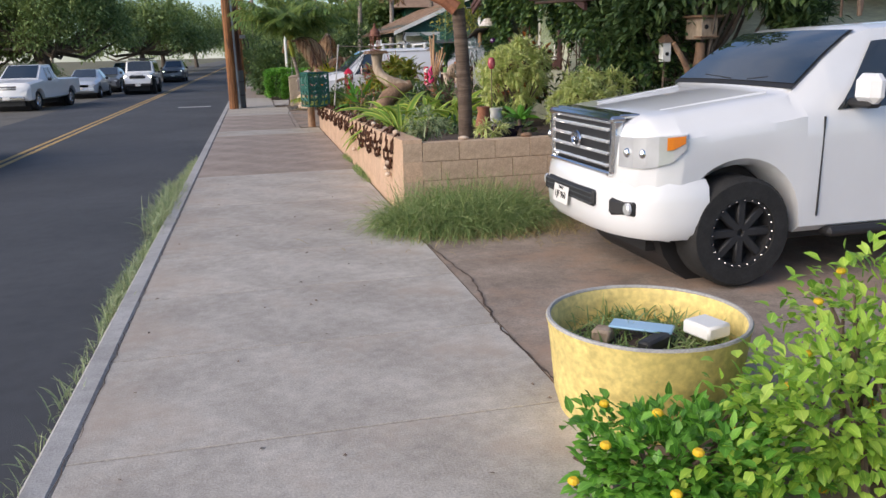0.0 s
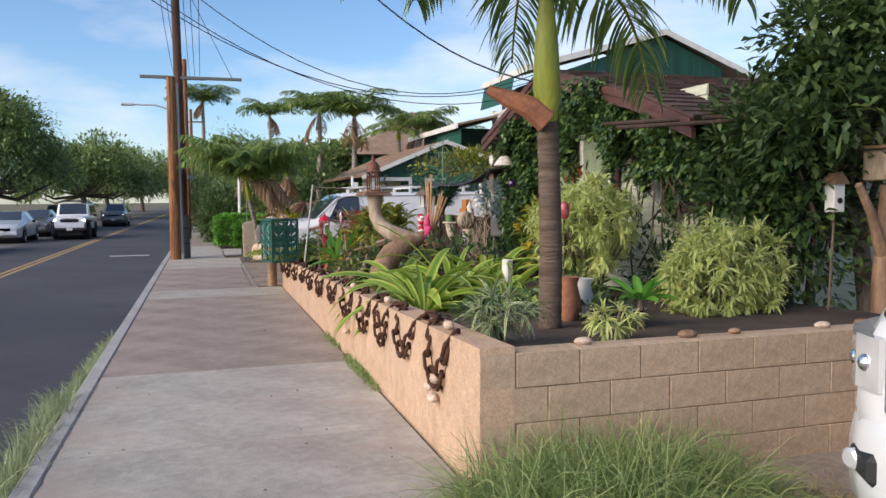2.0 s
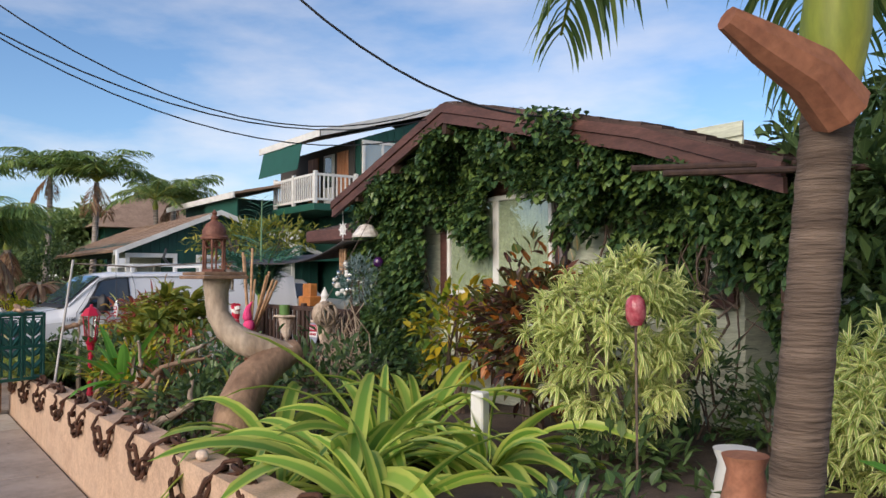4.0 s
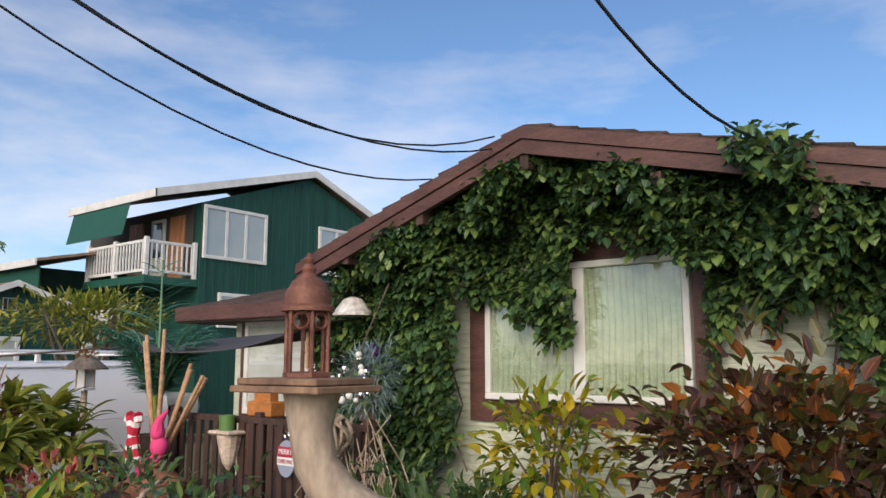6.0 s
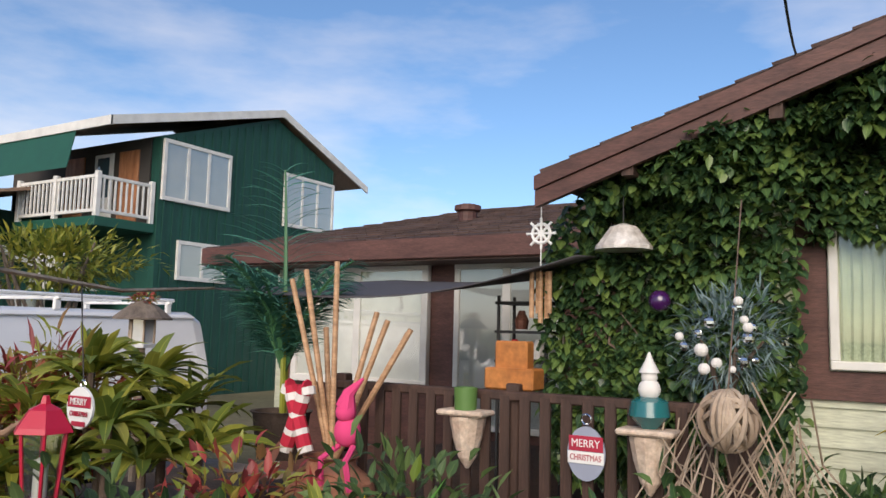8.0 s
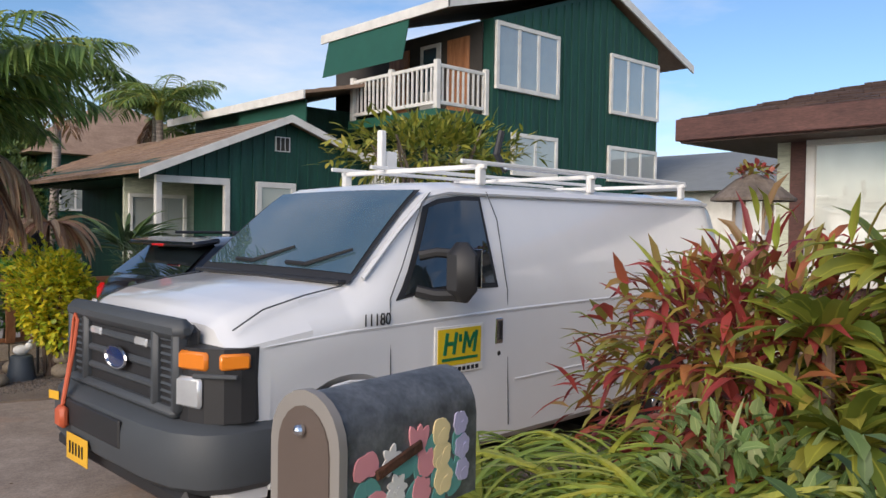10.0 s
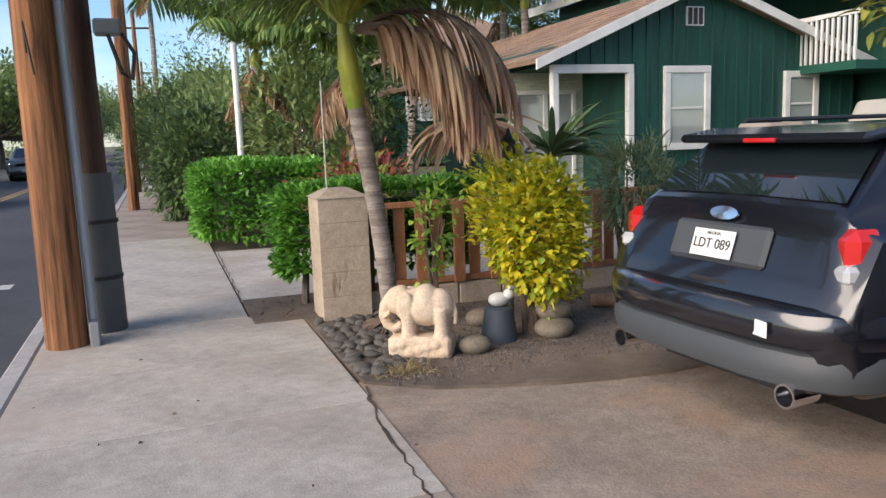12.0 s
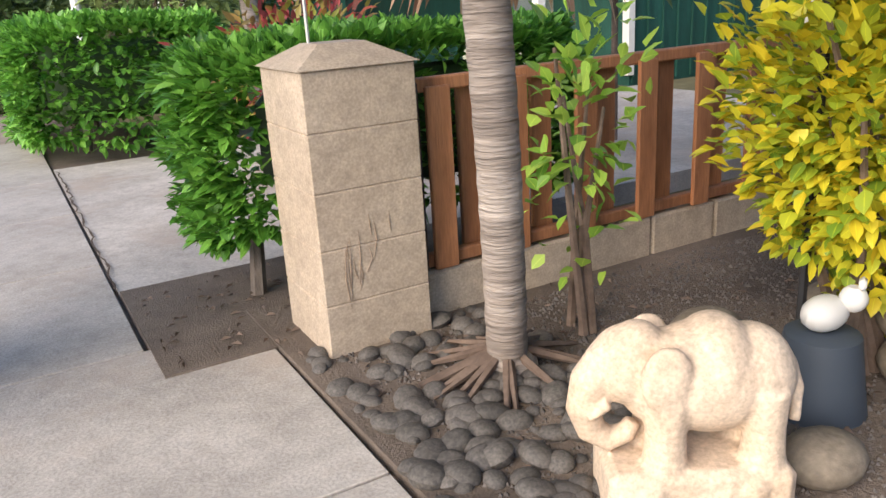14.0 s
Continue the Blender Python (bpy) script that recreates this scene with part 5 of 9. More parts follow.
for s in (-1, 1):
    xo.side_glass(1.35, 2.2, 0.06, 0.9, s, None, 1.8, 2.2)
    xo.side_glass(2.28, 3.05, 0.06, 0.9, s)
    xo.side_glass(3.1, 3.6, 0.12, 0.85, s, None, 3.1, 3.42)
    tl = part("tail_light", B().box((3.96, s * 0.695, 0.87), (0.17, 0.14, 0.27), 24 * -s, 0.045), RED_LENS, xo.ob)
    part("reverse_lens", B().box((4.03, s * 0.70, 0.82), (0.1, 0.1, 0.08), 20 * -s, 0.02), LENS, tl)
    part("exhaust", B().lathe([(0.05, 0), (0.055, 0.16), (0.045, 0.16), (0.04, 0.02)], (0, 0, 0), 16), CHROME, xo.ob).matrix_basis = pose(4.06, s * 0.56, 0.3, 0, 90, 0)
    part("roof_rail", B().tube([(1.9, s * 0.5, 1.46), (3.4, s * 0.5, 1.46)], 0.014, 6), BLACK_PLASTIC, xo.ob)
rear = [(4.27, 0), (4.265, 0.4), (4.22, 0.62), (4.13, 0.76), (3.98, 0.835), (3.7, 0.845), (3.62, 0.845)]
curved_bumper(xo, "rear_bumper", rear, 0.5, 0.68, 0.24, CAR_BLACK, "", True)
curved_bumper(xo, "bumper_valance", [(x - 0.012, y * 0.99) for x, y in rear], 0.32, 0.505, 0.24, GREY_PLASTIC, "dark grey plastic lower bumper", True)
xo.box("hatch_recess", (4.06, 0, 0.88), (0.04, 0.62, 0.2), GREY_PLASTIC, 0.03, Matrix.Rotation(radians(-20), 3, "Y"))
part("badge", B().lathe([(0.001, 0), (0.06, 0), (0.06, 0.012), (0.001, 0.014)], (0, 0, 0), 20), CHROME, xo.ob, "plain chrome oval badge").matrix_basis = pose(4.02, 0, 1.02, 0, 76, 0) @ Matrix.Diagonal((0.55, 1.5, 1, 1))
part("hatch_handle", B().box((4.12, 0, 0.7), (0.02, 0.26, 0.035), None, 0.008), BLACK_PLASTIC, xo.ob)
part("chrome_badge", B().box((4.0, 0.6, 0.78), (0.02, 0.13, 0.025), None, 0.006), CHROME, xo.ob)
part("wiper", B().box((3.86, 0.1, 1.14), (0.02, 0.42, 0.02), None, 0.008), BLACK_PLASTIC, xo.ob)
part("sticker", B().box((4.262, 0.46, 0.58), (0.006, 0.09, 0.07), -10, 0.002), WHITE_PLAIN, xo.ob)
number_plate(xo, pose(4.1, 0, 0.88, 0, 180 - 18, 0) @ pose(0, 0, 0, 180), PLATE_WHITE, "LDT 089", (("ALOHA", 0.048, 0.024),))


def sedan(name, label, m, paint, kind, lit=False, group="parked cars"):
    """Cars across the street: kind is sedan, pickup, jeep or suv."""
    if kind == "sedan":
        st = [(0.0, 0.35, 0.6, 0.66, 0.5, 0.6, 0.5), (0.2, 0.25, 0.72, 0.82, 0.74, 0.78, 0.68), (1.1, 0.24, 0.86, 0.96, 0.8, 0.8, 0.68), (1.9, 0.24, 0.9, 1.36, 0.8, 0.8, 0.54), (2.7, 0.24, 0.92, 1.36, 0.8, 0.8, 0.54), (3.5, 0.26, 0.92, 1.02, 0.79, 0.79, 0.62), (4.2, 0.34, 0.84, 0.92, 0.7, 0.72, 0.6)]
        g0, g1, roof = 1.12, 1.86, (1.95, 2.7)
    elif kind == "pickup":
        st = [(0.0, 0.5, 0.82, 0.9, 0.7, 0.76, 0.7), (0.12, 0.4, 0.98, 1.06, 0.86, 0.86, 0.78), (1.1, 0.4, 1.08, 1.16, 0.88, 0.88, 0.78), (1.75, 0.4, 1.1, 1.68, 0.88, 0.88, 0.66), (2.5, 0.4, 1.1, 1.7, 0.88, 0.88, 0.66), (2.62, 0.4, 1.1, 1.18, 0.88, 0.88, 0.8), (4.7, 0.46, 1.08, 1.14, 0.86, 0.86, 0.8)]
        g0, g1, roof = 1.14, 1.72, (1.75, 2.45)
    elif kind == "jeep":
        st = [(0.0, 0.5, 0.8, 0.86, 0.6, 0.64, 0.6), (0.1, 0.45, 1.0, 1.08, 0.64, 0.66, 0.6), (1.1, 0.45, 1.06, 1.12, 0.74, 0.76, 0.7), (1.35, 0.45, 1.08, 1.68, 0.76, 0.76, 0.66), (3.4, 0.45, 1.08, 1.7, 0.76, 0.76, 0.66), (3.7, 0.5, 1.05, 1.66, 0.74, 0.74, 0.64)]
        g0, g1, roof = 1.12, 1.34, (1.4, 3.4)
    else:
        st = [(0.0, 0.4, 0.75, 0.82, 0.6, 0.66, 0.6), (0.15, 0.32, 0.9, 1.0, 0.8, 0.82, 0.72), (1.1, 0.3, 1.0, 1.1, 0.84, 0.84, 0.7), (1.7, 0.3, 1.02, 1.58, 0.84, 0.84, 0.6), (3.7, 0.3, 1.04, 1.58, 0.84, 0.84, 0.6), (4.2, 0.36, 1.0, 1.1, 0.8, 0.8, 0.68)]
        g0, g1, roof = 1.12, 1.66, (1.75, 3.6)
    rad = {"sedan": 0.29, "pickup": 0.36, "jeep": 0.4}.get(kind, 0.34)
    L = st[-1][0]
    c = Car(name, label, st, [(0.8, rad, rad + 0.06), (L - 0.85, rad, rad + 0.06)], paint, m, group, 30)
    c.put_wheels(0.7, rad, 0.2, CHROME if kind != "jeep" else GREY_PLASTIC, 6, 0.6)
    c.top_glass(g0, g1, 0.86)
    for s in (-1, 1):
        c.side_glass(roof[0] - 0.12, (roof[0] + roof[1]) / 2 - 0.03, 0.1, 0.88, s, None, roof[0] + 0.05)
        c.side_glass((roof[0] + roof[1]) / 2 + 0.03, roof[1], 0.1, 0.88, s)
        c.box("headlight", (0.08, s * 0.58, st[1][2] - 0.1), (0.1, 0.18, 0.13), HEADLIGHT if lit else LENS, 0.03)
        c.box("mirror", (roof[0] - 0.1, s * 0.95, st[2][2] + 0.06), (0.1, 0.14, 0.12), BLACK_PLASTIC, 0.03)
    c.box("grille", (0.05, 0, st[1][2] - 0.12), (0.1, 0.8, 0.16), BLACK_PLASTIC if kind != "sedan" else CHROME, 0.02)
    c.box("bumper", (0.0, 0, 0.5 if kind != "sedan" else 0.42), (0.12, 1.3, 0.14), {"pickup": CHROME, "jeep": BLACK_PLASTIC}.get(kind, paint), 0.03)
    c.box("number_plate", (-0.065, 0, 0.5), (0.01, 0.26, 0.12), PLATE_WHITE, 0.003)
    if kind == "pickup":
        part("bed", B().span((2.75, -0.74, 1.0), (4.6, 0.74, 1.15)), BLACK_PLASTIC, c.ob)
    if kind == "jeep":
        for k in range(7):
            part("grille_slot", B().box((0.0, -0.27 + k * 0.09, 0.92), (0.05, 0.04, 0.2), None, 0.01), BLACK_PLASTIC, c.ob)
        part("roof_rack", B().box((2.3, 0, 1.8), (1.6, 1.1, 0.08), None, 0.02), BLACK_PLASTIC, c.ob)
        for s in (-1, 1):
            part("fender", B().box((0.7, s * 0.78, 0.86), (0.9, 0.24, 0.07), None, 0.03), BLACK_PLASTIC, c.ob)
    return c


DN = 90      # nose towards the walker
Z0 = -0.1
sedan("pickup_truck", "white pickup truck parked on the shoulder", pose(-9.0, 32.2, Z0, 0, 0, DN - 10), CAR_WHITE, "pickup")
sedan("sedan", "silver-blue sedan car parked on the shoulder", pose(-8.2, 41.0, Z0, 0, 0, DN), CAR_SILVER, "sedan")
sedan("sedan", "dark grey sedan car parked on the shoulder", pose(-8.2, 47.4, Z0, 0, 0, DN), CAR_GREY, "sedan")
sedan("parked_suv", "dark blue suv parked on the shoulder", pose(-8.2, 53.6, Z0, 0, 0, DN), CAR_BLUE, "suv")
sedan("jeep", "white off-road car with lit headlights on the road", pose(-5.9, 43.5, Z0, 0, 0, DN), CAR_WHITE, "jeep", True, "traffic")
sedan("oncoming_suv", "dark suv with lit headlights coming along the road", pose(-6.0, 63.0, Z0, 0, 0, DN), CAR_GREY, "suv", True, "traffic")
sedan("sedan", "dark grey sedan car on the road", pose(-6.0, 12.9, Z0, 0, 0, DN), CAR_GREY, "sedan")
sedan("pickup_truck", "beige pickup truck parked behind the wooden fence", pose(11.6, 28.9, 0, 0, 0, 180), CAR_BEIGE, "pickup")

# ---- plants ----
def leaves_part(parent, name, base, way, length, width, droop, mat, segs=3, fold=0.3, shape="leaf"):
    return tagged(part(name, blades(name, base, way, length, width, droop, segs, fold, shape), mat, parent), kind="stuff")


def stems_part(parent, c, r, n, z0, mat, rad=0.018, seed=1, spread=0.25):
    g = random.Random(seed)
    for k in range(n):
        a = g.uniform(0, 6.28)
        b = (c[0] + spread * r[0] * math.cos(a), c[1] + spread * r[1] * math.sin(a), z0)
        e = (c[0] + 0.75 * r[0] * g.uniform(-1, 1), c[1] + 0.75 * r[1] * g.uniform(-1, 1), c[2] + r[2] * g.uniform(-0.1, 0.6))
        mid = ((b[0] * 2 + e[0]) / 3 + g.uniform(-0.05, 0.05), (b[1] * 2 + e[1]) / 3, (b[2] + e[2]) / 2)
        part("stem", B().tube([b, mid, e], [rad, rad * 0.75, rad * 0.35], 6), mat, parent, "", True)


def bush(name, label, c, r, n, L, W, mat, seed, z0=0.0, stems=6, droop=0.6, lump=0.3, shell=0.5, flat=0.0, cat="shrub", stem_mat=None, spread=0.25, rad=0.018, group=""):
    ob = thing(name, label, cat, None, group)
    stems_part(ob, c, r, stems, z0, stem_mat or TWIG, rad, seed, spread)
    p, d, g = scatter(n, c, r, shell, lump, flat, seed)
    p[:, 2] = np.maximum(p[:, 2], z0 + 0.02)
    w = unit(d + g.normal(0, 0.55, (n, 3)) + np.array([0, 0, 0.25]))
    leaves_part(ob, "leaves", p, w, L * g.uniform(0.6, 1.25, n), W * g.uniform(0.7, 1.2, n), droop * g.uniform(0.4, 1.6, n), mat)
    return ob


def tufts(name, label, c, r, n_tuft, per, L, W, mat, seed, z0, canes=7, droop=1.3, cat="shrub"):
    """Bushes built of whorls of narrow arching leaves on canes."""
    ob = thing(name, label, cat)
    p, d, g = scatter(n_tuft, c, r, 0.62, 0.18, 0, seed)
    p[:, 2] = np.maximum(p[:, 2], z0 + 0.05)
    rr = random.Random(seed)
    for k in range(canes):
        q = p[rr.randrange(n_tuft)]
        x, y = c[0] + rr.uniform(-0.3, 0.3) * r[0], c[1] + rr.uniform(-0.3, 0.3) * r[1]
        part("cane", B().tube([(x, y, z0), ((x * 2 + q[0]) / 3, (y * 2 + q[1]) / 3, (z0 + q[2]) / 2), tuple(q)], [0.017, 0.015, 0.008], 6), TWIG, ob, "", True)
    base = np.repeat(p, per, 0)
    axis = unit(np.repeat(d, per, 0) + np.array([0, 0, 0.5]))
    w = unit(axis * 0.6 + unit(g.normal(size=base.shape)))
    n = len(base)
    leaves_part(ob, "leaves", base, w, L * g.uniform(0.6, 1.2, n), W, droop * g.uniform(0.5, 1.3, n), mat, 4, 0.35, "blade")
    return ob


def rosette(name, label, c, n, L, W, mat, seed, droop=1.2, up=0.7, cat="plant", segs=7, fold=0.35, stem=None):
    ob = thing(name, label, cat)
    g = np.random.default_rng(seed)
    a = g.uniform(0, 2 * np.pi, n)
    e = g.uniform(0.15, 1.0, n) * up
    w = np.stack([np.cos(a), np.sin(a), np.tan(e)], 1)
    base = np.array(c) + 0.03 * w * np.array([1, 1, 0])
    if stem:
        part("stem", B().tube([(c[0], c[1], c[2] - stem), c], [0.03, 0.022], 8), TWIG, ob, "", True)
    leaves_part(ob, "leaves", base, w, L * g.uniform(0.6, 1.1, n), W * g.uniform(0.8, 1.2, n), droop * g.uniform(0.6, 1.3, n), mat, segs, fold, "blade")
    return ob


def palm_mesh(frond_dirs, L, leaflet, per, top, seed, droop=1.1, hang=1.0, width=0.03):
    """Frond stalks and leaflets for a crown at top; returns the stalks (B), the leaflets' mesh."""
    g = np.random.default_rng(seed)
    stalk = B()
    base, way, ln = [], [], []
    for d, f in frond_dirs:
        d = np.array(d, float)
        d /= np.linalg.norm(d)
        pts, here, t = [], np.array(top, float), d.copy()
        k = 10
        for i in range(k + 1):
            pts.append(here.copy())
            here = here + t * L * f / k
            t = t + np.array([0, 0, -1.0]) * droop / k * (0.5 + i / k)
            t /= np.linalg.norm(t)
        stalk.tube([tuple(p) for p in pts], [0.022 * (1 - 0.8 * i / k) + 0.003 for i in range(k + 1)], 5)
        P = np.array(pts)
        side = np.cross(d, [0, 0, 1.0])
        side /= max(np.linalg.norm(side), 1e-6)
        for s in np.linspace(0.12, 0.99, per):
            i = min(int(s * k), k - 1)
            u = s * k - i
            q = P[i] * (1 - u) + P[i + 1] * u
            tg = P[i + 1] - P[i]
            tg /= np.linalg.norm(tg)
            for sg in (-1, 1):
                base.append(q)
                way.append(tg * 0.55 + sg * side * 0.8 + np.array([0, 0, 0.15 - 0.25 * hang]) + g.normal(0, 0.08, 3))
                ln.append(leaflet * f * (0.35 + 1.0 * math.sin(math.pi * min(0.95, 0.15 + 0.8 * s))))
    return stalk, blades("leaflets", np.array(base), np.array(way), np.array(ln) * g.uniform(0.8, 1.1, len(ln)), width, hang * g.uniform(0.5, 1.4, len(ln)), 4, 0.3, "blade")


def palm(name, label, foot, top, r0, r1, L, n, leaflet, per, seed, shaft=0.0, dry=0, mat=None, droop=1.1, up=0.35, width=0.03, cat="palm tree", hang=1.0, group="", bark=None):
    ob = thing(name, label, cat, None, group)
    f, t = Vector(foot), Vector(top)
    pts, rads = [], []
    rings = max(14, int((t - f).length * 22))
    for i in range(rings + 1):
        u = i / rings
        bend = math.sin(u * math.pi) * 0.04 * (t - f).length
        pts.append(f.lerp(t, u) + Vector((bend * 0.4, bend * 0.2, 0)))
        rads.append((r0 + (r1 - r0) * u + (0.03 if u < 0.04 else 0)) * (1 + (0.05 if i % 2 else 0)))
    part("trunk", B().tube(pts, rads, 12), bark or PALM_BARK, ob, "", True)
    crown = t
    if shaft:
        crown = t + (t - f).normalized() * shaft
        part("crownshaft", B().tube([t - (t - f).normalized() * 0.02, t.lerp(crown, 0.25), t.lerp(crown, 0.6), crown], [r1 * 1.0, r1 * 1.35, r1 * 1.1, r1 * 0.55], 12), SHAFT, ob, "smooth yellow-green crownshaft", True)
    g = random.Random(seed)
    dirs = []
    for k in range(n):
        a = 2 * math.pi * (k + g.uniform(-0.3, 0.3)) / n
        e = up + g.uniform(-0.25, 0.7)
        dirs.append(((math.cos(a), math.sin(a), e), g.uniform(0.8, 1.1)))
    st, lf = palm_mesh(dirs, L, leaflet, per, crown, seed, droop, hang, width)
    tagged(part("frond_stalk", st, SHAFT, ob), kind="stuff")
    tagged(part("foliage", lf, mat or L_PALM, ob), kind="stuff")
    if dry:
        dd = [((math.cos(a), math.sin(a), -0.9), g.uniform(0.6, 0.95)) for a in (g.uniform(0, 6.28) for _ in range(dry))]
        st, lf = palm_mesh(dd, L * 0.7, leaflet, per, t, seed + 1, 1.8, 1.6, width)
        tagged(part("dry_frond_stalk", st, TWIG, ob), kind="stuff")
        tagged(part("dry_foliage", lf, L_PALM_DRY, ob), kind="stuff")
    return ob


def tree(name, label, foot, h, crown_r, clumps, per, L, W, mat, seed, trunk_r=0.25, flat=0.45, group="", low=0.45):
    ob = thing(name, label, "tree", None, group)
    g = random.Random(seed)
    f = Vector(foot)
    fork = f + Vector((g.uniform(-0.3, 0.3), g.uniform(-0.3, 0.3), h * 0.3))
    part("trunk", B().tube([f, f.lerp(fork, 0.5) + Vector((0.05, 0.03, 0)), fork], [trunk_r * 1.3, trunk_r, trunk_r * 0.85], 10), BARK, ob, "", True)
    bases, ways, lens = [], [], []
    for k in range(clumps):
        a, q = g.uniform(0, 6.28), math.sqrt(g.uniform(0.02, 1))
        x, y = math.cos(a) * q * crown_r, math.sin(a) * q * crown_r
        z = h * (low + (1 - low) * math.sqrt(max(0, 1 - q * q)) * g.uniform(0.55, 1.0))
        c = Vector((f.x + x, f.y + y, f.z + z))
        if k % 3 == 0:
            m = fork.lerp(c, 0.5) + Vector((0, 0, -0.12 * h * q))
            part("limb", B().tube([fork, m, c], [trunk_r * 0.5, trunk_r * 0.3, trunk_r * 0.08], 6), BARK, ob, "", True)
        rr = crown_r * g.uniform(0.16, 0.34)
        p, d, gg = scatter(per, (c.x, c.y, c.z), (rr, rr, rr * flat), 0.3, 0.4, 0, seed * 100 + k)
        bases.append(p)
        ways.append(unit(d + gg.normal(0, 0.6, (per, 3))))
        lens.append(L * gg.uniform(0.6, 1.3, per))
    ln = np.concatenate(lens)
    leaves_part(ob, "crown", np.concatenate(bases), np.concatenate(ways), ln, W, 0.5, mat, 2)
    return ob


def hedge(name, label, lo, hi, n, L, W, mat, seed, cat="hedge"):
    ob = thing(name, label, cat)
    g = np.random.default_rng(seed)
    lo, hi = np.array(lo, float), np.array(hi, float)
    c, h = (lo + hi) / 2, (hi - lo) / 2
    p = g.uniform(-1, 1, (n, 3))
    ax = g.choice(3, n, p=[0.36, 0.24, 0.4])
    s = np.sign(g.uniform(-1, 1, n))
    p[np.arange(n), ax] = s * g.uniform(0.82, 1.0, n)
    p[:, 2] = np.where((ax == 2) & (p[:, 2] < 0), -p[:, 2], p[:, 2])
    d = p ** 5
    rnd = np.maximum(1, np.linalg.norm(p, axis=1) / 1.36)
    wob = 1 + 0.05 * np.sin(p[:, 0] * 7 + seed) * np.cos(p[:, 1] * 6) + 0.04 * np.sin(p[:, 2] * 9 + p[:, 0] * 4)
    q = c + p / rnd[:, None] * h * wob[:, None]
    w = unit(unit(d) + g.normal(0, 0.5, (n, 3)) + np.array([0, 0, 0.35]))
    leaves_part(ob, "leaves", q, w, L * g.uniform(0.6, 1.2, n), W * g.uniform(0.7, 1.2, n), 0.4, mat)
    # dark solid box added as the shade inside the hedge
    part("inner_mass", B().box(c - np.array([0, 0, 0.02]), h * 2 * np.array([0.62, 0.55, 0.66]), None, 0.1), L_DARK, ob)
    rr = random.Random(seed)
    for k in range(5):
        x, y = rr.uniform(lo[0] + 0.1, hi[0] - 0.1), rr.uniform(lo[1] + 0.1, hi[1] - 0.1)
        part("stem", B().tube([(x, y, 0.0), (x + 0.03, y, 0.35)], [0.035, 0.028], 6), BARK, ob)
    return ob


def grass(name, label, pts, L, mat, seed, droop=1.0, W=0.008, cat="grass", lean=0.75):
    g = np.random.default_rng(seed)
    n = len(pts)
    w = np.stack([g.normal(0, lean, n), g.normal(0, lean, n), np.ones(n)], 1)
    me = blades(name, pts, w, L * g.uniform(0.4, 1.2, n), W, droop * g.uniform(0.3, 1.6, n), 4, 0.2, "blade")
    return tagged(part(name, me, mat), label, cat, kind="stuff")


# right of the walk, towards the gravel bed
hedge("hedge", "clipped bright green hedge beside the sidewalk", (0.42, 32.0, 0.1), (2.3, 34.8, 1.12), 15000, 0.1, 0.06, L_HEDGE, 3)
hedge("hedge", "clipped green hedge behind the block pillar", (0.9, 27.75, 0.28), (2.7, 28.5, 1.03), 10000, 0.08, 0.05, L_HEDGE, 4)
bush("yellow_bush", "bushy yellow-green shrub on several bare stems", (2.45, 26.25, 0.78), (0.42, 0.36, 0.54), 5600, 0.06, 0.044, L_YELLOW, 5, 0.0, 10, 0.4, 0.3, 0.35, 0, "shrub", None, 0.22, 0.022)
bush("young_shrub", "thin young shrub with sparse yellow-green leaves", (1.95, 26.95, 0.75), (0.2, 0.2, 0.55), 170, 0.08, 0.05, L_LANTANA, 6, 0.0, 4, 0.4, 0.3, 0.2)
bush("olive_shrub", "grey-green narrow-leaved shrub by the fence", (3.62, 26.7, 1.0), (0.36, 0.34, 0.36), 1500, 0.13, 0.018, L_OLIVE, 7, 0.0, 5, 0.8)
palm("palm_tree", "leaning palm with ringed trunk and yellow-green crownshaft", (1.56, 26.85, 0.0), (1.27, 26.5, 1.66), 0.066, 0.058, 2.05, 34, 0.55, 50, 21, 0.55, 0, None, 1.45, 1.0, 0.036, hang=1.3)
dead = thing("dead_frond", "hanging dry brown palm frond", "palm frond")
st, lf = palm_mesh([((0.75, -0.1, 0.1), 1.0), ((0.7, -0.35, -0.1), 0.85), ((0.55, 0.1, 0.15), 0.9), ((0.6, -0.2, 0.3), 1.05), ((0.5, -0.4, 0.1), 0.95)], 1.3, 0.5, 40, (1.27, 26.4, 2.15), 5, 3.0, 2.2, 0.032)
part("stalk", st, TWIG, dead)
tagged(part("foliage", lf, L_PALM_DRY, dead), kind="stuff")
rosette("sago_palm", "spiky dark green cycad behind the fence", (4.3, 29.4, 1.15), 60, 1.05, 0.09, L_DARK, 9, 0.9, 1.0, "plant", 7, 0.3, 1.1)
rosette("dry_sago", "cycad with dry brown hanging leaves", (3.2, 29.2, 1.5), 70, 0.95, 0.1, L_PALM_DRY, 10, 2.2, 0.5, "plant", 7, 0.3, 1.4)
bush("red_ti_bush", "dark red and green leafy shrub behind the hedge", (2.3, 30.6, 0.75), (0.7, 0.5, 0.5), 900, 0.13, 0.05, L_RED, 31, 0.0, 6)
palm("palm_tree", "fan of green palm fronds over the hedge", (1.95, 37.2, 0), (1.95, 37.2, 2.9), 0.11, 0.1, 2.0, 20, 0.6, 30, 22, 0.3, 6, None, 1.5, 0.95, 0.05, group="palms beside the walk", hang=1.4)
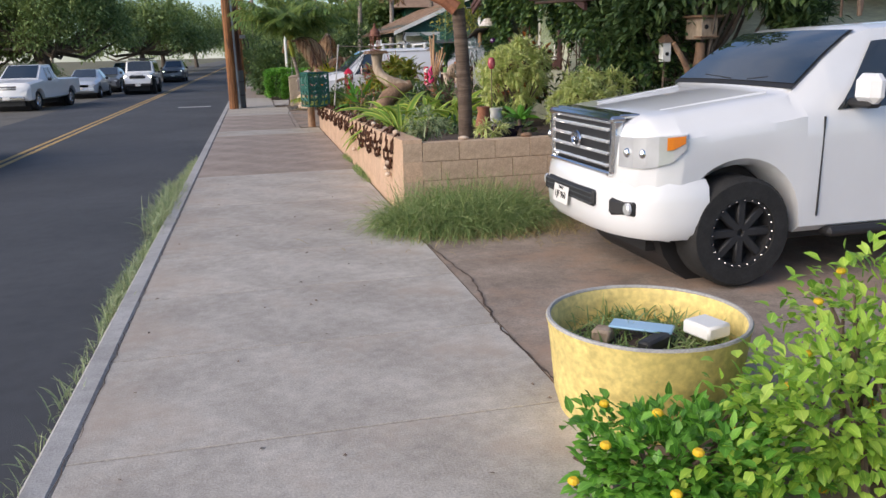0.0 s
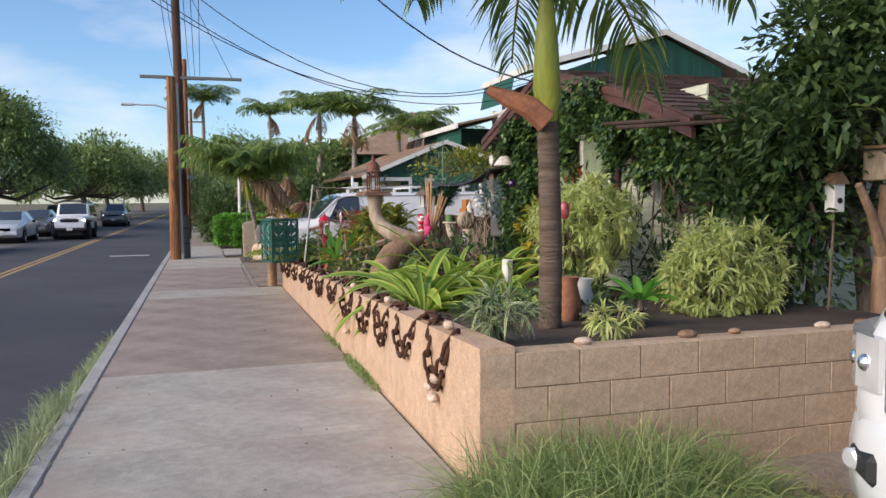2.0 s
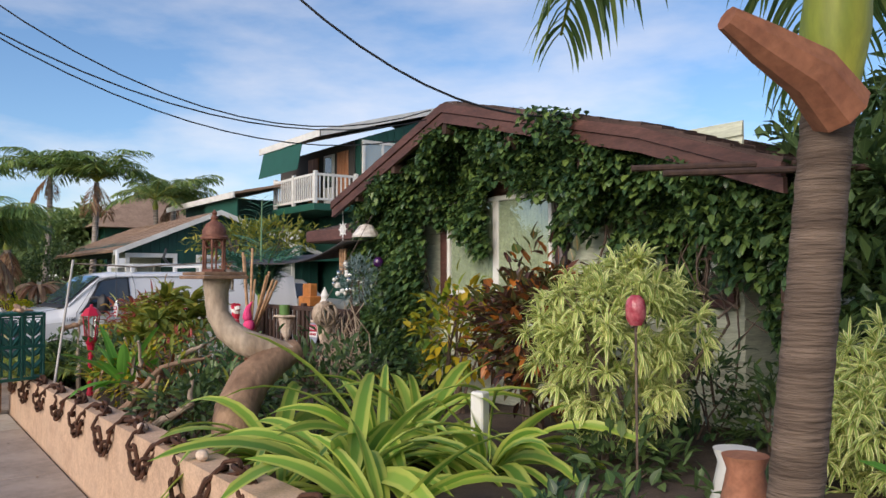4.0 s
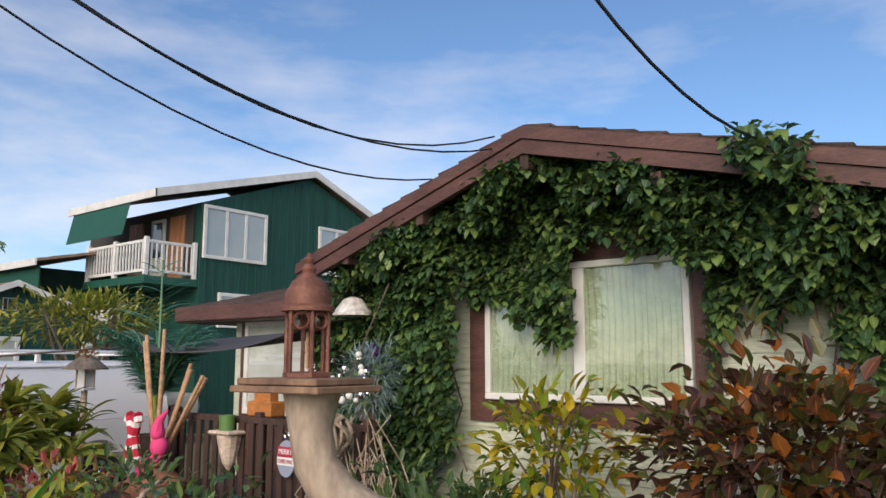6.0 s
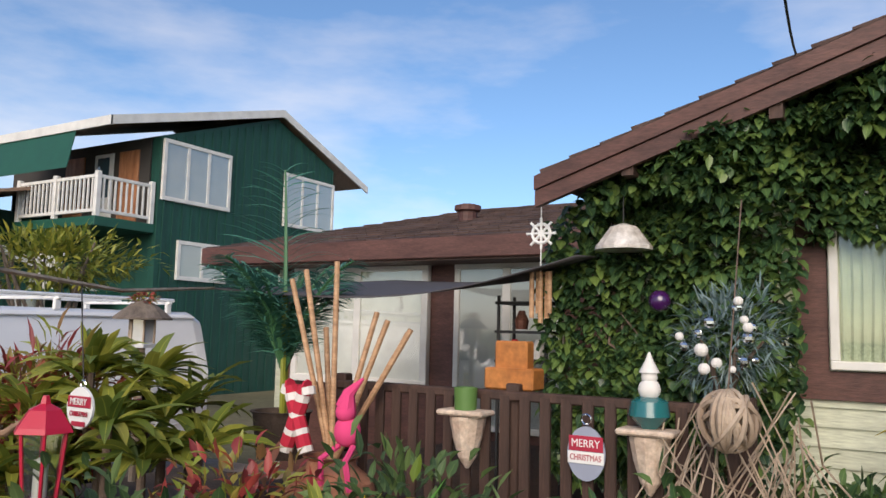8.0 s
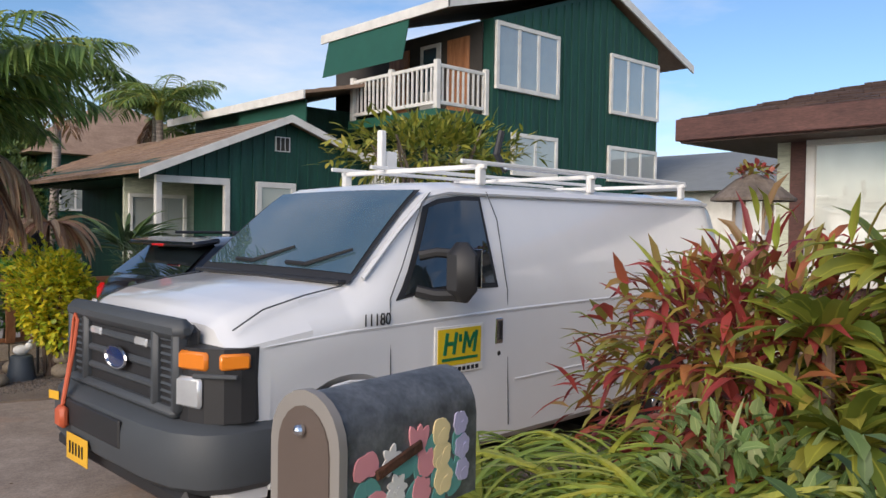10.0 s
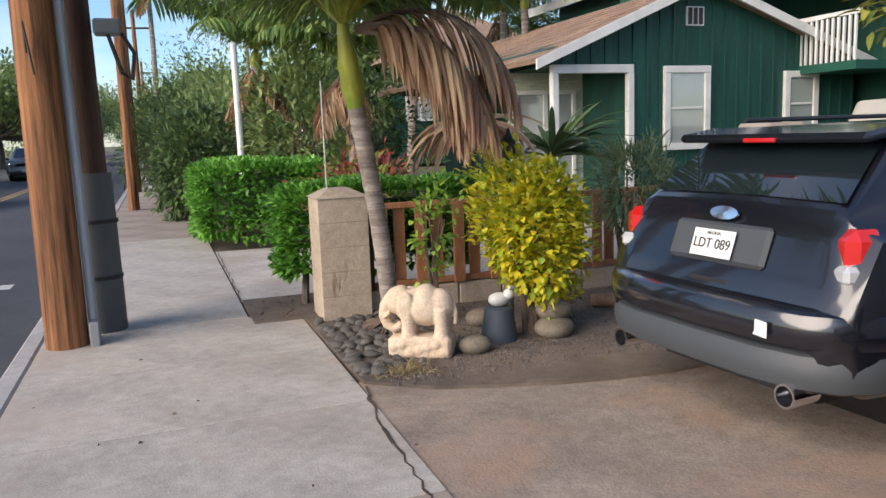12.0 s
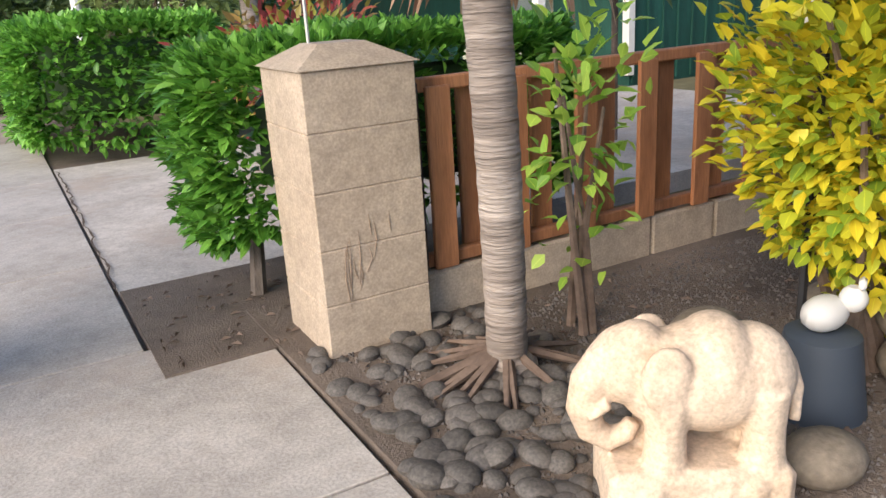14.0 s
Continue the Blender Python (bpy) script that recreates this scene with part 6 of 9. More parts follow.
palm("palm_tree", "fan of green palm fronds over the hedge", (3.3, 34.9, 0), (3.2, 35.0, 2.6), 0.11, 0.1, 1.8, 18, 0.55, 28, 23, 0.3, 5, None, 1.5, 0.95, 0.05, group="palms beside the walk", hang=1.4)
palm("palm_tree", "tall slender palm between the houses", (8.9, 39.5, 0), (8.7, 39.0, 4.4), 0.12, 0.09, 1.9, 14, 0.5, 26, 24, 0.4, 0, None, 1.4, 0.4, 0.045, group="tall palms")
for k, (x, y, h) in enumerate(((6.1, 48, 6.5), (7.5, 45, 6.0), (11.5, 47, 5.6), (5.2, 70, 8.6), (-0.1, 62, 8.6), (14.5, 50, 5.0), (-24, 82, 10.5), (-27, 78, 10.0), (-20, 88, 11.0))):
    palm("palm_tree", "tall slender coconut palm in the distance", (x, y, 0), (x + 0.3, y, h), 0.15, 0.11, 2.7, 22, 0.85, 24, 40 + k, 0, 2, None, 1.7, 0.95, 0.075, group="tall palms")
for k, (x, y, z, r) in enumerate(((0.6, 37.2, 0.9, 0.8), (2.6, 36.6, 1.5, 1.1), (0.9, 40, 1.2, 1.0), (1.9, 43, 1.5, 1.5), (0.2, 47, 1.4, 1.2), (2.4, 48, 2.2, 1.9), (0.8, 53, 1.9, 1.7), (0.4, 60, 2.2, 2.2), (2.5, 66, 3.2, 3.0), (3.0, 39.5, 1.6, 1.3), (5.2, 41, 1.6, 1.4), (0.5, 75, 3.0, 2.6))):
    bush("roadside_shrub", "dense green roadside shrub with brownish tips", (x, y, z), (r, r, z * 1.05), 2600, 0.2, 0.08, L_TREE if k % 2 else L_DARK, 60 + k, 0.0, 5, 0.6, 0.35, 0.55, 0, "shrub", None, 0.25, 0.04, "roadside shrubs")
bush("plumeria", "olive-yellow plumeria crown with bare grey branches", (7.9, 26.6, 2.7), (1.6, 0.9, 0.5), 1500, 0.22, 0.065, L_PLUMERIA, 71, 0.0, 12, 0.4, 0.35, 0.3, 0, "tree", BARK, 0.15, 0.05)

# across the street and far off
tree("monkeypod_tree", "broad spreading street tree with dark green crown", (-13.5, 58, -0.1), 8.6, 5.2, 130, 330, 0.3, 0.14, L_TREE, 1, 0.4, 0.75, "street trees", 0.3)
tree("monkeypod_tree", "broad spreading street tree with dark green crown", (-19.5, 62, -0.1), 8.0, 4.6, 110, 300, 0.3, 0.14, L_TREE, 2, 0.35, 0.75, "street trees", 0.28)
tree("monkeypod_tree", "broad spreading street tree with dark green crown", (-18, 46, -0.1), 5.0, 3.4, 100, 300, 0.28, 0.13, L_TREE, 3, 0.3, 0.8, "street trees", 0.2)
tree("monkeypod_tree", "broad spreading street tree with dark green crown", (-25, 50, -0.1), 5.6, 4.4, 100, 300, 0.28, 0.13, L_TREE, 4, 0.3, 0.8, "street trees", 0.2)
for k, (x, y, h, r) in enumerate(((-11.5, 90, 8, 6), (-12, 115, 9, 7), (6, 100, 9, 7), (4, 130, 9, 7), (-10, 150, 10, 9), (8, 165, 10, 9), (-2, 230, 11, 12), (-26, 75, 8, 6), (24, 62, 6, 5), (28, 80, 7, 6), (9.6, 62, 6.2, 4), (16, 84, 8, 6))):
    tree("far_tree", "dark green tree further along the road", (x, y, -0.1), h, r, 60, 170, 0.5, 0.26, L_TREE, 10 + k, 0.3, 0.8, "far trees", 0.25)
for k in range(9):
    bush("verge_shrub", "low green shrub on the far verge", (-15.5 - (k % 3), 30 + k * 5.5, 0.7), (1.6, 2.2, 1.0), 1300, 0.2, 0.09, L_TREE, 90 + k, -0.1, 4, 0.5, 0.35, 0.55, 0, "shrub", None, 0.25, 0.04, "verge shrubs")

# palm in the garden corner, with a broken old sheath
palm("palm_tree", "garden palm with dark ringed trunk and green crownshaft", (2.5, 9.42, 0.42), (2.36, 9.15, 2.22), 0.09, 0.074, 1.9, 9, 0.46, 46, 27, 0.9, 0, None, 2.7, 0.7, 0.036, hang=1.9, bark=PALM_DARK)
sh = thing("palm_sheath", "broken red-brown old palm sheath on the trunk", "palm sheath")
part("sheath", B().tube([(2.33, 9.1, 2.2), (2.2, 9.12, 2.3), (2.05, 9.16, 2.36), (1.93, 9.2, 2.42)], [0.09, 0.08, 0.06, 0.035], 9), rough_surface("rust_brown_bark", (0.2, 0.07, 0.04), (0.36, 0.15, 0.08), 0.8, 5, 30, 0.5), sh, "", True)
# strap-leaved clump, striped shrubs, crotons
for k, (x, y, n, L) in enumerate(((2.1, 11.6, 36, 1.05), (2.6, 12.1, 44, 1.2), (2.1, 12.5, 34, 1.0), (2.95, 11.5, 34, 1.0), (3.1, 12.4, 34, 1.1), (1.95, 11.0, 24, 0.75))):
    rosette("strap_plant", "clump of long arching yellow-green strap leaves", (x, y, 0.55), n, L, 0.1, L_AGAVE, 200 + k, 1.7, 1.15, "plant", 8, 0.3)
tufts("striped_dracaena", "round bush of green leaves with yellow edges", (3.72, 11.2, 1.35), (0.52, 0.48, 0.5), 300, 18, 0.135, 0.021, L_STRIPED, 301, 0.42)
tufts("striped_dracaena", "round bush of green leaves with yellow edges", (4.3, 9.75, 0.98), (0.56, 0.42, 0.46), 300, 18, 0.135, 0.021, L_STRIPED, 302, 0.42)
tufts("spider_plant", "low tuft of pale green white-edged leaves on the wall", (1.86, 8.75, 0.92), (0.2, 0.2, 0.12), 18, 16, 0.17, 0.02, L_PALESTRIPE, 303, 0.5, 2)
tufts("spider_plant", "low tuft of pale green white-edged leaves on the wall", (2.58, 8.6, 0.84), (0.18, 0.13, 0.08), 12, 16, 0.13, 0.018, L_STRIPED, 304, 0.5, 2)
bush("croton", "dark purple-brown croton bush with some orange leaves", (4.3, 12.45, 1.3), (0.42, 0.75, 0.52), 1500, 0.135, 0.08, L_CROTON, 311, 0.42, 10, 0.7, 0.28, 0.35)
bush("croton", "sparse yellow and green croton bush", (4.55, 13.95, 1.2), (0.35, 0.55, 0.5), 430, 0.15, 0.06, L_CROTON_Y, 312, 0.42, 9, 0.9, 0.3, 0.25)
bush("croton", "red and lime croton bush before the van", (3.2, 19.35, 1.02), (0.55, 0.62, 0.48), 1700, 0.2, 0.04, L_RED, 313, 0.42, 8, 1.2, 0.3, 0.3)
for k, (x, y, z) in enumerate(((3.2, 18.6, 1.2), (3.35, 18.25, 1.15), (3.0, 18.95, 1.15), (3.5, 18.6, 1.35), (3.1, 18.1, 0.95), (3.3, 19.0, 1.0), (2.9, 18.5, 0.95), (2.95, 18.2, 1.15), (3.25, 18.8, 1.4), (3.6, 18.3, 1.2), (2.8, 18.8, 0.85), (3.4, 18.0, 1.0))):
    rosette("dracaena", "cane plant with broad glossy olive-green leaves", (x, y, z), 34, 0.42, 0.085, L_PLUMERIA, 330 + k, 1.3, 1.1, "plant", 5, 0.3, 0.5)
rosette("banana_like_plant", "upright broad-leaved bright green garden plant", (2.0, 15.9, 0.7), 16, 0.6, 0.12, L_HEDGE, 341, 0.7, 1.3, "plant", 6, 0.3, 0.2)
for k, (x, y, z, L) in enumerate(((1.95, 14.6, 0.72, 0.3), (2.3, 15.3, 0.8, 0.32), (2.5, 14.3, 0.75, 0.28), (1.9, 16.6, 0.7, 0.3), (2.6, 16.4, 0.85, 0.3), (2.2, 17.0, 0.7, 0.3), (3.1, 14.6, 0.75, 0.3), (3.4, 13.2, 0.75, 0.3))):
    rosette("bromeliad", "small bromeliad with yellowing stiff leaves", (x, y, z), 16, L, 0.05, L_CROTON_Y if k % 2 else L_PLUMERIA, 350 + k, 0.6, 1.2, "plant", 5, 0.3, z - 0.4)
for k, (x, y, L) in enumerate(((1.55, 18.55, 0.8), (1.95, 18.75, 0.9), (2.5, 18.9, 0.9), (1.5, 19.05, 0.7), (2.3, 18.2, 0.75), (2.1, 19.4, 0.8), (1.75, 19.45, 0.85), (2.35, 19.25, 0.95), (1.8, 18.95, 0.8), (1.6, 18.2, 0.7), (2.0, 18.35, 0.75))):
    g = random.Random(400 + k)
    ob = thing("young_palm", "young feathery palm with yellow-green fronds", "plant")
    st, lf = palm_mesh([((math.cos(a), math.sin(a), 1.0), g.uniform(0.7, 1.1)) for a in (g.uniform(0, 6.28) for _ in range(10))], L, 0.26, 22, (x, y, 0.45), 400 + k, 1.5, 0.7, 0.022)
    part("stalk", st, SHAFT, ob)
    tagged(part("foliage", lf, L_ARECA, ob), kind="stuff")
GREEN_STALK = plain("green_stalk", (0.06, 0.17, 0.07), 0.5)
fern = thing("blue_green_palm", "feathery blue-green palm in a pot by the deck", "plant")
g = random.Random(77)
st, lf = palm_mesh([((math.cos(a) * 0.6, math.sin(a) * 0.6, 1.4), g.uniform(0.6, 1.05)) for a in (g.uniform(0, 6.28) for _ in range(18))] + [((0.05, 0.1, 2), 1.45)], 1.0, 0.27, 32, (4.4, 18.3, 1.4), 77, 1.35, 0.8, 0.018)
part("stalk", st, GREEN_STALK, fern)
tagged(part("foliage", lf, L_FERN, fern), kind="stuff")
part("pot", B().lathe([(0.16, 0), (0.2, 0.3), (0.22, 0.32), (0.19, 0.32), (0.17, 0.28)], (4.4, 18.3, 0.8), 18), DIRT, fern, "", True)
part("cane", B().tube([(4.35, 18.25, 0.8), (4.38, 18.3, 1.95)], 0.02, 6), SHAFT, fern)
part("cane", B().tube([(4.45, 18.32, 0.8), (4.42, 18.3, 1.7)], 0.018, 6), SHAFT, fern)

# low filling plants of the bed
for k, (x, y, r, h, mt) in enumerate(((2.0, 13.9, 0.35, 0.3, L_DARK), (2.9, 13.6, 0.5, 0.35, L_DARK), (2.6, 14.4, 0.45, 0.3, L_VINE), (3.4, 14.0, 0.5, 0.4, L_DARK), (2.2, 15.0, 0.4, 0.3, L_CROTON), (2.9, 15.4, 0.5, 0.35, L_VINE), (2.2, 16.1, 0.4, 0.35, L_CROTON_Y), (3.1, 16.4, 0.5, 0.4, L_DARK),
                                      (2.2, 17.1, 0.4, 0.35, L_DARK), (3.0, 17.3, 0.45, 0.35, L_RED), (2.4, 10.3, 0.4, 0.22, L_VINE), (3.4, 10.9, 0.4, 0.25, L_DARK), (3.2, 9.9, 0.35, 0.2, L_DARK), (4.6, 10.6, 0.4, 0.4, L_DARK), (4.7, 11.3, 0.4, 0.5, L_VINE), (4.75, 14.7, 0.3, 0.3, L_VINE), (4.3, 15.0, 0.3, 0.35, L_VINE), (2.5, 19.0, 0.35, 0.25, L_GRASS), (1.85, 18.3, 0.25, 0.3, L_DARK))):
    bush("low_plant", "low leafy plant filling the garden bed", (x, y, 0.42 + h), (r, r, h), 420, 0.11, 0.045, mt, 800 + k, 0.42, 4, 0.7, 0.35, 0.3, 0, "plant", None, 0.3, 0.01, "low garden plants")

# vines over the cottage wall
vine = thing("vine", "dark green climbing vine covering the cottage wall and eave", "vine")
g = np.random.default_rng(5)
n = 40000
vy, vz = g.uniform(10.6, 16.55, n), g.uniform(0.5, 3.35, n)
roof = np.where(vy > 14.15, 3.40 - (vy - 14.15) * 0.335, np.where(vy > 11.7, 3.40 - (14.15 - vy) * 0.255, 2.78 - (11.7 - vy) * 0.36))
rag = 0.13 * np.sin(vy * 5.1) + 0.08 * np.sin(vy * 13.7 + 1) + 0.05 * np.sin(vy * 31)
low = np.where(vy > 15.05, 0.75 + 0.5 * rag + 1.4 * np.clip(15.35 - vy, 0, 1), np.where(vy > 14.05, 2.28 + rag, np.where(vy > 13.1, 2.60 + rag * 0.6, np.where(vy > 11.9, 2.0 + rag * 1.6, 1.6 + rag * 2))))
low = np.where((vy > 14.05) & (vy < 14.35), 1.95 + rag * 0.5, low)
keep = (vz < roof - 0.16 + 0.09 * np.sin(vy * 9)) & (vz > low)
keep &= g.uniform(0, 1, n) < np.where(vy > 15.0, 0.98, 0.92)
vy, vz = vy[keep], vz[keep]
n = len(vy)
lump = 0.14 * np.sin(vy * 4.3 + 2 * np.sin(vz * 3)) * np.cos(vz * 3.7) + 0.16
vx = 5.18 - np.clip(lump, 0.02, 1) * g.uniform(0.4, 1.35, n) - np.where(vy > 15, 0.1, 0)
w = np.stack([-np.ones(n) * 0.8, g.normal(0, 0.6, n), g.normal(-0.35, 0.5, n)], 1)
leaves_part(vine, "leaves", np.stack([vx, vy, vz], 1), w, 0.088 * g.uniform(0.6, 1.3, n), 0.066 * g.uniform(0.7, 1.2, n), 0.9, L_VINE)
n = 16000
ey = 10.6 + 5.6 * g.uniform(0, 1, n) ** 1.15
er = np.where(ey > 14.15, 3.40 - (ey - 14.15) * 0.335, np.where(ey > 11.7, 3.40 - (14.15 - ey) * 0.255, 2.78 - (11.7 - ey) * 0.36))
drop = np.where(ey < 14.0, 0.42 + 0.2 * np.sin(ey * 3.1) + 0.12 * np.sin(ey * 9.7), 0.22 + 0.1 * np.sin(ey * 7)) * g.uniform(0, 1, n) ** 1.3
ez = er - 0.13 - np.clip(drop, 0, 1)
ex = 4.62 + 0.5 * g.uniform(0, 1, n) + 0.1 * np.sin(ey * 6)
top = (np.abs(ey - 12.5) < 0.2) & (g.uniform(0, 1, n) < 0.22)
ez = np.where(top, er + g.uniform(-0.2, 0.12, n) * np.cos((ey - 12.45) * 5), ez)
ex = np.where(top, 4.5 + 0.12 * g.normal(size=n), ex)
w = np.stack([-np.ones(n) * 0.6, g.normal(0, 0.7, n), g.normal(-0.3, 0.6, n)], 1)
leaves_part(vine, "eave_leaves", np.stack([ex, ey, ez], 1), w, 0.085 * g.uniform(0.6, 1.3, n), 0.062 * g.uniform(0.7, 1.2, n), 0.9, L_VINE)
st = B()
rr = random.Random(8)
for k in range(70):
    y0 = rr.choice((rr.uniform(10.8, 12.7), rr.uniform(15.1, 16.3)))
    z0, z1 = rr.uniform(2.0, 2.45), rr.uniform(0.6, 2.2) if y0 > 15.1 or y0 < 12.6 else rr.uniform(2.0, 2.4)
    pts = [(5.1 - rr.uniform(0, 0.12), y0 + rr.uniform(-0.05, 0.05) * i, z0 + (z1 - z0) * i / 5 + rr.uniform(-0.05, 0.05)) for i in range(6)]
    st.tube(pts, 0.006 + rr.uniform(0, 0.006), 4)
tagged(part("runner_tangle", st, TWIG, vine), kind="stuff")
tree("papaya_like_tree", "leafy broad-leaved garden tree beside the cottage", (6.1, 9.9, 0.0), 4.2, 1.35, 70, 260, 0.14, 0.07, L_DARK, 51, 0.09, 0.8, "", 0.3)
bush("leafy_shrub", "tall leafy shrub with bright green leaves by the cottage corner", (5.3, 10.1, 1.75), (0.6, 0.6, 1.15), 3600, 0.11, 0.06, L_VINE, 321, 0.3, 8, 0.8, 0.35, 0.3)
bush("olive_branch_tree", "hanging leafy branch over the driveway", (6.6, 7.9, 2.9), (0.6, 0.5, 0.4), 420, 0.15, 0.05, L_OLIVE, 322, 2.0, 4, 1.2)

# grass
g = np.random.default_rng(21)
n = 24000
q = g.normal(0, 1, (n, 2))
ok = np.linalg.norm(q, axis=1) < 1.9
q = q[ok]
px, py = 1.98 + q[:, 0] * 0.46, 7.55 + q[:, 1] * 0.3
grass("grass_clump", "long unmown green grass at the foot of the wall", np.stack([px, np.minimum(py, 8.03), np.zeros(len(px))], 1), 0.54, L_GRASS, 31, 2.4, 0.006, "grass", 0.9)
n = 3500
q = g.normal(0, 1, (n, 2))
grass("dry_grass", "trampled dry straw-coloured grass", np.stack([2.5 + q[:, 0] * 0.55, np.minimum(7.25 + q[:, 1] * 0.25, 8.03), np.zeros(n)], 1), 0.16, L_GRASS_DRY, 32, 2.2, 0.006)
n = 9000
yy = g.uniform(-3, 15, n)
dens = np.clip(0.45 + 0.6 * np.sin(yy * 1.1 + 0.6) + 0.3 * np.sin(yy * 3.3), 0.1, 1.2)
keep = g.uniform(0, 1.2, n) < dens
yy = yy[keep]
big = np.clip(np.sin(yy * 1.1 + 0.6), 0, 1)
grass("kerb_grass", "strip of pale green grass growing along the kerb", np.stack([-1.135 + g.normal(0, 0.03, len(yy)) - 0.03 * big, yy, -0.1 * np.ones(len(yy))], 1), 0.14, L_PALESTRIPE, 33, 1.2, 0.009, "grass", 0.35)
yy = g.uniform(8.5, 11.2, 1200)
grass("kerb_grass", "taller dry-tipped grass tuft along the kerb", np.stack([-1.17 + g.normal(0, 0.06, len(yy)), yy, -0.1 * np.ones(len(yy))], 1), 0.26, L_PALESTRIPE, 34, 1.2, 0.009, "grass", 0.4)
yy = g.uniform(9.5, 14.5, 700)
grass("wall_foot_weeds", "small green weeds at the foot of the wall", np.stack([1.42 + g.normal(0, 0.025, 700), np.where(np.sin(yy * 3) > 0.2, yy, 11.5 + 0.3 * g.normal(size=700)), np.zeros(700)], 1), 0.1, L_GRASS, 35, 1.5, 0.012)
grass("straw_tuft", "dry straw tuft beside the elephant statue", np.stack([1.32 + g.normal(0, 0.07, 220), 25.72 + g.normal(0, 0.06, 220), np.zeros(220)], 1), 0.14, L_GRASS_DRY, 36, 2.6, 0.005)

# lantana before the yellow tub
PETAL = plain("yellow_petals", (0.8, 0.5, 0.02), 0.6)
for k, (x, y, z, rx, ry, rz, n) in enumerate(((2.15, 2.3, 0.34, 0.72, 0.35, 0.36, 1500), (1.42, 2.42, 0.17, 0.46, 0.34, 0.24, 1500), (2.6, 2.72, 0.5, 0.42, 0.3, 0.4, 600))):
    lt = bush("lantana", "yellow-flowered leafy green lantana shrub by the driveway", (x, y, z), (rx, ry, rz), n, 0.07, 0.042, L_LANTANA if k != 1 else L_HEDGE, 500 + k, 0.0, 9, 0.7, 0.35, 0.3)
    p, d, gg = scatter(14, (x, y, z), (rx, ry, rz), 0.85, 0.3, 0, 600 + k)
    for q in p:
        part("flower", B().ball(tuple(q), 0.022, 5, (1, 1, 0.7)), PETAL, lt)

# ---- poles and wires ----
def utility_pole(name, label, x, y, h, r, mat, lean=(0, 0)):
    ob = thing(name, label, "utility pole")
    part("pole", B().tube([(x, y, -0.1), (x + lean[0] * 0.5, y + lean[1] * 0.5, h / 2), (x + lean[0], y + lean[1], h)], [r, r * 0.92, r * 0.78], 18), mat, ob, "", True)
    return ob


p1 = utility_pole("utility_pole", "orange-brown creosoted wooden stub pole by the sidewalk", -0.76, 27.5, 5.15, 0.15, POLE_WOOD)
part("conduit", B().tube([(-0.57, 27.5, 0), (-0.6, 27.5, 5.0)], 0.035, 10), plain("grey_conduit", (0.3, 0.33, 0.36), 0.5), p1, "grey steel conduit")
part("guard", B().box((-0.56, 27.42, 0.08), (0.07, 0.1, 0.2), None, 0.01), plain("galvanised", (0.3, 0.32, 0.33), 0.5, 0.5), p1)
part("bracket", B().tube([(-0.8, 27.34, 2.1), (-0.8, 27.3, 2.3), (-0.76, 27.3, 1.95)], 0.008, 5), BLACK_PLASTIC, p1)
p2 = utility_pole("utility_pole", "tall dark wooden utility pole with grey metal boot", -0.52, 27.92, 10.5, 0.135, POLE_DARK, (-0.1, 0))
part("boot", B().tube([(-0.52, 27.92, 0), (-0.52, 27.92, 1.25)], [0.165, 0.15], 18), plain("grey_boot", (0.09, 0.10, 0.105), 0.6), p2, "dark grey metal boot", True)
for z in (0.42, 0.86):
    part("band", B().tube([(-0.52, 27.92, z), (-0.52, 27.92, z + 0.03)], 0.168, 18), BLACK_PLASTIC, p2)
for z, hw in ((5.2, 1.4), (7.6, 1.2), (9.3, 1.2)):
    part("crossarm", B().box((-0.2 if z < 6 else -0.55, 27.85, z), (hw * 2, 0.07, 0.09), None, 0.01), plain("grey_crossarm_%d" % z, (0.16, 0.17, 0.16), 0.7), p2)
part("meter_box", B().box((-0.3, 27.9, 2.35), (0.2, 0.16, 0.12), None, 0.015), plain("grey_box", (0.2, 0.22, 0.24), 0.5), p2)
part("cable_loop", B().tube([(-0.3, 27.85, 2.3), (-0.22, 27.8, 2.0), (-0.15, 27.8, 1.95), (-0.12, 27.82, 2.15), (-0.2, 27.86, 2.3)], 0.016, 6), BLACK_PLASTIC, p2)
for k, (x, y) in enumerate(((-0.7, 47), (-0.7, 70), (-0.75, 100), (-0.75, 140))):
    q = utility_pole("utility_pole", "wooden utility pole further along the road", x, y, 9.0, 0.14, POLE_WOOD)
    part("crossarm", B().box((x, y, 8.0), (2.0, 0.1, 0.1)), DARK_WOOD, q)
lamp = thing("street_lamp", "cobra-head street lamp on a long arm", "street lamp")
part("arm", B().tube([(-0.6, 40, 5.4), (-1.8, 40, 5.8), (-2.7, 40, 5.8)], 0.035, 8), LENS, lamp, "", True)
part("head", B().box((-2.95, 40, 5.8), (0.55, 0.2, 0.11), None, 0.04), LENS, lamp)
part("post", B().tube([(-0.6, 40, 0), (-0.6, 40, 6.5)], [0.12, 0.1], 12), POLE_WOOD, lamp)


def wire(name, a, b, sag, r=0.012, label="thin black overhead cable"):
    a, b = Vector(a), Vector(b)
    pts = [a.lerp(b, i / 24) - Vector((0, 0, 4 * sag * (i / 24) * (1 - i / 24))) for i in range(25)]
    return tagged(part(name, B().tube(pts, r, 6), BLACK_PLASTIC), label, "cable", "overhead cables")


wire("overhead_cable", (4.36, 12.52, 3.01), (-1.88, 13.4, 9.9), 1.82, 0.009)
wire("overhead_cable", (4.6, 14.4, 3.34), (-3.4, 14.0, 6.6), 1.47, 0.006)
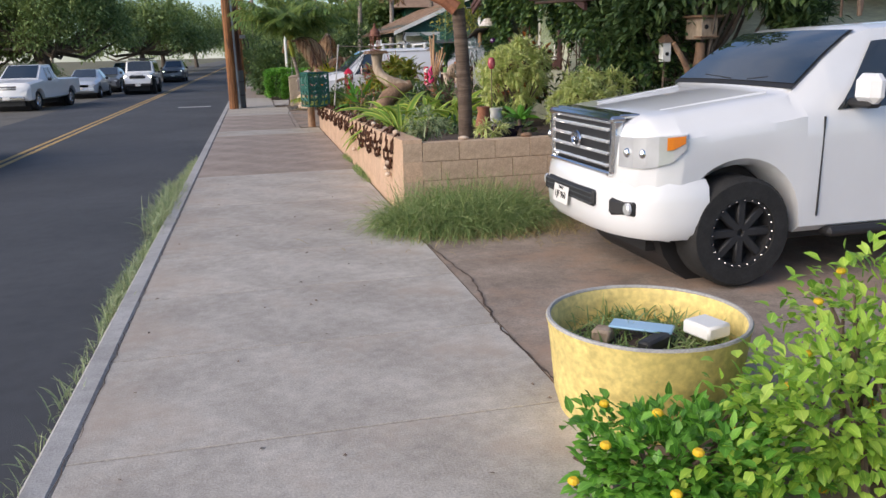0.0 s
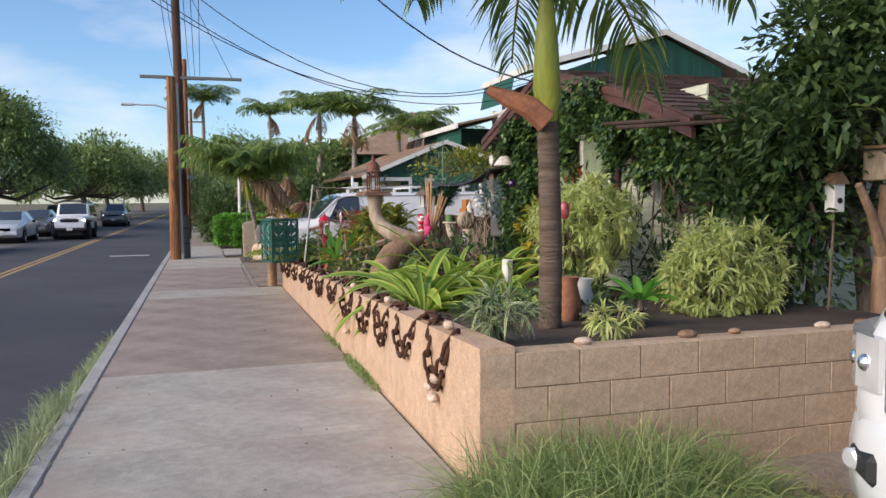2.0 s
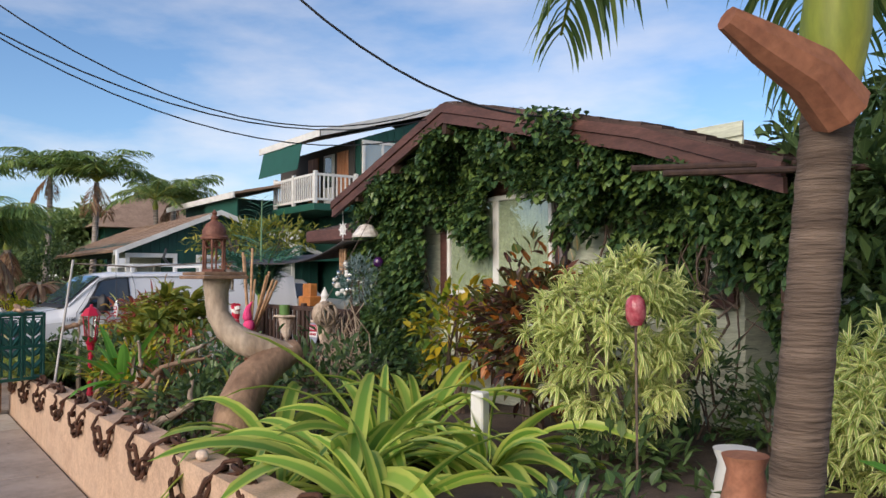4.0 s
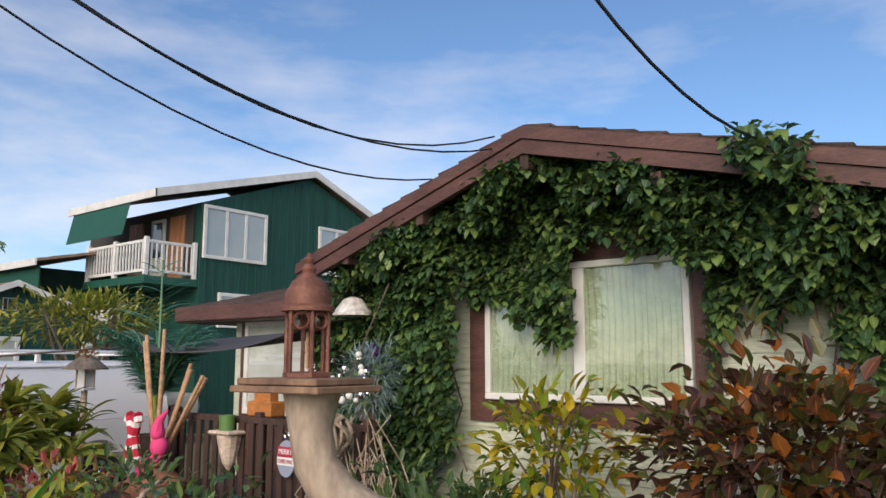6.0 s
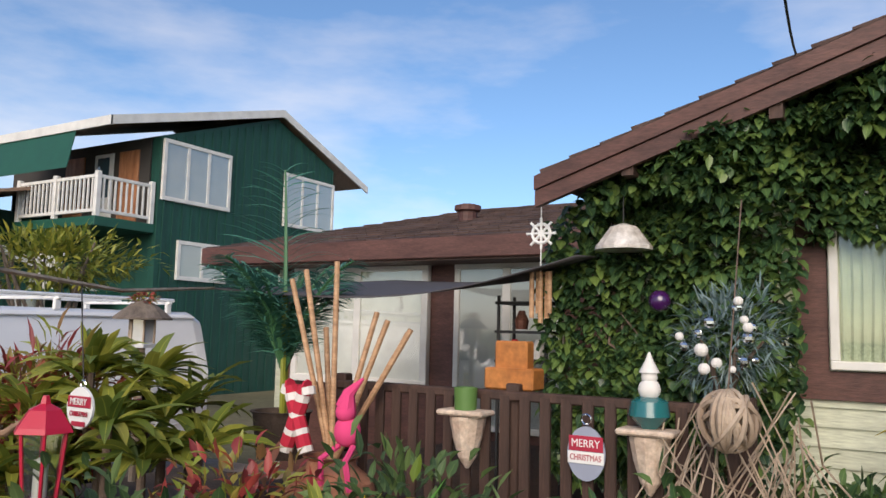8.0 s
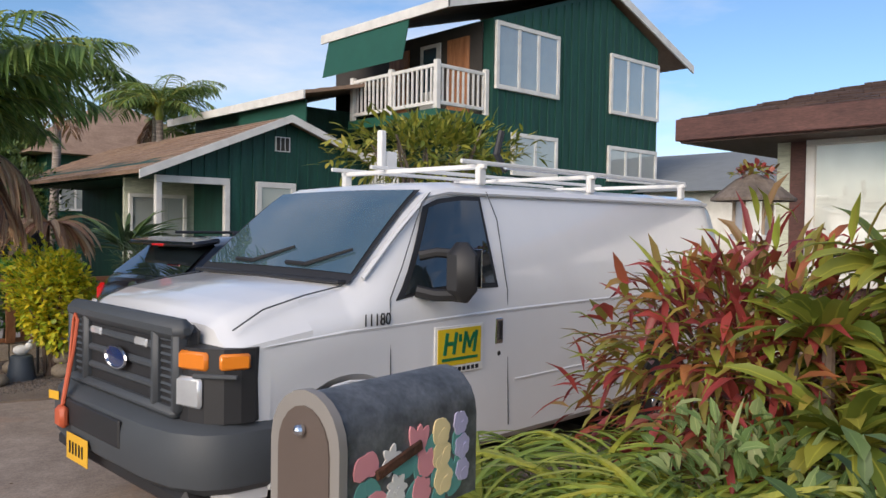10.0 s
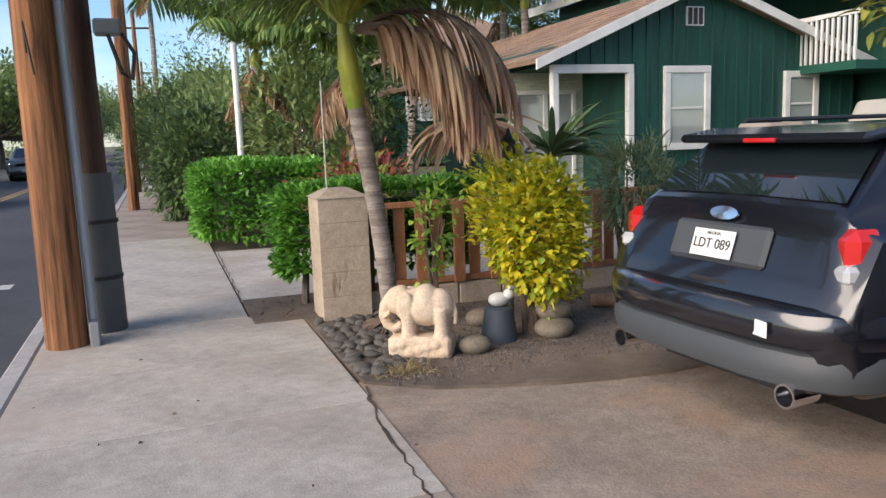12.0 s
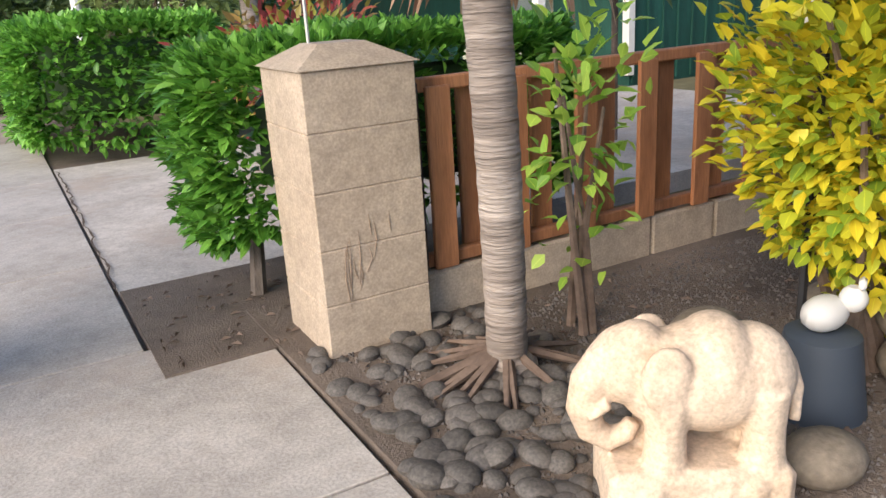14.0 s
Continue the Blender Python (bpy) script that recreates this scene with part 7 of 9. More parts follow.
wire("overhead_cable", (4.6, 14.42, 3.43), (-3.4, 14.7, 8.3), 2.02, 0.006)
wire("overhead_cable", (4.6, 15.0, 3.2), (-3.4, 14.4, 6.9), 1.42, 0.006)
for k in range(6):
    wire("overhead_cable", (-1.6 + 0.42 * k, 27.85, 9.35 - 0.3 * (k % 3)), (-2.6 + 0.6 * k, -30, 10.5 - 0.3 * (k % 3)), 0.9, 0.012)
    wire("overhead_cable", (-1.2 + 0.25 * k, 27.85, 9.3 - 0.6 * (k % 3)), (-1.2 + 0.25 * k, 47, 8.1), 0.5, 0.012)
wire("guy_wire", (-0.5, 27.9, 8.2), (0.95, 27.85, 5.2), 0.0, 0.008)

# ---- chain on the wall ----
chain = thing("chain", "rusty heavy ship's chain draped over the garden wall", "chain")
link = B()
ring = []
for i in range(16):
    a = 2 * math.pi * i / 16
    cx, cz = math.cos(a) * 0.036, math.sin(a) * 0.036 + (0.034 if math.sin(a) > 0 else -0.034)
    d = Vector((math.cos(a), 0, math.sin(a)))
    ring.append([(cx + d.x * 0.0135 * math.cos(b), 0.0135 * math.sin(b), cz + d.z * 0.0135 * math.cos(b)) for b in (2 * math.pi * j / 6 for j in range(6))])
ring.append(ring[0])
link_me = link.loft(ring, caps=False).mesh("link", True)
link_me.materials.append(RUST)
path = []
y, rr = 8.62, random.Random(3)
while y < 19.0:
    wid, dep = rr.uniform(0.42, 0.62), rr.uniform(0.28, 0.36) * (1.25 if y < 9 else 1.0 if y < 12 else 0.75)
    for i in range(15):
        u = i / 14
        path.append((1.425 if 0.06 < u < 0.94 else 1.5, y + wid * u, wall_top(y) + 0.015 - dep * (1 - abs(2 * u - 1) ** 2.2)))
    gap = rr.uniform(0.25, 0.55)
    for i in range(1, 4):
        path.append((1.55, y + wid + gap * i / 4, wall_top(y) + 0.02))
    y += wid + gap
P = [Vector(p) for p in path]
along, k, flip = 0.0, 0, 0
pos = P[0].copy()
count = 0
while k < len(P) - 1 and count < 290:
    d = P[k + 1] - pos
    if d.length < 0.108:
        k += 1
        continue
    nxt = pos + d.normalized() * 0.108
    ob = part("link", link_me, None, chain)
    ob.matrix_basis = Matrix.Translation((pos + nxt) / 2) @ d.to_track_quat("Z", "Y").to_matrix().to_4x4() @ pose(0, 0, 0, 0, 0, 20 + 90 * (count % 2))
    pos = nxt
    count += 1
SHELL = rough_surface("bleached_coral", (0.5, 0.36, 0.27), (0.7, 0.58, 0.46), 0.85, 9, 40, 0.6)
for k, (y, z) in enumerate(((8.86, 0.36), (8.95, 0.42), (8.8, 0.5), (10.6, 0.62), (12.1, 0.28), (12.2, 0.62), (8.85, 0.66), (13.4, 0.62))):
    tagged(part("coral_piece", B().ball((1.41 if z < 0.6 else 1.52, y, z if z < 0.6 else wall_top(y) + 0.03), 0.045, 6, (0.8, 1.2, 0.7)), SHELL, None, "", True), "bleached coral lump hung on the rusty chain", "coral", "coral pieces")
g = random.Random(14)
for k in range(6):
    x = 2.3 + k * 0.5 + g.uniform(-0.2, 0.2)
    tagged(part("stone", B().ball((x, 8.17, 0.81), 0.03 + g.uniform(0, 0.025), 6, (1.3, 0.8, 0.55)), DRIFT_DARK if k % 3 else SHELL, None, "", True), "small brown stone lying on the block wall", "stone", "stones on the wall")

# ---- fence, pillar, elephant, rocks ----
pil = thing("block_pillar", "beige concrete block pillar with pyramid cap and brown drips", "pillar")
for k in range(5):
    part("block", B().span((1.115, 27.27, 0.005 + k * 0.196), (1.515, 27.67, 0.005 + k * 0.196 + 0.194), 0.004), PILLAR_BLOCK, pil)
part("core", B().span((1.119, 27.274, 0), (1.511, 27.666, 0.98)), PILLAR_BLOCK, pil)
part("cap", B().add([(1.1, 27.255, 0.985), (1.53, 27.255, 0.985), (1.53, 27.685, 0.985), (1.1, 27.685, 0.985), (1.23, 27.39, 1.055), (1.4, 27.39, 1.055), (1.4, 27.55, 1.055), (1.23, 27.55, 1.055)],
     [(3, 2, 1, 0), (0, 1, 5, 4), (1, 2, 6, 5), (2, 3, 7, 6), (3, 0, 4, 7), (4, 5, 6, 7)]), PILLAR_BLOCK, pil)
g = random.Random(9)
for k in range(11):
    x, z1 = 1.2 + g.uniform(0, 0.2), g.uniform(0.3, 0.52)
    ln = g.uniform(0.06, 0.24)
    part("drip_stain", B().tube([(x, 27.2695, z1), (x + g.uniform(-0.01, 0.01), 27.268, z1 - ln * 0.5), (x + g.uniform(-0.015, 0.015), 27.268, z1 - ln)], [0.001, 0.002, 0.0008], 4), STAIN, pil)
part("antenna_rod", B().tube([(1.24, 27.5, 1.03), (1.24, 27.5, 1.9)], 0.006, 5), plain("white_rod", (0.6, 0.6, 0.58), 0.5), pil)
pil2 = thing("block_pillar", "beige concrete block pillar behind the black car", "pillar")
for k in range(7):
    part("block", B().span((5.3, 27.05, 0.005 + k * 0.196), (5.7, 27.45, 0.005 + k * 0.196 + 0.19), 0.012), PILLAR_BLOCK, pil2)
part("cap", B().span((5.28, 27.03, 1.375), (5.72, 27.47, 1.45), 0.03), PILLAR_BLOCK, pil2)
fbase = thing("fence_wall", "low beige block footing under the wooden fence", "low wall")
for k in range(10):
    part("block", B().span((1.52 + k * 0.4, 27.38, 0), (1.91 + k * 0.4, 27.56, 0.19), 0.01), PILLAR_BLOCK, fbase)
fence = thing("wooden_fence", "red-brown board fence with gaps on a block footing", "fence")
board = B().span((0, 0, 0), (0.1, 0.022, 0.68), 0.004).mesh("slat")
for k in range(22):
    part("slat", board, SLAT_WOOD, fence).location = (1.60 + k * 0.168, 27.36 + (0.0 if k % 2 == 0 else 0.075), 0.2)
for z in (0.205, 0.86):
    part("rail", B().span((1.52, 27.385, z), (5.3, 27.43, z + 0.05), 0.006), SLAT_WOOD, fence)
part("post", B().span((1.525, 27.36, 0.2), (1.57, 27.45, 0.9), 0.006), DARK_WOOD, fence)

STONE_CREAM = rough_surface("cream_carved_sandstone", (0.58, 0.44, 0.31), (0.68, 0.55, 0.42), 0.85, 5, 90, 0.12)
eb = B()
M = pose(1.53, 26.05, 0, 0, 0, 150)


def epush(sub):
    eb.add([M @ Vector(p) for p in sub.v], sub.f)


epush(B().box((0, 0, 0.075), (0.42, 0.23, 0.15), None, 0.02))
epush(B().ball((-0.03, 0, 0.34), 0.145, 16, (1.2, 0.8, 0.9)))
epush(B().ball((-0.035, 0, 0.265), 0.1, 12, (1.2, 0.8, 0.6)))
epush(B().ball((-0.12, 0, 0.335), 0.125, 14, (0.85, 0.84, 0.98)))
epush(B().ball((0.07, 0, 0.34), 0.115, 14, (0.95, 0.85, 1.0)))
for x, y in ((0.075, 0.055), (0.075, -0.055), (-0.145, 0.055), (-0.145, -0.055)):
    epush(B().tube([(x, y, 0.14), (x, y, 0.17), (x, y, 0.23), (x * 0.95, y, 0.33)], [0.056, 0.05, 0.047, 0.06], 12))
epush(B().ball((0.15, 0, 0.375), 0.095, 14, (0.95, 0.82, 1.0)))
epush(B().ball((0.13, 0, 0.425), 0.06, 12, (1.0, 0.95, 0.9)))
epush(B().tube([(0.19, 0, 0.38), (0.235, 0, 0.33), (0.25, 0, 0.27), (0.232, 0, 0.212), (0.19, 0, 0.185), (0.15, 0, 0.2), (0.135, 0, 0.23)], [0.06, 0.05, 0.042, 0.036, 0.031, 0.026, 0.02], 10))
for s in (-1, 1):
    epush(B().ball((0.085, s * 0.092, 0.375), 0.078, 10, (0.74, 0.34, 1.05)))
    epush(B().ball((0.065, s * 0.096, 0.315), 0.04, 8, (0.7, 0.3, 1.2)))
    epush(B().tube([(0.2, s * 0.045, 0.3), (0.245, s * 0.05, 0.265)], [0.015, 0.007], 7))
    for k in range(7):
        epush(B().ball((-0.17 + k * 0.057, s * 0.115, 0.05 + 0.05 * ((k * 3) % 4) / 3), 0.03, 6, (1.1, 0.4, 0.9)))
epush(B().ball((-0.04, 0, 0.358), 0.147, 18, (0.66, 0.79, 0.88)))
epush(B().tube([(-0.215, 0, 0.37), (-0.235, 0.01, 0.3), (-0.228, 0.02, 0.22)], 0.014, 6))
ele = tagged(part("elephant_statue", eb, STONE_CREAM, None, "", True), "cream carved stone elephant statue on a plinth", "statue")
rm = ele.modifiers.new("carved_whole", "REMESH")
rm.mode, rm.voxel_size, rm.use_smooth_shade = "VOXEL", 0.0065, True
smo = ele.modifiers.new("worn_edges", "SMOOTH")
smo.iterations, smo.factor = 3, 0.5
PEBBLE = rough_surface("dark_river_stone", (0.06, 0.055, 0.05), (0.15, 0.135, 0.12), 0.7, 5, 60, 0.3, None, 0.25)
ROCK = rough_surface("brown_boulder", (0.14, 0.115, 0.085), (0.25, 0.21, 0.16), 0.8, 5, 50, 0.4)
for x, y, z, r in ((1.86, 25.93, 0.06, 0.1), (2.52, 26.06, 0.07, 0.13), (2.54, 26.1, 0.19, 0.12), (2.75, 26.5, 0.06, 0.12), (2.2, 26.6, 0.06, 0.12)):
    tagged(part("boulder", B().ball((x, y, z), r, 10, (1.15, 0.95, 0.66)), ROCK, None, "", True), "smooth brown boulder on the gravel", "boulder", "boulders")
peb = [B().ball((0, 0, 0), 1, 6, s).mesh("pebble", True) for s in ((1.2, 0.9, 0.6), (1, 1.1, 0.7), (1.3, 1, 0.55))]
for me in peb:
    me.materials.append(PEBBLE)
pebbles = thing("pebbles", "dark round river stones round the statue and palm", "stones")
g = random.Random(5)
for k in range(290):
    x = g.uniform(1.03, 1.75)
    y = g.uniform(25.7, 27.35)
    if y < 25.75 + (x - 1.03) * 0.1 or (x > 1.4 and y < 25.95 and g.random() < 0.7):
        continue
    r = g.uniform(0.018, 0.055)
    ob = part("pebble", peb[k % 3], None, pebbles)
    ob.matrix_basis = pose(x, y, r * 0.4, g.uniform(-20, 20), g.uniform(-20, 20), g.uniform(0, 360)) @ Matrix.Scale(r, 4)
gv = B()
for k in range(11000):
    x, y, r = g.uniform(1.15, 4.2), g.uniform(25.45, 27.3), g.uniform(0.003, 0.009) * (1.7 if k % 9 == 0 else 1)
    gv.add([(x - r, y, 0.012), (x, y - r, 0.012), (x + r, y, 0.012), (x, y + r, 0.012), (x, y, 0.012 + r)], [(0, 1, 4), (1, 2, 4), (2, 3, 4), (3, 0, 4)])
tagged(part("gravel_chips", gv, rough_surface("grey_gravel_chip", (0.06, 0.052, 0.047), (0.16, 0.14, 0.125), 0.9, 9, 60, 0.2, None, 0.3, 0, None, "island")), "loose grey gravel chips on dark soil", "gravel", kind="stuff")
roots = thing("palm_roots", "purple-brown dry leaf bases round the palm foot", "dry leaves")
for k in range(26):
    a = g.uniform(0, 6.28)
    part("dry_leaf", B().tube([(1.56, 26.85, 0.1), (1.56 + 0.14 * math.cos(a), 26.85 + 0.14 * math.sin(a), 0.06), (1.56 + 0.3 * math.cos(a), 26.85 + 0.3 * math.sin(a), 0.015)], [0.018, 0.014, 0.006], 5), TWIG, roots)
bucket = thing("upturned_pot", "dark blue-grey plastic pot turned upside down", "pot")
part("pot", B().lathe([(0.135, 0), (0.13, 0.03), (0.1, 0.24), (0.085, 0.25), (0.001, 0.25)], (2.13, 26.14, 0), 24), plain("blue_grey_plastic", (0.05, 0.065, 0.085), 0.6), bucket, "", True)
tagged(part("cat_figurine", B().ball((2.13, 26.14, 0.3), 0.06, 8, (1.3, 0.9, 0.85)).ball((2.19, 26.1, 0.34), 0.038, 7).box((2.2, 26.085, 0.385), (0.05, 0.02, 0.03), 30, 0.008), WHITE_TRIM, None, "", True), "white painted animal figurine on the upturned pot", "figurine")
logs = thing("driftwood_log", "weathered brown driftwood log on the gravel", "driftwood")
part("log", B().tube([(3.2, 26.7, 0.07), (3.5, 26.55, 0.08), (3.8, 26.4, 0.08), (4.1, 26.3, 0.1)], [0.05, 0.075, 0.06, 0.08], 10), DRIFT_DARK, logs, "", True)
part("branch", B().tube([(3.75, 26.42, 0.1), (3.9, 26.55, 0.25)], [0.04, 0.015], 7), DRIFT_DARK, logs, "", True)
ln = thing("garden_lantern", "small dark metal garden lantern above the yellow bush", "lantern")
part("post", B().tube([(2.33, 26.35, 0), (2.33, 26.35, 1.28)], 0.014, 6), BLACK_PLASTIC, ln)
part("cage", B().lathe([(0.03, 0), (0.05, 0.02), (0.055, 0.12), (0.07, 0.13), (0.02, 0.18), (0.008, 0.22)], (2.33, 26.35, 1.26), 8), BLACK_PLASTIC, ln)
wp = thing("white_post", "white painted metal post behind the hedge", "post")
part("post", B().tube([(1.42, 36, 0), (1.42, 36, 3.2)], 0.06, 10), WHITE_PLAIN, wp)

# ---- yellow tub ----
tub = thing("concrete_tub", "yellow painted round tub full of weeds and rubbish", "planter")
YEL = rough_surface("worn_yellow_paint", (0.7, 0.55, 0.19), (0.77, 0.62, 0.24), 0.6, 1.5, 30, 0.15)
part("tub", B().lathe([(0.41, 0), (0.44, 0.1), (0.475, 0.43), (0.485, 0.465), (0.465, 0.47), (0.45, 0.44), (0.44, 0.3), (0.001, 0.3)], (1.75, 3.24, 0), 48), YEL, tub, "", True)
part("soil", B().lathe([(0.4, 0.3), (0.25, 0.33), (0.001, 0.34)], (1.75, 3.24, 0), 20), DIRT, tub)
part("rim_wear", B().torus((1.75, 3.24, 0.467), 0.472, 0.012, None, 48, 6), KERB, tub)
for nm, lab, c, s, rot, mat in (("blue_sheet", "crumpled pale blue plastic sheet among weeds", (1.73, 3.25, 0.41), (0.3, 0.12, 0.014), -38, plain("pale_blue_plastic", (0.3, 0.5, 0.68), 0.4)),
                                ("plastic_container", "clear plastic food container among weeds", (2.0, 3.12, 0.42), (0.15, 0.17, 0.07), 15, WHITE_PLAIN),
                                ("bottle", "dark bottle lying among weeds", (1.72, 3.1, 0.38), (0.2, 0.07, 0.07), 30, BLACK_PLASTIC),
                                ("paper_cup", "crumpled brown paper bag among weeds", (1.55, 3.3, 0.37), (0.1, 0.09, 0.07), 50, DRIFTWOOD)):
    tagged(part(nm, B().box(c, s, rot, 0.012), mat, None, "", True), lab, "rubbish", "rubbish in the tub")
a = np.random.default_rng(3)
grass("tub_weeds", "dark green weeds growing in the tub", np.stack([1.75 + 0.41 * np.sqrt(a.uniform(0, 1, 900)) * np.cos(np.arange(900)), 3.24 + 0.41 * np.sqrt(a.uniform(0, 1, 900)) * np.sin(np.arange(900)), 0.32 * np.ones(900)], 1), 0.13, L_GRASS, 41, 1.5, 0.012)

# ---- garden furniture: lantern post, deck fence, ornaments ----
COPPER = rough_surface("rusted_copper_lantern", (0.13, 0.05, 0.035), (0.3, 0.13, 0.085), 0.6, 9, 60, 0.4, None, 0, 0.3)
dp = thing("driftwood_post", "bleached curved driftwood trunk carrying a platform", "driftwood post")
part("trunk", B().tube([(2.04, 13.45, 1.71), (2.03, 13.44, 1.58), (2.03, 13.41, 1.46), (2.08, 13.36, 1.35), (2.18, 13.3, 1.26), (2.33, 13.24, 1.2), (2.5, 13.2, 1.17)], [0.105, 0.08, 0.078, 0.088, 0.095, 0.1, 0.07], 14), DRIFTWOOD, dp, "", True)
part("log", B().tube([(2.56, 13.24, 1.19), (2.36, 13.2, 1.12), (2.16, 13.12, 1.0), (2.02, 13.0, 0.84), (1.95, 12.85, 0.6), (1.92, 12.75, 0.42)], [0.08, 0.12, 0.14, 0.145, 0.16, 0.18], 14), DRIFT_DARK, dp, "", True)
for k in range(2):
    part("platform_board", B().box((2.02, 13.46, 1.72 + k * 0.026), (0.34 - 0.03 * k, 0.42 - 0.04 * k, 0.024), 5, 0.004), DRIFT_DARK, dp)
lan = thing("metal_lantern", "rusty copper-red moroccan style lantern on the platform", "lantern")
lx, ly, lz = 2.02, 13.46, 1.76
part("base", B().lathe([(0.09, 0), (0.09, 0.015), (0.08, 0.02)], (lx, ly, lz), 6), COPPER, lan)
for k in range(6):
    a = 2 * math.pi * k / 6
    part("bar", B().box((lx + 0.078 * math.cos(a), ly + 0.078 * math.sin(a), lz + 0.125), (0.014, 0.014, 0.22), math.degrees(a), 0.003), COPPER, lan)
    a2 = a + math.pi / 6
    part("arch", B().torus((lx + 0.068 * math.cos(a2), ly + 0.068 * math.sin(a2), lz + 0.2), 0.03, 0.006, Matrix.Rotation(a2, 3, "Z") @ Matrix.Rotation(radians(90), 3, "Y"), 10, 4), COPPER, lan)
part("dome", B().lathe([(0.1, 0.235), (0.1, 0.25), (0.088, 0.26), (0.085, 0.3), (0.06, 0.345), (0.03, 0.365), (0.022, 0.375), (0.028, 0.39), (0.014, 0.41), (0.02, 0.425), (0.004, 0.45)], (lx, ly, lz), 12), COPPER, lan, "pierced dome", True)
deck = thing("deck_fence", "dark red-brown wooden deck railing with close slats", "fence")
sl = B().span((-0.012, -0.03, 0), (0.012, 0.03, 0.92), 0.004).mesh("slat")
for k in range(20):
    part("slat", sl, SLAT_WOOD if k % 3 else DARK_WOOD, deck).location = (4.1, 15.25 + k * 0.118, 0.44)
for z in (0.62, 1.33):
    part("rail", B().span((4.09, 15.15, z), (4.17, 17.6, z + 0.05), 0.008), DARK_WOOD, deck)
for y in (15.2, 16.4, 17.58):
    part("post", B().span((4.12, y - 0.04, 0.42), (4.2, y + 0.04, 1.42), 0.008), DARK_WOOD, deck)
setting("deck_floor", B().span((4.2, 15.1, 0.0), (7.4, 18.5, 0.6)), DARK_WOOD, "dark wooden deck floor behind the railing", "deck")
SAIL = plain("grey_shade_cloth", (0.07, 0.065, 0.07), 0.8)
xs = []
n = 12
for i in range(n + 1):
    for j in range(n + 1):
        u, v = i / n, j / n
        c = [np.array(q) for q in ((4.0, 18.6, 1.95), (4.55, 16.2, 2.16), (6.6, 16.2, 2.3), (6.8, 19.0, 2.2))]
        p = (c[0] * (1 - u) + c[1] * u) * (1 - v) + (c[3] * (1 - u) + c[2] * u) * v
        p[2] -= 0.22 * math.sin(math.pi * u) * (1 - 0.4 * v) * 0.6
        p[0] += 0.2 * math.sin(math.pi * u) * (1 - v)
        xs.append(p)
sail = fast_mesh("shade_sail", np.array(xs), np.array([[i * (n + 1) + j, (i + 1) * (n + 1) + j, (i + 1) * (n + 1) + j + 1, i * (n + 1) + j + 1] for i in range(n) for j in range(n)]))
so = tagged(part("shade_sail", sail, SAIL), "dark grey shade cloth stretched over the deck", "shade sail")
md = so.modifiers.new("thickness", "SOLIDIFY")
md.thickness = 0.008
gp = thing("awning_pole", "leaning grey metal pole tied to the shade cloth", "pole")
part("pole", B().tube([(1.62, 17.38, 0.38), (1.80, 17.33, 1.92)], 0.014, 10), plain("pale_pole_paint", (0.5, 0.48, 0.46), 0.6), gp, "", True)
part("rope", B().tube([(1.80, 17.33, 1.88), (2.6, 17.7, 1.85), (4.0, 18.6, 1.95)], 0.01, 5), DRIFTWOOD, gp)
BAMBOO = rough_surface("dry_bamboo", (0.36, 0.2, 0.1), (0.55, 0.34, 0.19), 0.6, 3, 14, 0.3, (2, 2, 6))
urn = thing("terracotta_urn", "weathered terracotta urn with dry bamboo poles", "urn")
part("urn", B().lathe([(0.14, 0), (0.24, 0.12), (0.28, 0.26), (0.25, 0.4), (0.15, 0.48), (0.14, 0.52), (0.17, 0.54), (0.14, 0.54), (0.12, 0.5)], (3.9, 17.45, 0.42), 24), rough_surface("terracotta", (0.3, 0.11, 0.06), (0.42, 0.2, 0.12), 0.85, 4, 40, 0.3, None, 0, 0, (0.22, 0.11, 0.08)), urn, "", True)
g = random.Random(2)
for k, (dx, dy, h) in enumerate(((0.1, 0.45, 2.0), (0.0, 0.25, 2.05), (0.05, 0.05, 2.1), (0.1, -0.3, 1.75), (0.12, -0.45, 1.7), (0.2, -0.15, 1.8), (0.15, 0.2, 1.7), (0.2, -0.38, 1.68))):
    part("bamboo_pole", B().tube([(3.9, 17.45, 0.9), (3.9 + dx, 17.45 + dy, h)], 0.017, 8), BAMBOO, urn, "", True)
RED_F, WHITE_F, PINK_F, LIME_F = (plain(n_, c_, 0.9) for n_, c_ in (("red_tinsel", (0.5, 0.02, 0.05)), ("white_felt", (0.75, 0.72, 0.68)), ("pink_felt", (0.7, 0.06, 0.2)), ("lime_felt", (0.35, 0.45, 0.08))))
cc = thing("candy_cane_bow", "red and white tinsel candy cane decoration", "decoration")
def cane(side):
    pts = []
    for k in range(14):
        u = k / 13
        pts.append((3.78, 17.62 + side * (0.16 * u - 0.08 + 0.0), 0.98 + 0.42 * u if u < 0.75 else 1.3 + 0.06 * math.sin((u - 0.75) * 12)))
    for k in range(13):
        part("tinsel_stripe", B().tube([pts[k], pts[k + 1]], [0.045, 0.045], 8), RED_F if k % 3 else WHITE_F, cc)
cane(1)
cane(-1)
gn = B().ball((3.82, 17.28, 1.12), 0.09, 9, (0.8, 0.9, 1.0)).ball((3.8, 17.28, 1.23), 0.06, 8).tube([(3.8, 17.28, 1.26), (3.8, 17.26, 1.34), (3.82, 17.18, 1.42)], [0.06, 0.035, 0.008], 8)
gn.tube([(3.8, 17.32, 1.04), (3.68, 17.35, 0.98), (3.7, 17.36, 0.82)], 0.018, 6).tube([(3.8, 17.22, 1.04), (3.68, 17.18, 0.98), (3.7, 17.16, 0.82)], 0.018, 6)
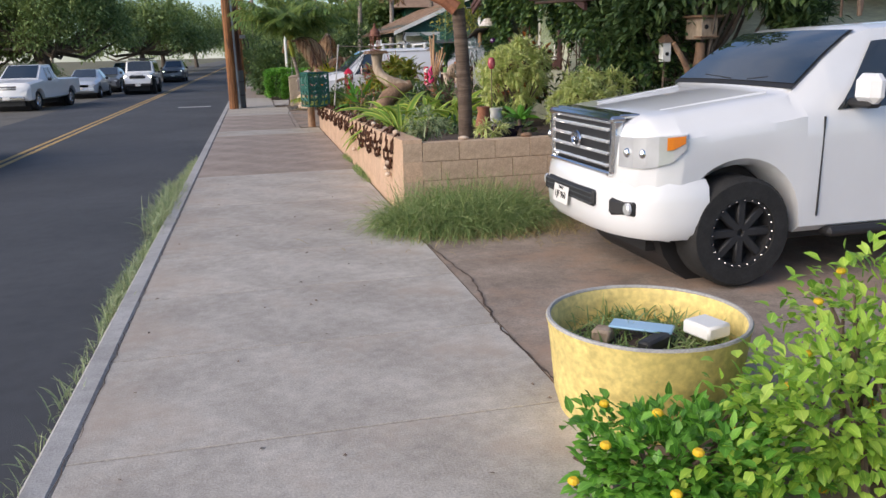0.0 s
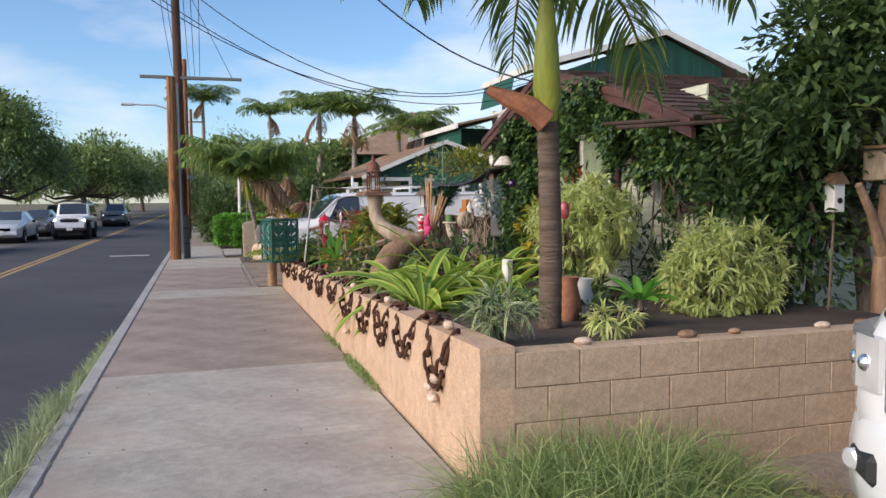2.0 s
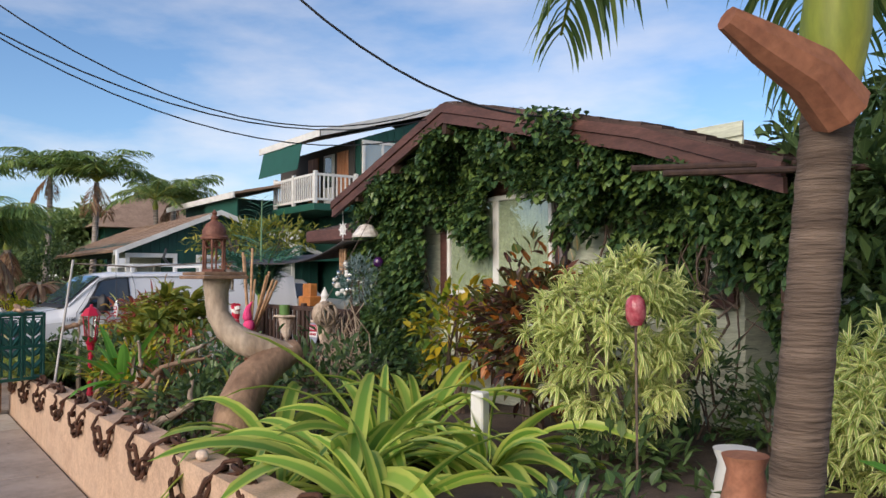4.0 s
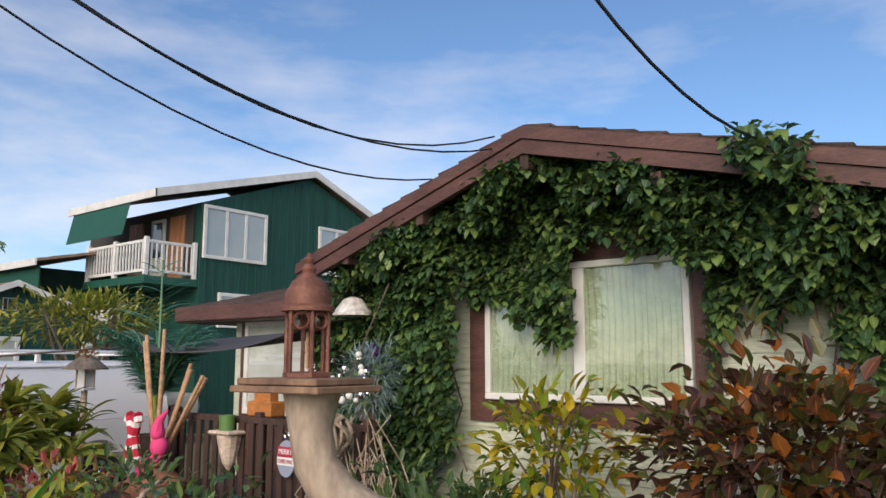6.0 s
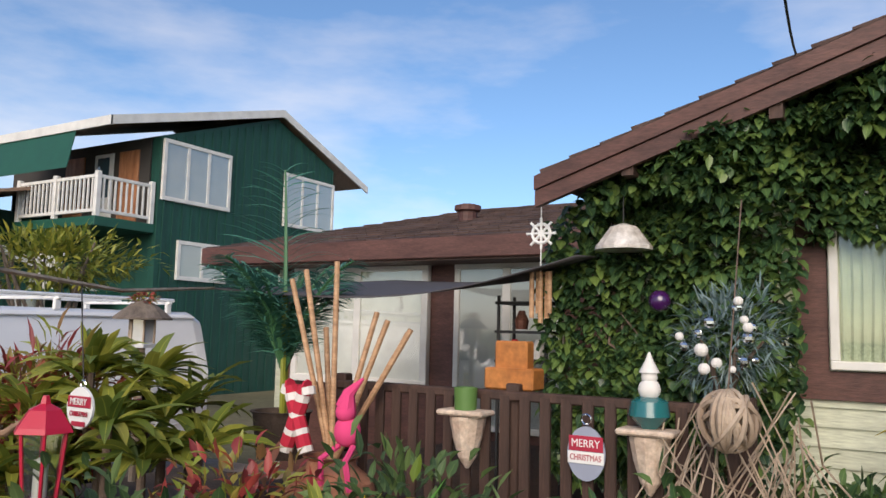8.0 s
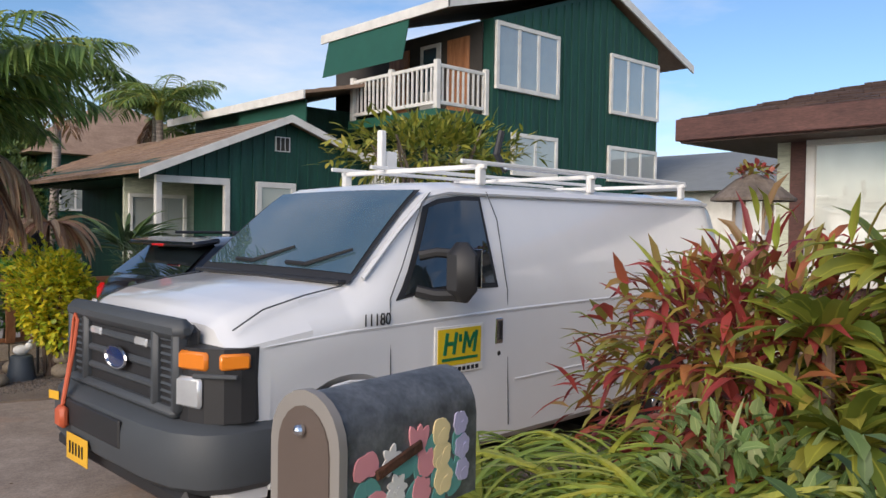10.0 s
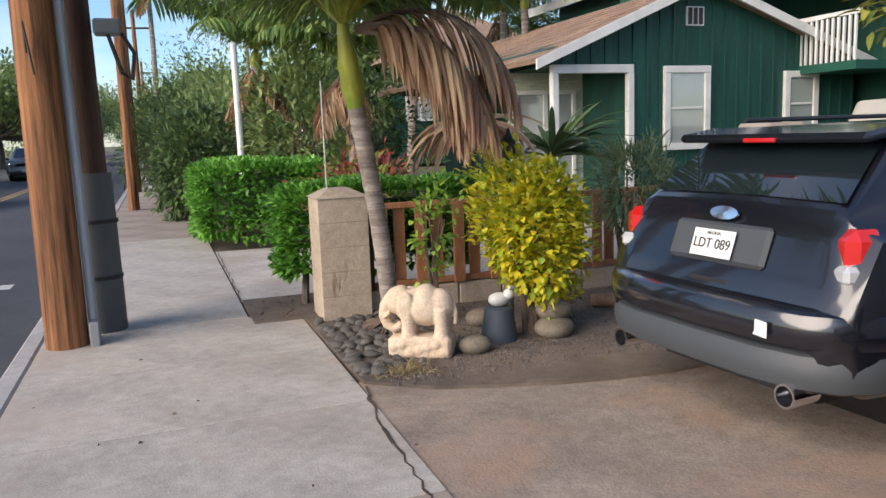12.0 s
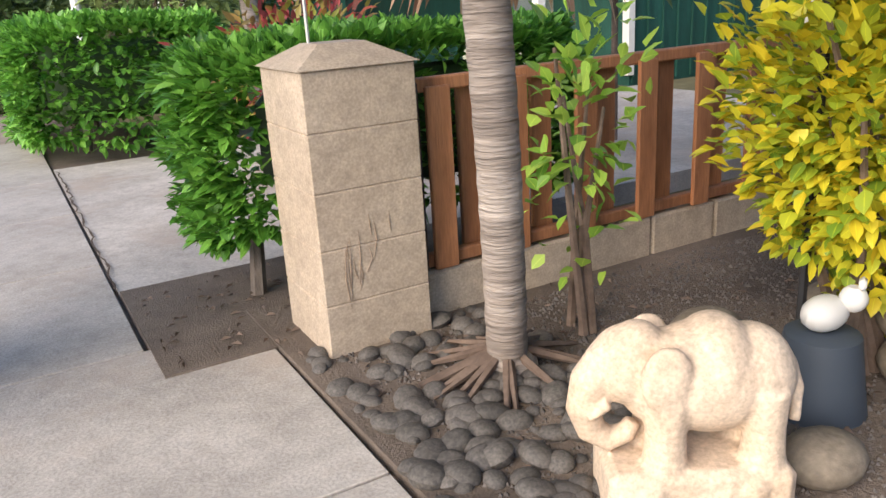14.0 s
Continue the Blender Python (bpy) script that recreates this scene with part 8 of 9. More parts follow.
tagged(part("gnome_doll", gn, PINK_F, None, "", True), "pink felt gnome doll sitting on the urn", "doll")
for k, (y, z) in enumerate(((16.62, 1.12), (15.62, 1.1))):
    sh_ = thing("shell_shelf", "scalloped stone-look wall shelf on the deck rail", "shelf", None, "shell shelves")
    part("top", B().box((4.0, y, z + 0.14), (0.17, 0.28, 0.03), None, 0.01), SHELL, sh_)
    part("shell", B().lathe([(0.01, -0.16), (0.05, -0.1), (0.08, 0), (0.1, 0.1), (0.1, 0.12)], (4.03, y, z), 12), SHELL, sh_)
tagged(part("green_pot", B().lathe([(0.06, 0), (0.065, 0.12), (0.05, 0.12), (0.045, 0.02)], (4.0, 16.62, 1.275), 16), plain("green_tin", (0.1, 0.2, 0.05), 0.5), None, "", True), "small green patterned tin pot on the shell shelf", "pot")
tagged(part("teal_vase", B().lathe([(0.04, 0), (0.1, 0.06), (0.09, 0.13), (0.05, 0.15)], (4.02, 15.62, 1.255), 16), plain("teal_glaze", (0.02, 0.15, 0.16), 0.2, 0, 0.6), None, "", True), "teal glazed vase on the shell shelf", "vase")
tagged(part("snowman_doll", B().ball((4.02, 15.62, 1.44), 0.055, 8).ball((4.02, 15.62, 1.5), 0.04, 8).lathe([(0.05, 0), (0.02, 0.06), (0.004, 0.1)], (4.02, 15.62, 1.52), 10), WHITE_F, None, "", True), "small white snowman doll on the vase", "doll")
tagged(part("toy_castle", B().box((4.25, 16.45, 1.44), (0.16, 0.3, 0.12), None, 0.01).box((4.25, 16.45, 1.57), (0.1, 0.2, 0.16), None, 0.01), rough_surface("orange_toy_wood", (0.4, 0.14, 0.03), (0.5, 0.2, 0.05), 0.6, 5, 30, 0.1), None), "orange wooden box ornament on the deck rail", "ornament")
bk = thing("baker_rack", "black wrought iron shelf with ornaments", "shelf rack")
for y in (16.62, 16.98):
    for x in (5.1, 5.35):
        part("upright", B().tube([(x, y, 0.6), (x, y, 1.95)], 0.012, 6), BLACK_PLASTIC, bk)
for z in (1.3, 1.5, 1.7, 1.9):
    part("shelf", B().box((5.22, 16.8, z), (0.28, 0.4, 0.02)), BLACK_PLASTIC, bk)
for k, (y, z) in enumerate(((16.7, 1.38), (16.9, 1.58), (16.72, 1.58), (16.85, 1.78))):
    tagged(part("rack_ornament", B().lathe([(0.04, -0.06), (0.05, 0), (0.02, 0.07)], (5.2, y, z), 10), (DRIFTWOOD, RED_F, WHITE_F, COPPER)[k], None), "small ornament standing on the iron shelf", "ornament", "rack ornaments")
sg = thing("christmas_sign", "hanging red, white and grey christmas tag sign", "sign")
part("tag", B().lathe([(0.001, 0), (0.1, 0), (0.1, 0.012), (0.001, 0.012)], (0, 0, 0), 28), plain("grey_blue_sign", (0.3, 0.33, 0.42), 0.6), sg).matrix_basis = pose(4.06, 15.95, 1.1, 0, -90, 0) @ Matrix.Diagonal((1.35, 1, 1, 1))
part("red_band", B().box((4.045, 15.95, 1.15), (0.006, 0.18, 0.075), None, 0.002), plain("sign_red", (0.4, 0.02, 0.05), 0.5), sg)
part("white_band", B().box((4.045, 15.95, 1.08), (0.006, 0.19, 0.06), None, 0.002), WHITE_PLAIN, sg)
lettering("MERRY", 0.055, WHITE_PLAIN, sg, pose(4.04, 15.95, 1.15, 90, 0, -90), 0.9)
lettering("CHRISTMAS", 0.042, sg.children[1].data.materials[0], sg, pose(4.04, 15.95, 1.08, 90, 0, -90), 0.75)
part("hook", B().torus((4.05, 15.95, 1.27), 0.025, 0.005, Matrix.Rotation(radians(90), 3, "Y"), 12, 4), CHROME, sg)
s2 = thing("christmas_plaque", "round red and white christmas plaque hanging from the awning rope", "sign")
part("disc", B().lathe([(0.001, 0), (0.086, 0), (0.086, 0.01), (0.001, 0.01)], (0, 0, 0), 32), WHITE_PLAIN, s2).matrix_basis = pose(2.3, 17.5, 1.345, 0, -90, 0)
part("red_band", B().box((2.287, 17.5, 1.37), (0.005, 0.15, 0.046), None, 0.002), bpy.data.materials["sign_red"], s2)
part("red_edge", B().box((2.287, 17.5, 1.28), (0.005, 0.09, 0.02), None, 0.002), bpy.data.materials["sign_red"], s2)
lettering("MERRY", 0.04, WHITE_PLAIN, s2, pose(2.282, 17.5, 1.37, 90, 0, -90), 0.9)
lettering("CHRISTMAS", 0.03, bpy.data.materials["sign_red"], s2, pose(2.286, 17.5, 1.32, 90, 0, -90), 0.75)
part("hook", B().torus((2.3, 17.5, 1.442), 0.016, 0.004, Matrix.Rotation(radians(90), 3, "Y"), 12, 4), CHROME, s2)
part("cord", B().tube([(2.3, 17.5, 1.455), (2.3, 17.53, 1.65), (2.3, 17.56, 1.865)], 0.003, 5), BLACK_PLASTIC, s2)
tb = thing("twine_ball", "woven grey rattan ball hanging on a cord", "ornament")
g = random.Random(6)
for k in range(16):
    m = Euler((g.uniform(0, 6.28), g.uniform(0, 6.28), 0)).to_matrix()
    part("twine_ring", B().torus((3.82, 15.22, 1.34), 0.12 + g.uniform(-0.01, 0.01), 0.013, m, 22, 5), DRIFTWOOD, tb)
part("cord", B().tube([(3.82, 15.22, 1.46), (4.4, 15.25, 2.4)], 0.004, 4), TWIG, tb)
wr = bush("wreath", "frosted fir wreath with silver and white baubles", (4.25, 15.3, 1.68), (0.16, 0.24, 0.26), 700, 0.1, 0.012, leafy("frosted_fir", [(0.12, 0.2, 0.2), (0.3, 0.38, 0.38)], 0.6), 44, 1.4, 3, 0.6, 0.2, 0.5, 0, "wreath")
for k in range(18):
    a = g.uniform(0, 6.28)
    part("bauble", B().ball((4.08 - g.uniform(0, 0.04), 15.3 + 0.2 * math.cos(a) * g.uniform(0.4, 1), 1.68 + 0.22 * math.sin(a) * g.uniform(0.4, 1)), g.uniform(0.016, 0.034), 7), WHITE_F if k % 2 else CHROME, wr)
mess = B()
for k in range(70):
    y, z = g.uniform(14.9, 15.6), g.uniform(1.0, 1.5)
    mess.tube([(4.0 + g.uniform(-0.1, 0.2), y, z), (3.95 + g.uniform(-0.1, 0.2), y + g.uniform(-0.2, 0.2), z - 0.3), (4.05, y + g.uniform(-0.25, 0.25), z - g.uniform(0.4, 0.8))], 0.005, 4)
tagged(part("dry_vine_tangle", mess, DRIFTWOOD), "tangle of dry grey vine stems by the wall", "dry vine", kind="stuff")
wc = thing("wind_chime", "bamboo wind chime hanging from a white ship's wheel", "wind chime")
cx, cy, cz = 4.72, 16.5, 2.32
part("wheel_rim", B().torus((cx, cy, cz), 0.06, 0.011, Matrix.Rotation(radians(90), 3, "Y"), 18, 5), WHITE_PLAIN, wc)
for k in range(8):
    a = math.pi * k / 4
    part("spoke", B().tube([(cx, cy, cz), (cx, cy + 0.1 * math.cos(a), cz + 0.1 * math.sin(a))], 0.009, 5), WHITE_PLAIN, wc)
for k in range(5):
    part("chime_tube", B().tube([(cx + 0.03 * (k % 2), cy - 0.06 + 0.03 * k, cz - 0.24), (cx + 0.03 * (k % 2), cy - 0.06 + 0.03 * k, cz - 0.5 - 0.03 * (k % 3))], 0.016, 8), BAMBOO, wc)
part("cord", B().tube([(cx, cy, 2.68), (cx, cy, cz - 0.24)], 0.004, 4), WHITE_PLAIN, wc)
tl = thing("stained_glass_lamp", "stained glass lamp shade hanging under the eave", "lamp shade")
part("shade", B().lathe([(0.02, 0.16), (0.08, 0.14), (0.17, 0.02), (0.17, 0.0), (0.15, 0.0)], (4.75, 15.98, 2.2), 14), rough_surface("mosaic_glass", (0.5, 0.45, 0.4), (0.75, 0.72, 0.68), 0.3, 14, 20, 0.2), tl)
part("cord", B().tube([(4.75, 15.98, 2.36), (4.75, 15.98, 2.7)], 0.004, 4), BLACK_PLASTIC, tl)
tagged(part("purple_float", B().ball((4.8, 15.78, 1.9), 0.065, 9), plain("purple_glass", (0.05, 0.01, 0.08), 0.1, 0, 1), None, "", True), "purple glass float hanging on the wall", "ornament")

# feeder, mailbox, crate, driftwood, red lantern
fd = thing("bird_feeder", "shingled hexagonal bird feeder on a post", "bird feeder")
fx, fy = 4.54, 20.0
part("post", B().tube([(fx, fy, 0), (fx, fy, 1.5)], 0.035, 8), DRIFTWOOD, fd)
part("cage", B().lathe([(0.13, 1.5), (0.13, 1.53), (0.1, 1.54), (0.1, 1.74)], (fx, fy, 0), 6), LENS, fd)
for k in range(6):
    a = math.pi * k / 3
    part("corner_bar", B().tube([(fx + 0.105 * math.cos(a), fy + 0.105 * math.sin(a), 1.53), (fx + 0.105 * math.cos(a), fy + 0.105 * math.sin(a), 1.75)], 0.01, 5), DRIFTWOOD, fd)
part("roof", B().lathe([(0.24, 1.73), (0.24, 1.745), (0.1, 1.86), (0.001, 1.9)], (fx, fy, 0), 12), BARK, fd)
bush("berry_tuft", "red berries and leaves on the feeder roof", (fx, fy, 1.9), (0.12, 0.12, 0.05), 120, 0.05, 0.03, L_RED, 46, 1.86, 2, 0.4, 0.2, 0.3, 0, "decoration")
MBX = rough_surface("mottled_grey_metal", (0.08, 0.085, 0.09), (0.2, 0.21, 0.22), 0.5, 12, 60, 0.2, None, 0, 0.4)
mb = thing("mailbox", "mottled grey metal mailbox painted with flowers", "mailbox", pose(1.26, 19.3, 0.87, 0, 0, 10))
prof = [(-0.1, 0), (0.1, 0), (0.1, 0.2)] + [(0.1 * math.cos(a), 0.2 + 0.115 * math.sin(a)) for a in (math.pi * k / 10 for k in range(1, 10))] + [(-0.1, 0.2)]
part("body", B().loft([[(x, a, b) for a, b in prof] for x in (-0.24, 0.24)]), MBX, mb, "", True)
part("door", B().loft([[(x, a * 1.08, b * 1.03) for a, b in prof] for x in (-0.262, -0.238)]), plain("grey_enamel", (0.26, 0.24, 0.22), 0.5), mb, "grey mailbox door with a knob", True)
part("door_panel", B().loft([[(x, a * 0.8, 0.02 + b * 0.86) for a, b in prof] for x in (-0.266, -0.26)]), plain("brown_enamel", (0.12, 0.09, 0.075), 0.5), mb)
part("knob", B().ball((-0.275, 0, 0.24), 0.014, 6), CHROME, mb)
part("flag", B().box((-0.07, -0.108, 0.15), (0.16, 0.01, 0.025), Matrix.Rotation(radians(-14), 3, "Y"), 0.003), RUST, mb)
part("post", B().tube([(0, 0, -0.86), (0, 0, 0.0)], [0.09, 0.085], 12), DRIFT_DARK, mb, "", True)
PINK, CREAM_P, LILAC, LEAFP = (plain(n_, c_, 0.6) for n_, c_ in (("pink_paint", (0.75, 0.3, 0.33)), ("cream_paint", (0.85, 0.68, 0.36)), ("lilac_paint", (0.45, 0.42, 0.6)), ("leaf_paint", (0.12, 0.33, 0.3))))
g = random.Random(12)
def petal(b, cx, cz, a, ln, wd, y):
    """A thin painted petal on the side of the box, pointing along a."""
    ring = [(ln * 0.5 * (1 + math.cos(q)), wd * 0.5 * math.sin(q) * (1.25 - 0.35 * math.cos(q))) for q in (2 * math.pi * k / 10 for k in range(10))]
    pts = [(cx + u * math.cos(a) - v * math.sin(a), cz + u * math.sin(a) + v * math.cos(a)) for u, v in ring]
    b.loft([[(p, y, q) for p, q in pts], [(p, y + 0.004, q) for p, q in pts]])


for cx_, cz_, mat, n_, ln_, wd_, turn in ((-0.175, 0.135, PINK, 3, 0.055, 0.05, 1.2), (-0.165, 0.05, PINK, 3, 0.065, 0.055, -0.4), (-0.095, 0.155, WHITE_F, 6, 0.036, 0.017, 0.3), (-0.075, 0.085, WHITE_F, 7, 0.04, 0.018, 0), (-0.07, 0.03, WHITE_F, 7, 0.038, 0.018, 0.4),
                                   (0.0, 0.15, PINK, 3, 0.07, 0.026, 1.0), (0.02, 0.09, PINK, 3, 0.075, 0.028, 0.7), (0.0, 0.03, PINK, 4, 0.06, 0.03, 0.5), (0.085, 0.185, CREAM_P, 6, 0.036, 0.036, 0), (0.09, 0.125, CREAM_P, 6, 0.038, 0.038, 0.5), (0.095, 0.065, CREAM_P, 6, 0.038, 0.038, 0.2), (0.165, 0.19, LILAC, 6, 0.03, 0.028, 0), (0.175, 0.13, LILAC, 6, 0.032, 0.028, 0.4), (0.175, 0.07, LILAC, 6, 0.03, 0.028, 0.1)):
    fl = B()
    full = 2 * math.pi if n_ > 4 else 1.5
    for k in range(n_):
        petal(fl, cx_, cz_, turn + full * k / n_ + g.uniform(-0.1, 0.1), ln_ * g.uniform(0.85, 1.1), wd_, -0.1045 - 0.0004 * k)
    part("painted_flower", fl, mat, mb)
    lf = B()
    for k in range(2):
        petal(lf, cx_, cz_ - 0.01, g.uniform(-2.8, -0.3), 0.07, 0.03, -0.103 - 0.0003 * k)
    part("painted_leaf", lf, LEAFP, mb)
GREEN_IRON = plain("dark_green_cast_metal", (0.016, 0.1, 0.075), 0.4, 0.1)
cr = thing("cast_planter_box", "dark green cast metal box with leaf lattice sides", "planter box", pose(1.27, 17.72, 0, 0, 0, 20))
for z in (0.62, 0.97, 1.32):
    part("rim", B().box((0, -0.2, z), (0.5, 0.03, 0.035), None, 0.006), GREEN_IRON, cr)
    part("rim", B().box((0, 0.2, z), (0.5, 0.03, 0.035), None, 0.006), GREEN_IRON, cr)
    part("rim", B().box((-0.24, 0, z), (0.03, 0.42, 0.035), None, 0.006), GREEN_IRON, cr)
    part("rim", B().box((0.24, 0, z), (0.03, 0.42, 0.035), None, 0.006), GREEN_IRON, cr)
for x, y in ((-0.24, -0.2), (0.24, -0.2), (-0.24, 0.2), (0.24, 0.2), (0, -0.2), (-0.24, 0), (-0.12, -0.2), (0.12, -0.2)):
    part("bar", B().box((x, y, 0.97), (0.028, 0.028, 0.72), None, 0.005), GREEN_IRON, cr)
def cast_leaf(ln, wd):
    """A pointed cast leaf in the plane y=0, base at the origin, tip up, with a raised rib."""
    b = B()
    prof = [(0.0, 0.0), (0.2, 0.7), (0.45, 1.0), (0.7, 0.75), (0.88, 0.35), (1.0, 0.0)]
    lft = [(-wd / 2 * w, 0.0, ln * u) for u, w in prof]
    rgt = [(wd / 2 * w, 0.0, ln * u) for u, w in prof]
    rib = [(0.0, -0.012 * math.sin(math.pi * min(1, u + 0.05)) - 0.002, ln * u) for u, w in prof]
    vs = lft + rib + rgt + [(x, 0.008, z) for x, y, z in lft] + [(x, 0.008, z) for x, y, z in rgt]
    fs = []
    for k in range(5):
        fs += [(k, k + 1, 7 + k, 6 + k), (6 + k, 7 + k, 13 + k, 12 + k), (18 + k, 24 + k, 25 + k, 19 + k), (k, 18 + k, 19 + k, k + 1), (12 + k, 13 + k, 25 + k, 24 + k)]
    return b.add(vs, fs)


big_leaf, small_leaf = cast_leaf(0.17, 0.062).mesh("cast_leaf"), cast_leaf(0.12, 0.045).mesh("cast_leaf")
for at in (pose(-0.245, 0.1, 0, 0, 0, -90), pose(-0.245, -0.1, 0, 0, 0, -90), pose(0.12, -0.205, 0), pose(-0.12, -0.205, 0)):
    for z, me, tilts in ((0.72, big_leaf, (-48, 48)), (0.85, big_leaf, (-44, 44)), (0.97, big_leaf, (-38, 38)), (1.07, big_leaf, (-34, 34)), (1.15, small_leaf, (-38, 38)), (1.13, big_leaf, (0,))):
        for tl_ in tilts:
            part("cast_leaf", me, GREEN_IRON, cr).matrix_basis = at @ pose(0, 0.0, z, 0, tl_, 0)
    part("cast_stem", B().tube([(0, 0.004, 0.63), (0.006, 0.002, 0.9), (0, 0.004, 1.16)], 0.006, 6), GREEN_IRON, cr).matrix_basis = at
    part("panel_frame", B().span((-0.098, -0.006, 1.275), (0.098, 0.01, 1.295)).span((-0.098, -0.006, 0.66), (-0.08, 0.01, 1.275)).span((0.08, -0.006, 0.66), (0.098, 0.01, 1.275)), GREEN_IRON, cr).matrix_basis = at
    for sx in (-1, 1):
        part("scroll", B().torus((sx * 0.05, 0.004, 1.24), 0.022, 0.005, Matrix.Rotation(radians(90), 3, "X"), 14, 5), GREEN_IRON, cr).matrix_basis = at
for k in range(6):
    part("lid_bar", B().box((-0.2 + k * 0.08, 0, 1.335), (0.05, 0.42, 0.02), None, 0.006), GREEN_IRON, cr)


def gnarled(pts, rads, seed):
    """A weathered branch: fine waver along the line and knots in its girth."""
    g2, P2, out, rad = random.Random(seed), [Vector(p) for p in pts], [], []
    n2 = 6 * (len(P2) - 1)
    for i in range(n2 + 1):
        u = i / n2 * (len(P2) - 1)
        j2 = min(int(u), len(P2) - 2)
        out.append(P2[j2].lerp(P2[j2 + 1], u - j2) + Vector((g2.uniform(-1, 1), g2.uniform(-1, 1), g2.uniform(-1, 1))) * 0.004)
        rad.append((rads[j2] + (rads[j2 + 1] - rads[j2]) * (u - j2)) * g2.uniform(0.82, 1.2))
    return B().tube(out, rad, 10)


PILE = (("thick brown worm-eaten driftwood log lying on the green box", DRIFT_DARK, ((0.1, 0.17, 1.41), (0.06, 0.04, 1.4), (0.04, -0.1, 1.375)), (0.024, 0.036, 0.03)),
        ("pale grey forked driftwood branch lying on the green box", DRIFT_PALE, ((-0.12, 0.25, 1.36), (-0.1, 0.12, 1.368), (-0.12, 0.02, 1.38), (-0.18, -0.08, 1.365), (-0.21, -0.18, 1.36)), (0.014, 0.017, 0.021, 0.02, 0.016)),
        ("thin pale driftwood stick lying on the green box", DRIFT_PALE, ((-0.02, 0.2, 1.358), (-0.05, 0.08, 1.36), (-0.1, -0.04, 1.356)), (0.01, 0.013, 0.009)),
        ("tan split driftwood chunk lying on the green box", DRIFT_TAN, ((-0.02, -0.06, 1.365), (-0.04, -0.16, 1.372), (-0.05, -0.29, 1.362)), (0.02, 0.03, 0.022)),
        ("grey-brown driftwood branch lying on the green box", DRIFTWOOD, ((0.12, 0.02, 1.362), (0.05, -0.1, 1.39), (0.02, -0.2, 1.4), (-0.02, -0.3, 1.375)), (0.012, 0.02, 0.022, 0.012)),
        ("tan driftwood stick lying on the green box", DRIFT_TAN, ((0.17, 0.22, 1.36), (0.15, 0.05, 1.365), (0.16, -0.12, 1.36)), (0.012, 0.02, 0.012)))
for k, (lab, mat, pts, rads) in enumerate(PILE):
    tagged(part("driftwood_piece", gnarled(pts, [q * 0.72 for q in rads], k), mat, None, "", True), lab, "driftwood", "driftwood pieces").matrix_basis = pose(1.27, 17.72, 0, 0, 0, 20)
for k, (y, z) in enumerate(((0.19, 1.385), (0.07, 1.4))):
    tagged(part("iron_ring", B().torus((-0.03, y, z), 0.034, 0.006, Matrix.Rotation(radians(80), 3, "Y"), 18, 6), RUST, None, "", True), "rusty iron ring standing among the driftwood", "ring", "iron rings").matrix_basis = pose(1.27, 17.72, 0, 0, 0, 20)
rl = thing("red_lantern", "red metal garden lantern with clear panes", "lantern")
qx, qy = 1.98, 17.25
part("post", B().lathe([(0.05, 0.4), (0.03, 0.5), (0.03, 0.9), (0.045, 0.98), (0.06, 1.0)], (qx, qy, 0), 12), plain("red_enamel", (0.45, 0.01, 0.04), 0.35), rl)
RED_E = bpy.data.materials["red_enamel"]
part("base", B().lathe([(0.05, 1.0), (0.07, 1.03), (0.07, 1.06)], (qx, qy, 0), 6), RED_E, rl)
part("pane", B().lathe([(0.06, 1.06), (0.082, 1.3)], (qx, qy, 0), 6), PANE, rl)
for k in range(6):
    a = math.pi * k / 3
    part("bar", B().tube([(qx + 0.062 * math.cos(a), qy + 0.062 * math.sin(a), 1.06), (qx + 0.085 * math.cos(a), qy + 0.085 * math.sin(a), 1.3)], 0.007, 5), RED_E, rl)
part("candle", B().lathe([(0.025, 1.06), (0.025, 1.2), (0.004, 1.21)], (qx, qy, 0), 10), WHITE_F, rl)
part("roof", B().lathe([(0.11, 1.3), (0.1, 1.32), (0.06, 1.38), (0.02, 1.4), (0.012, 1.43)], (qx, qy, 0), 6), RED_E, rl)
def twist(pts, seed):
    """A rough branch through the points: wavering line and uneven girth."""
    g2 = random.Random(seed)
    P2 = [Vector(p) for p in pts]
    out, rad = [], []
    n2 = 5 * (len(P2) - 1)
    for i in range(n2 + 1):
        u = i / n2 * (len(P2) - 1)
        j2 = min(int(u), len(P2) - 2)
        out.append(P2[j2].lerp(P2[j2 + 1], u - j2) + Vector((g2.uniform(-1, 1), g2.uniform(-1, 1), g2.uniform(-1, 1))) * 0.014)
        rad.append((0.034 - 0.024 * i / n2) * g2.uniform(0.8, 1.2))
    return out, rad


g = random.Random(33)
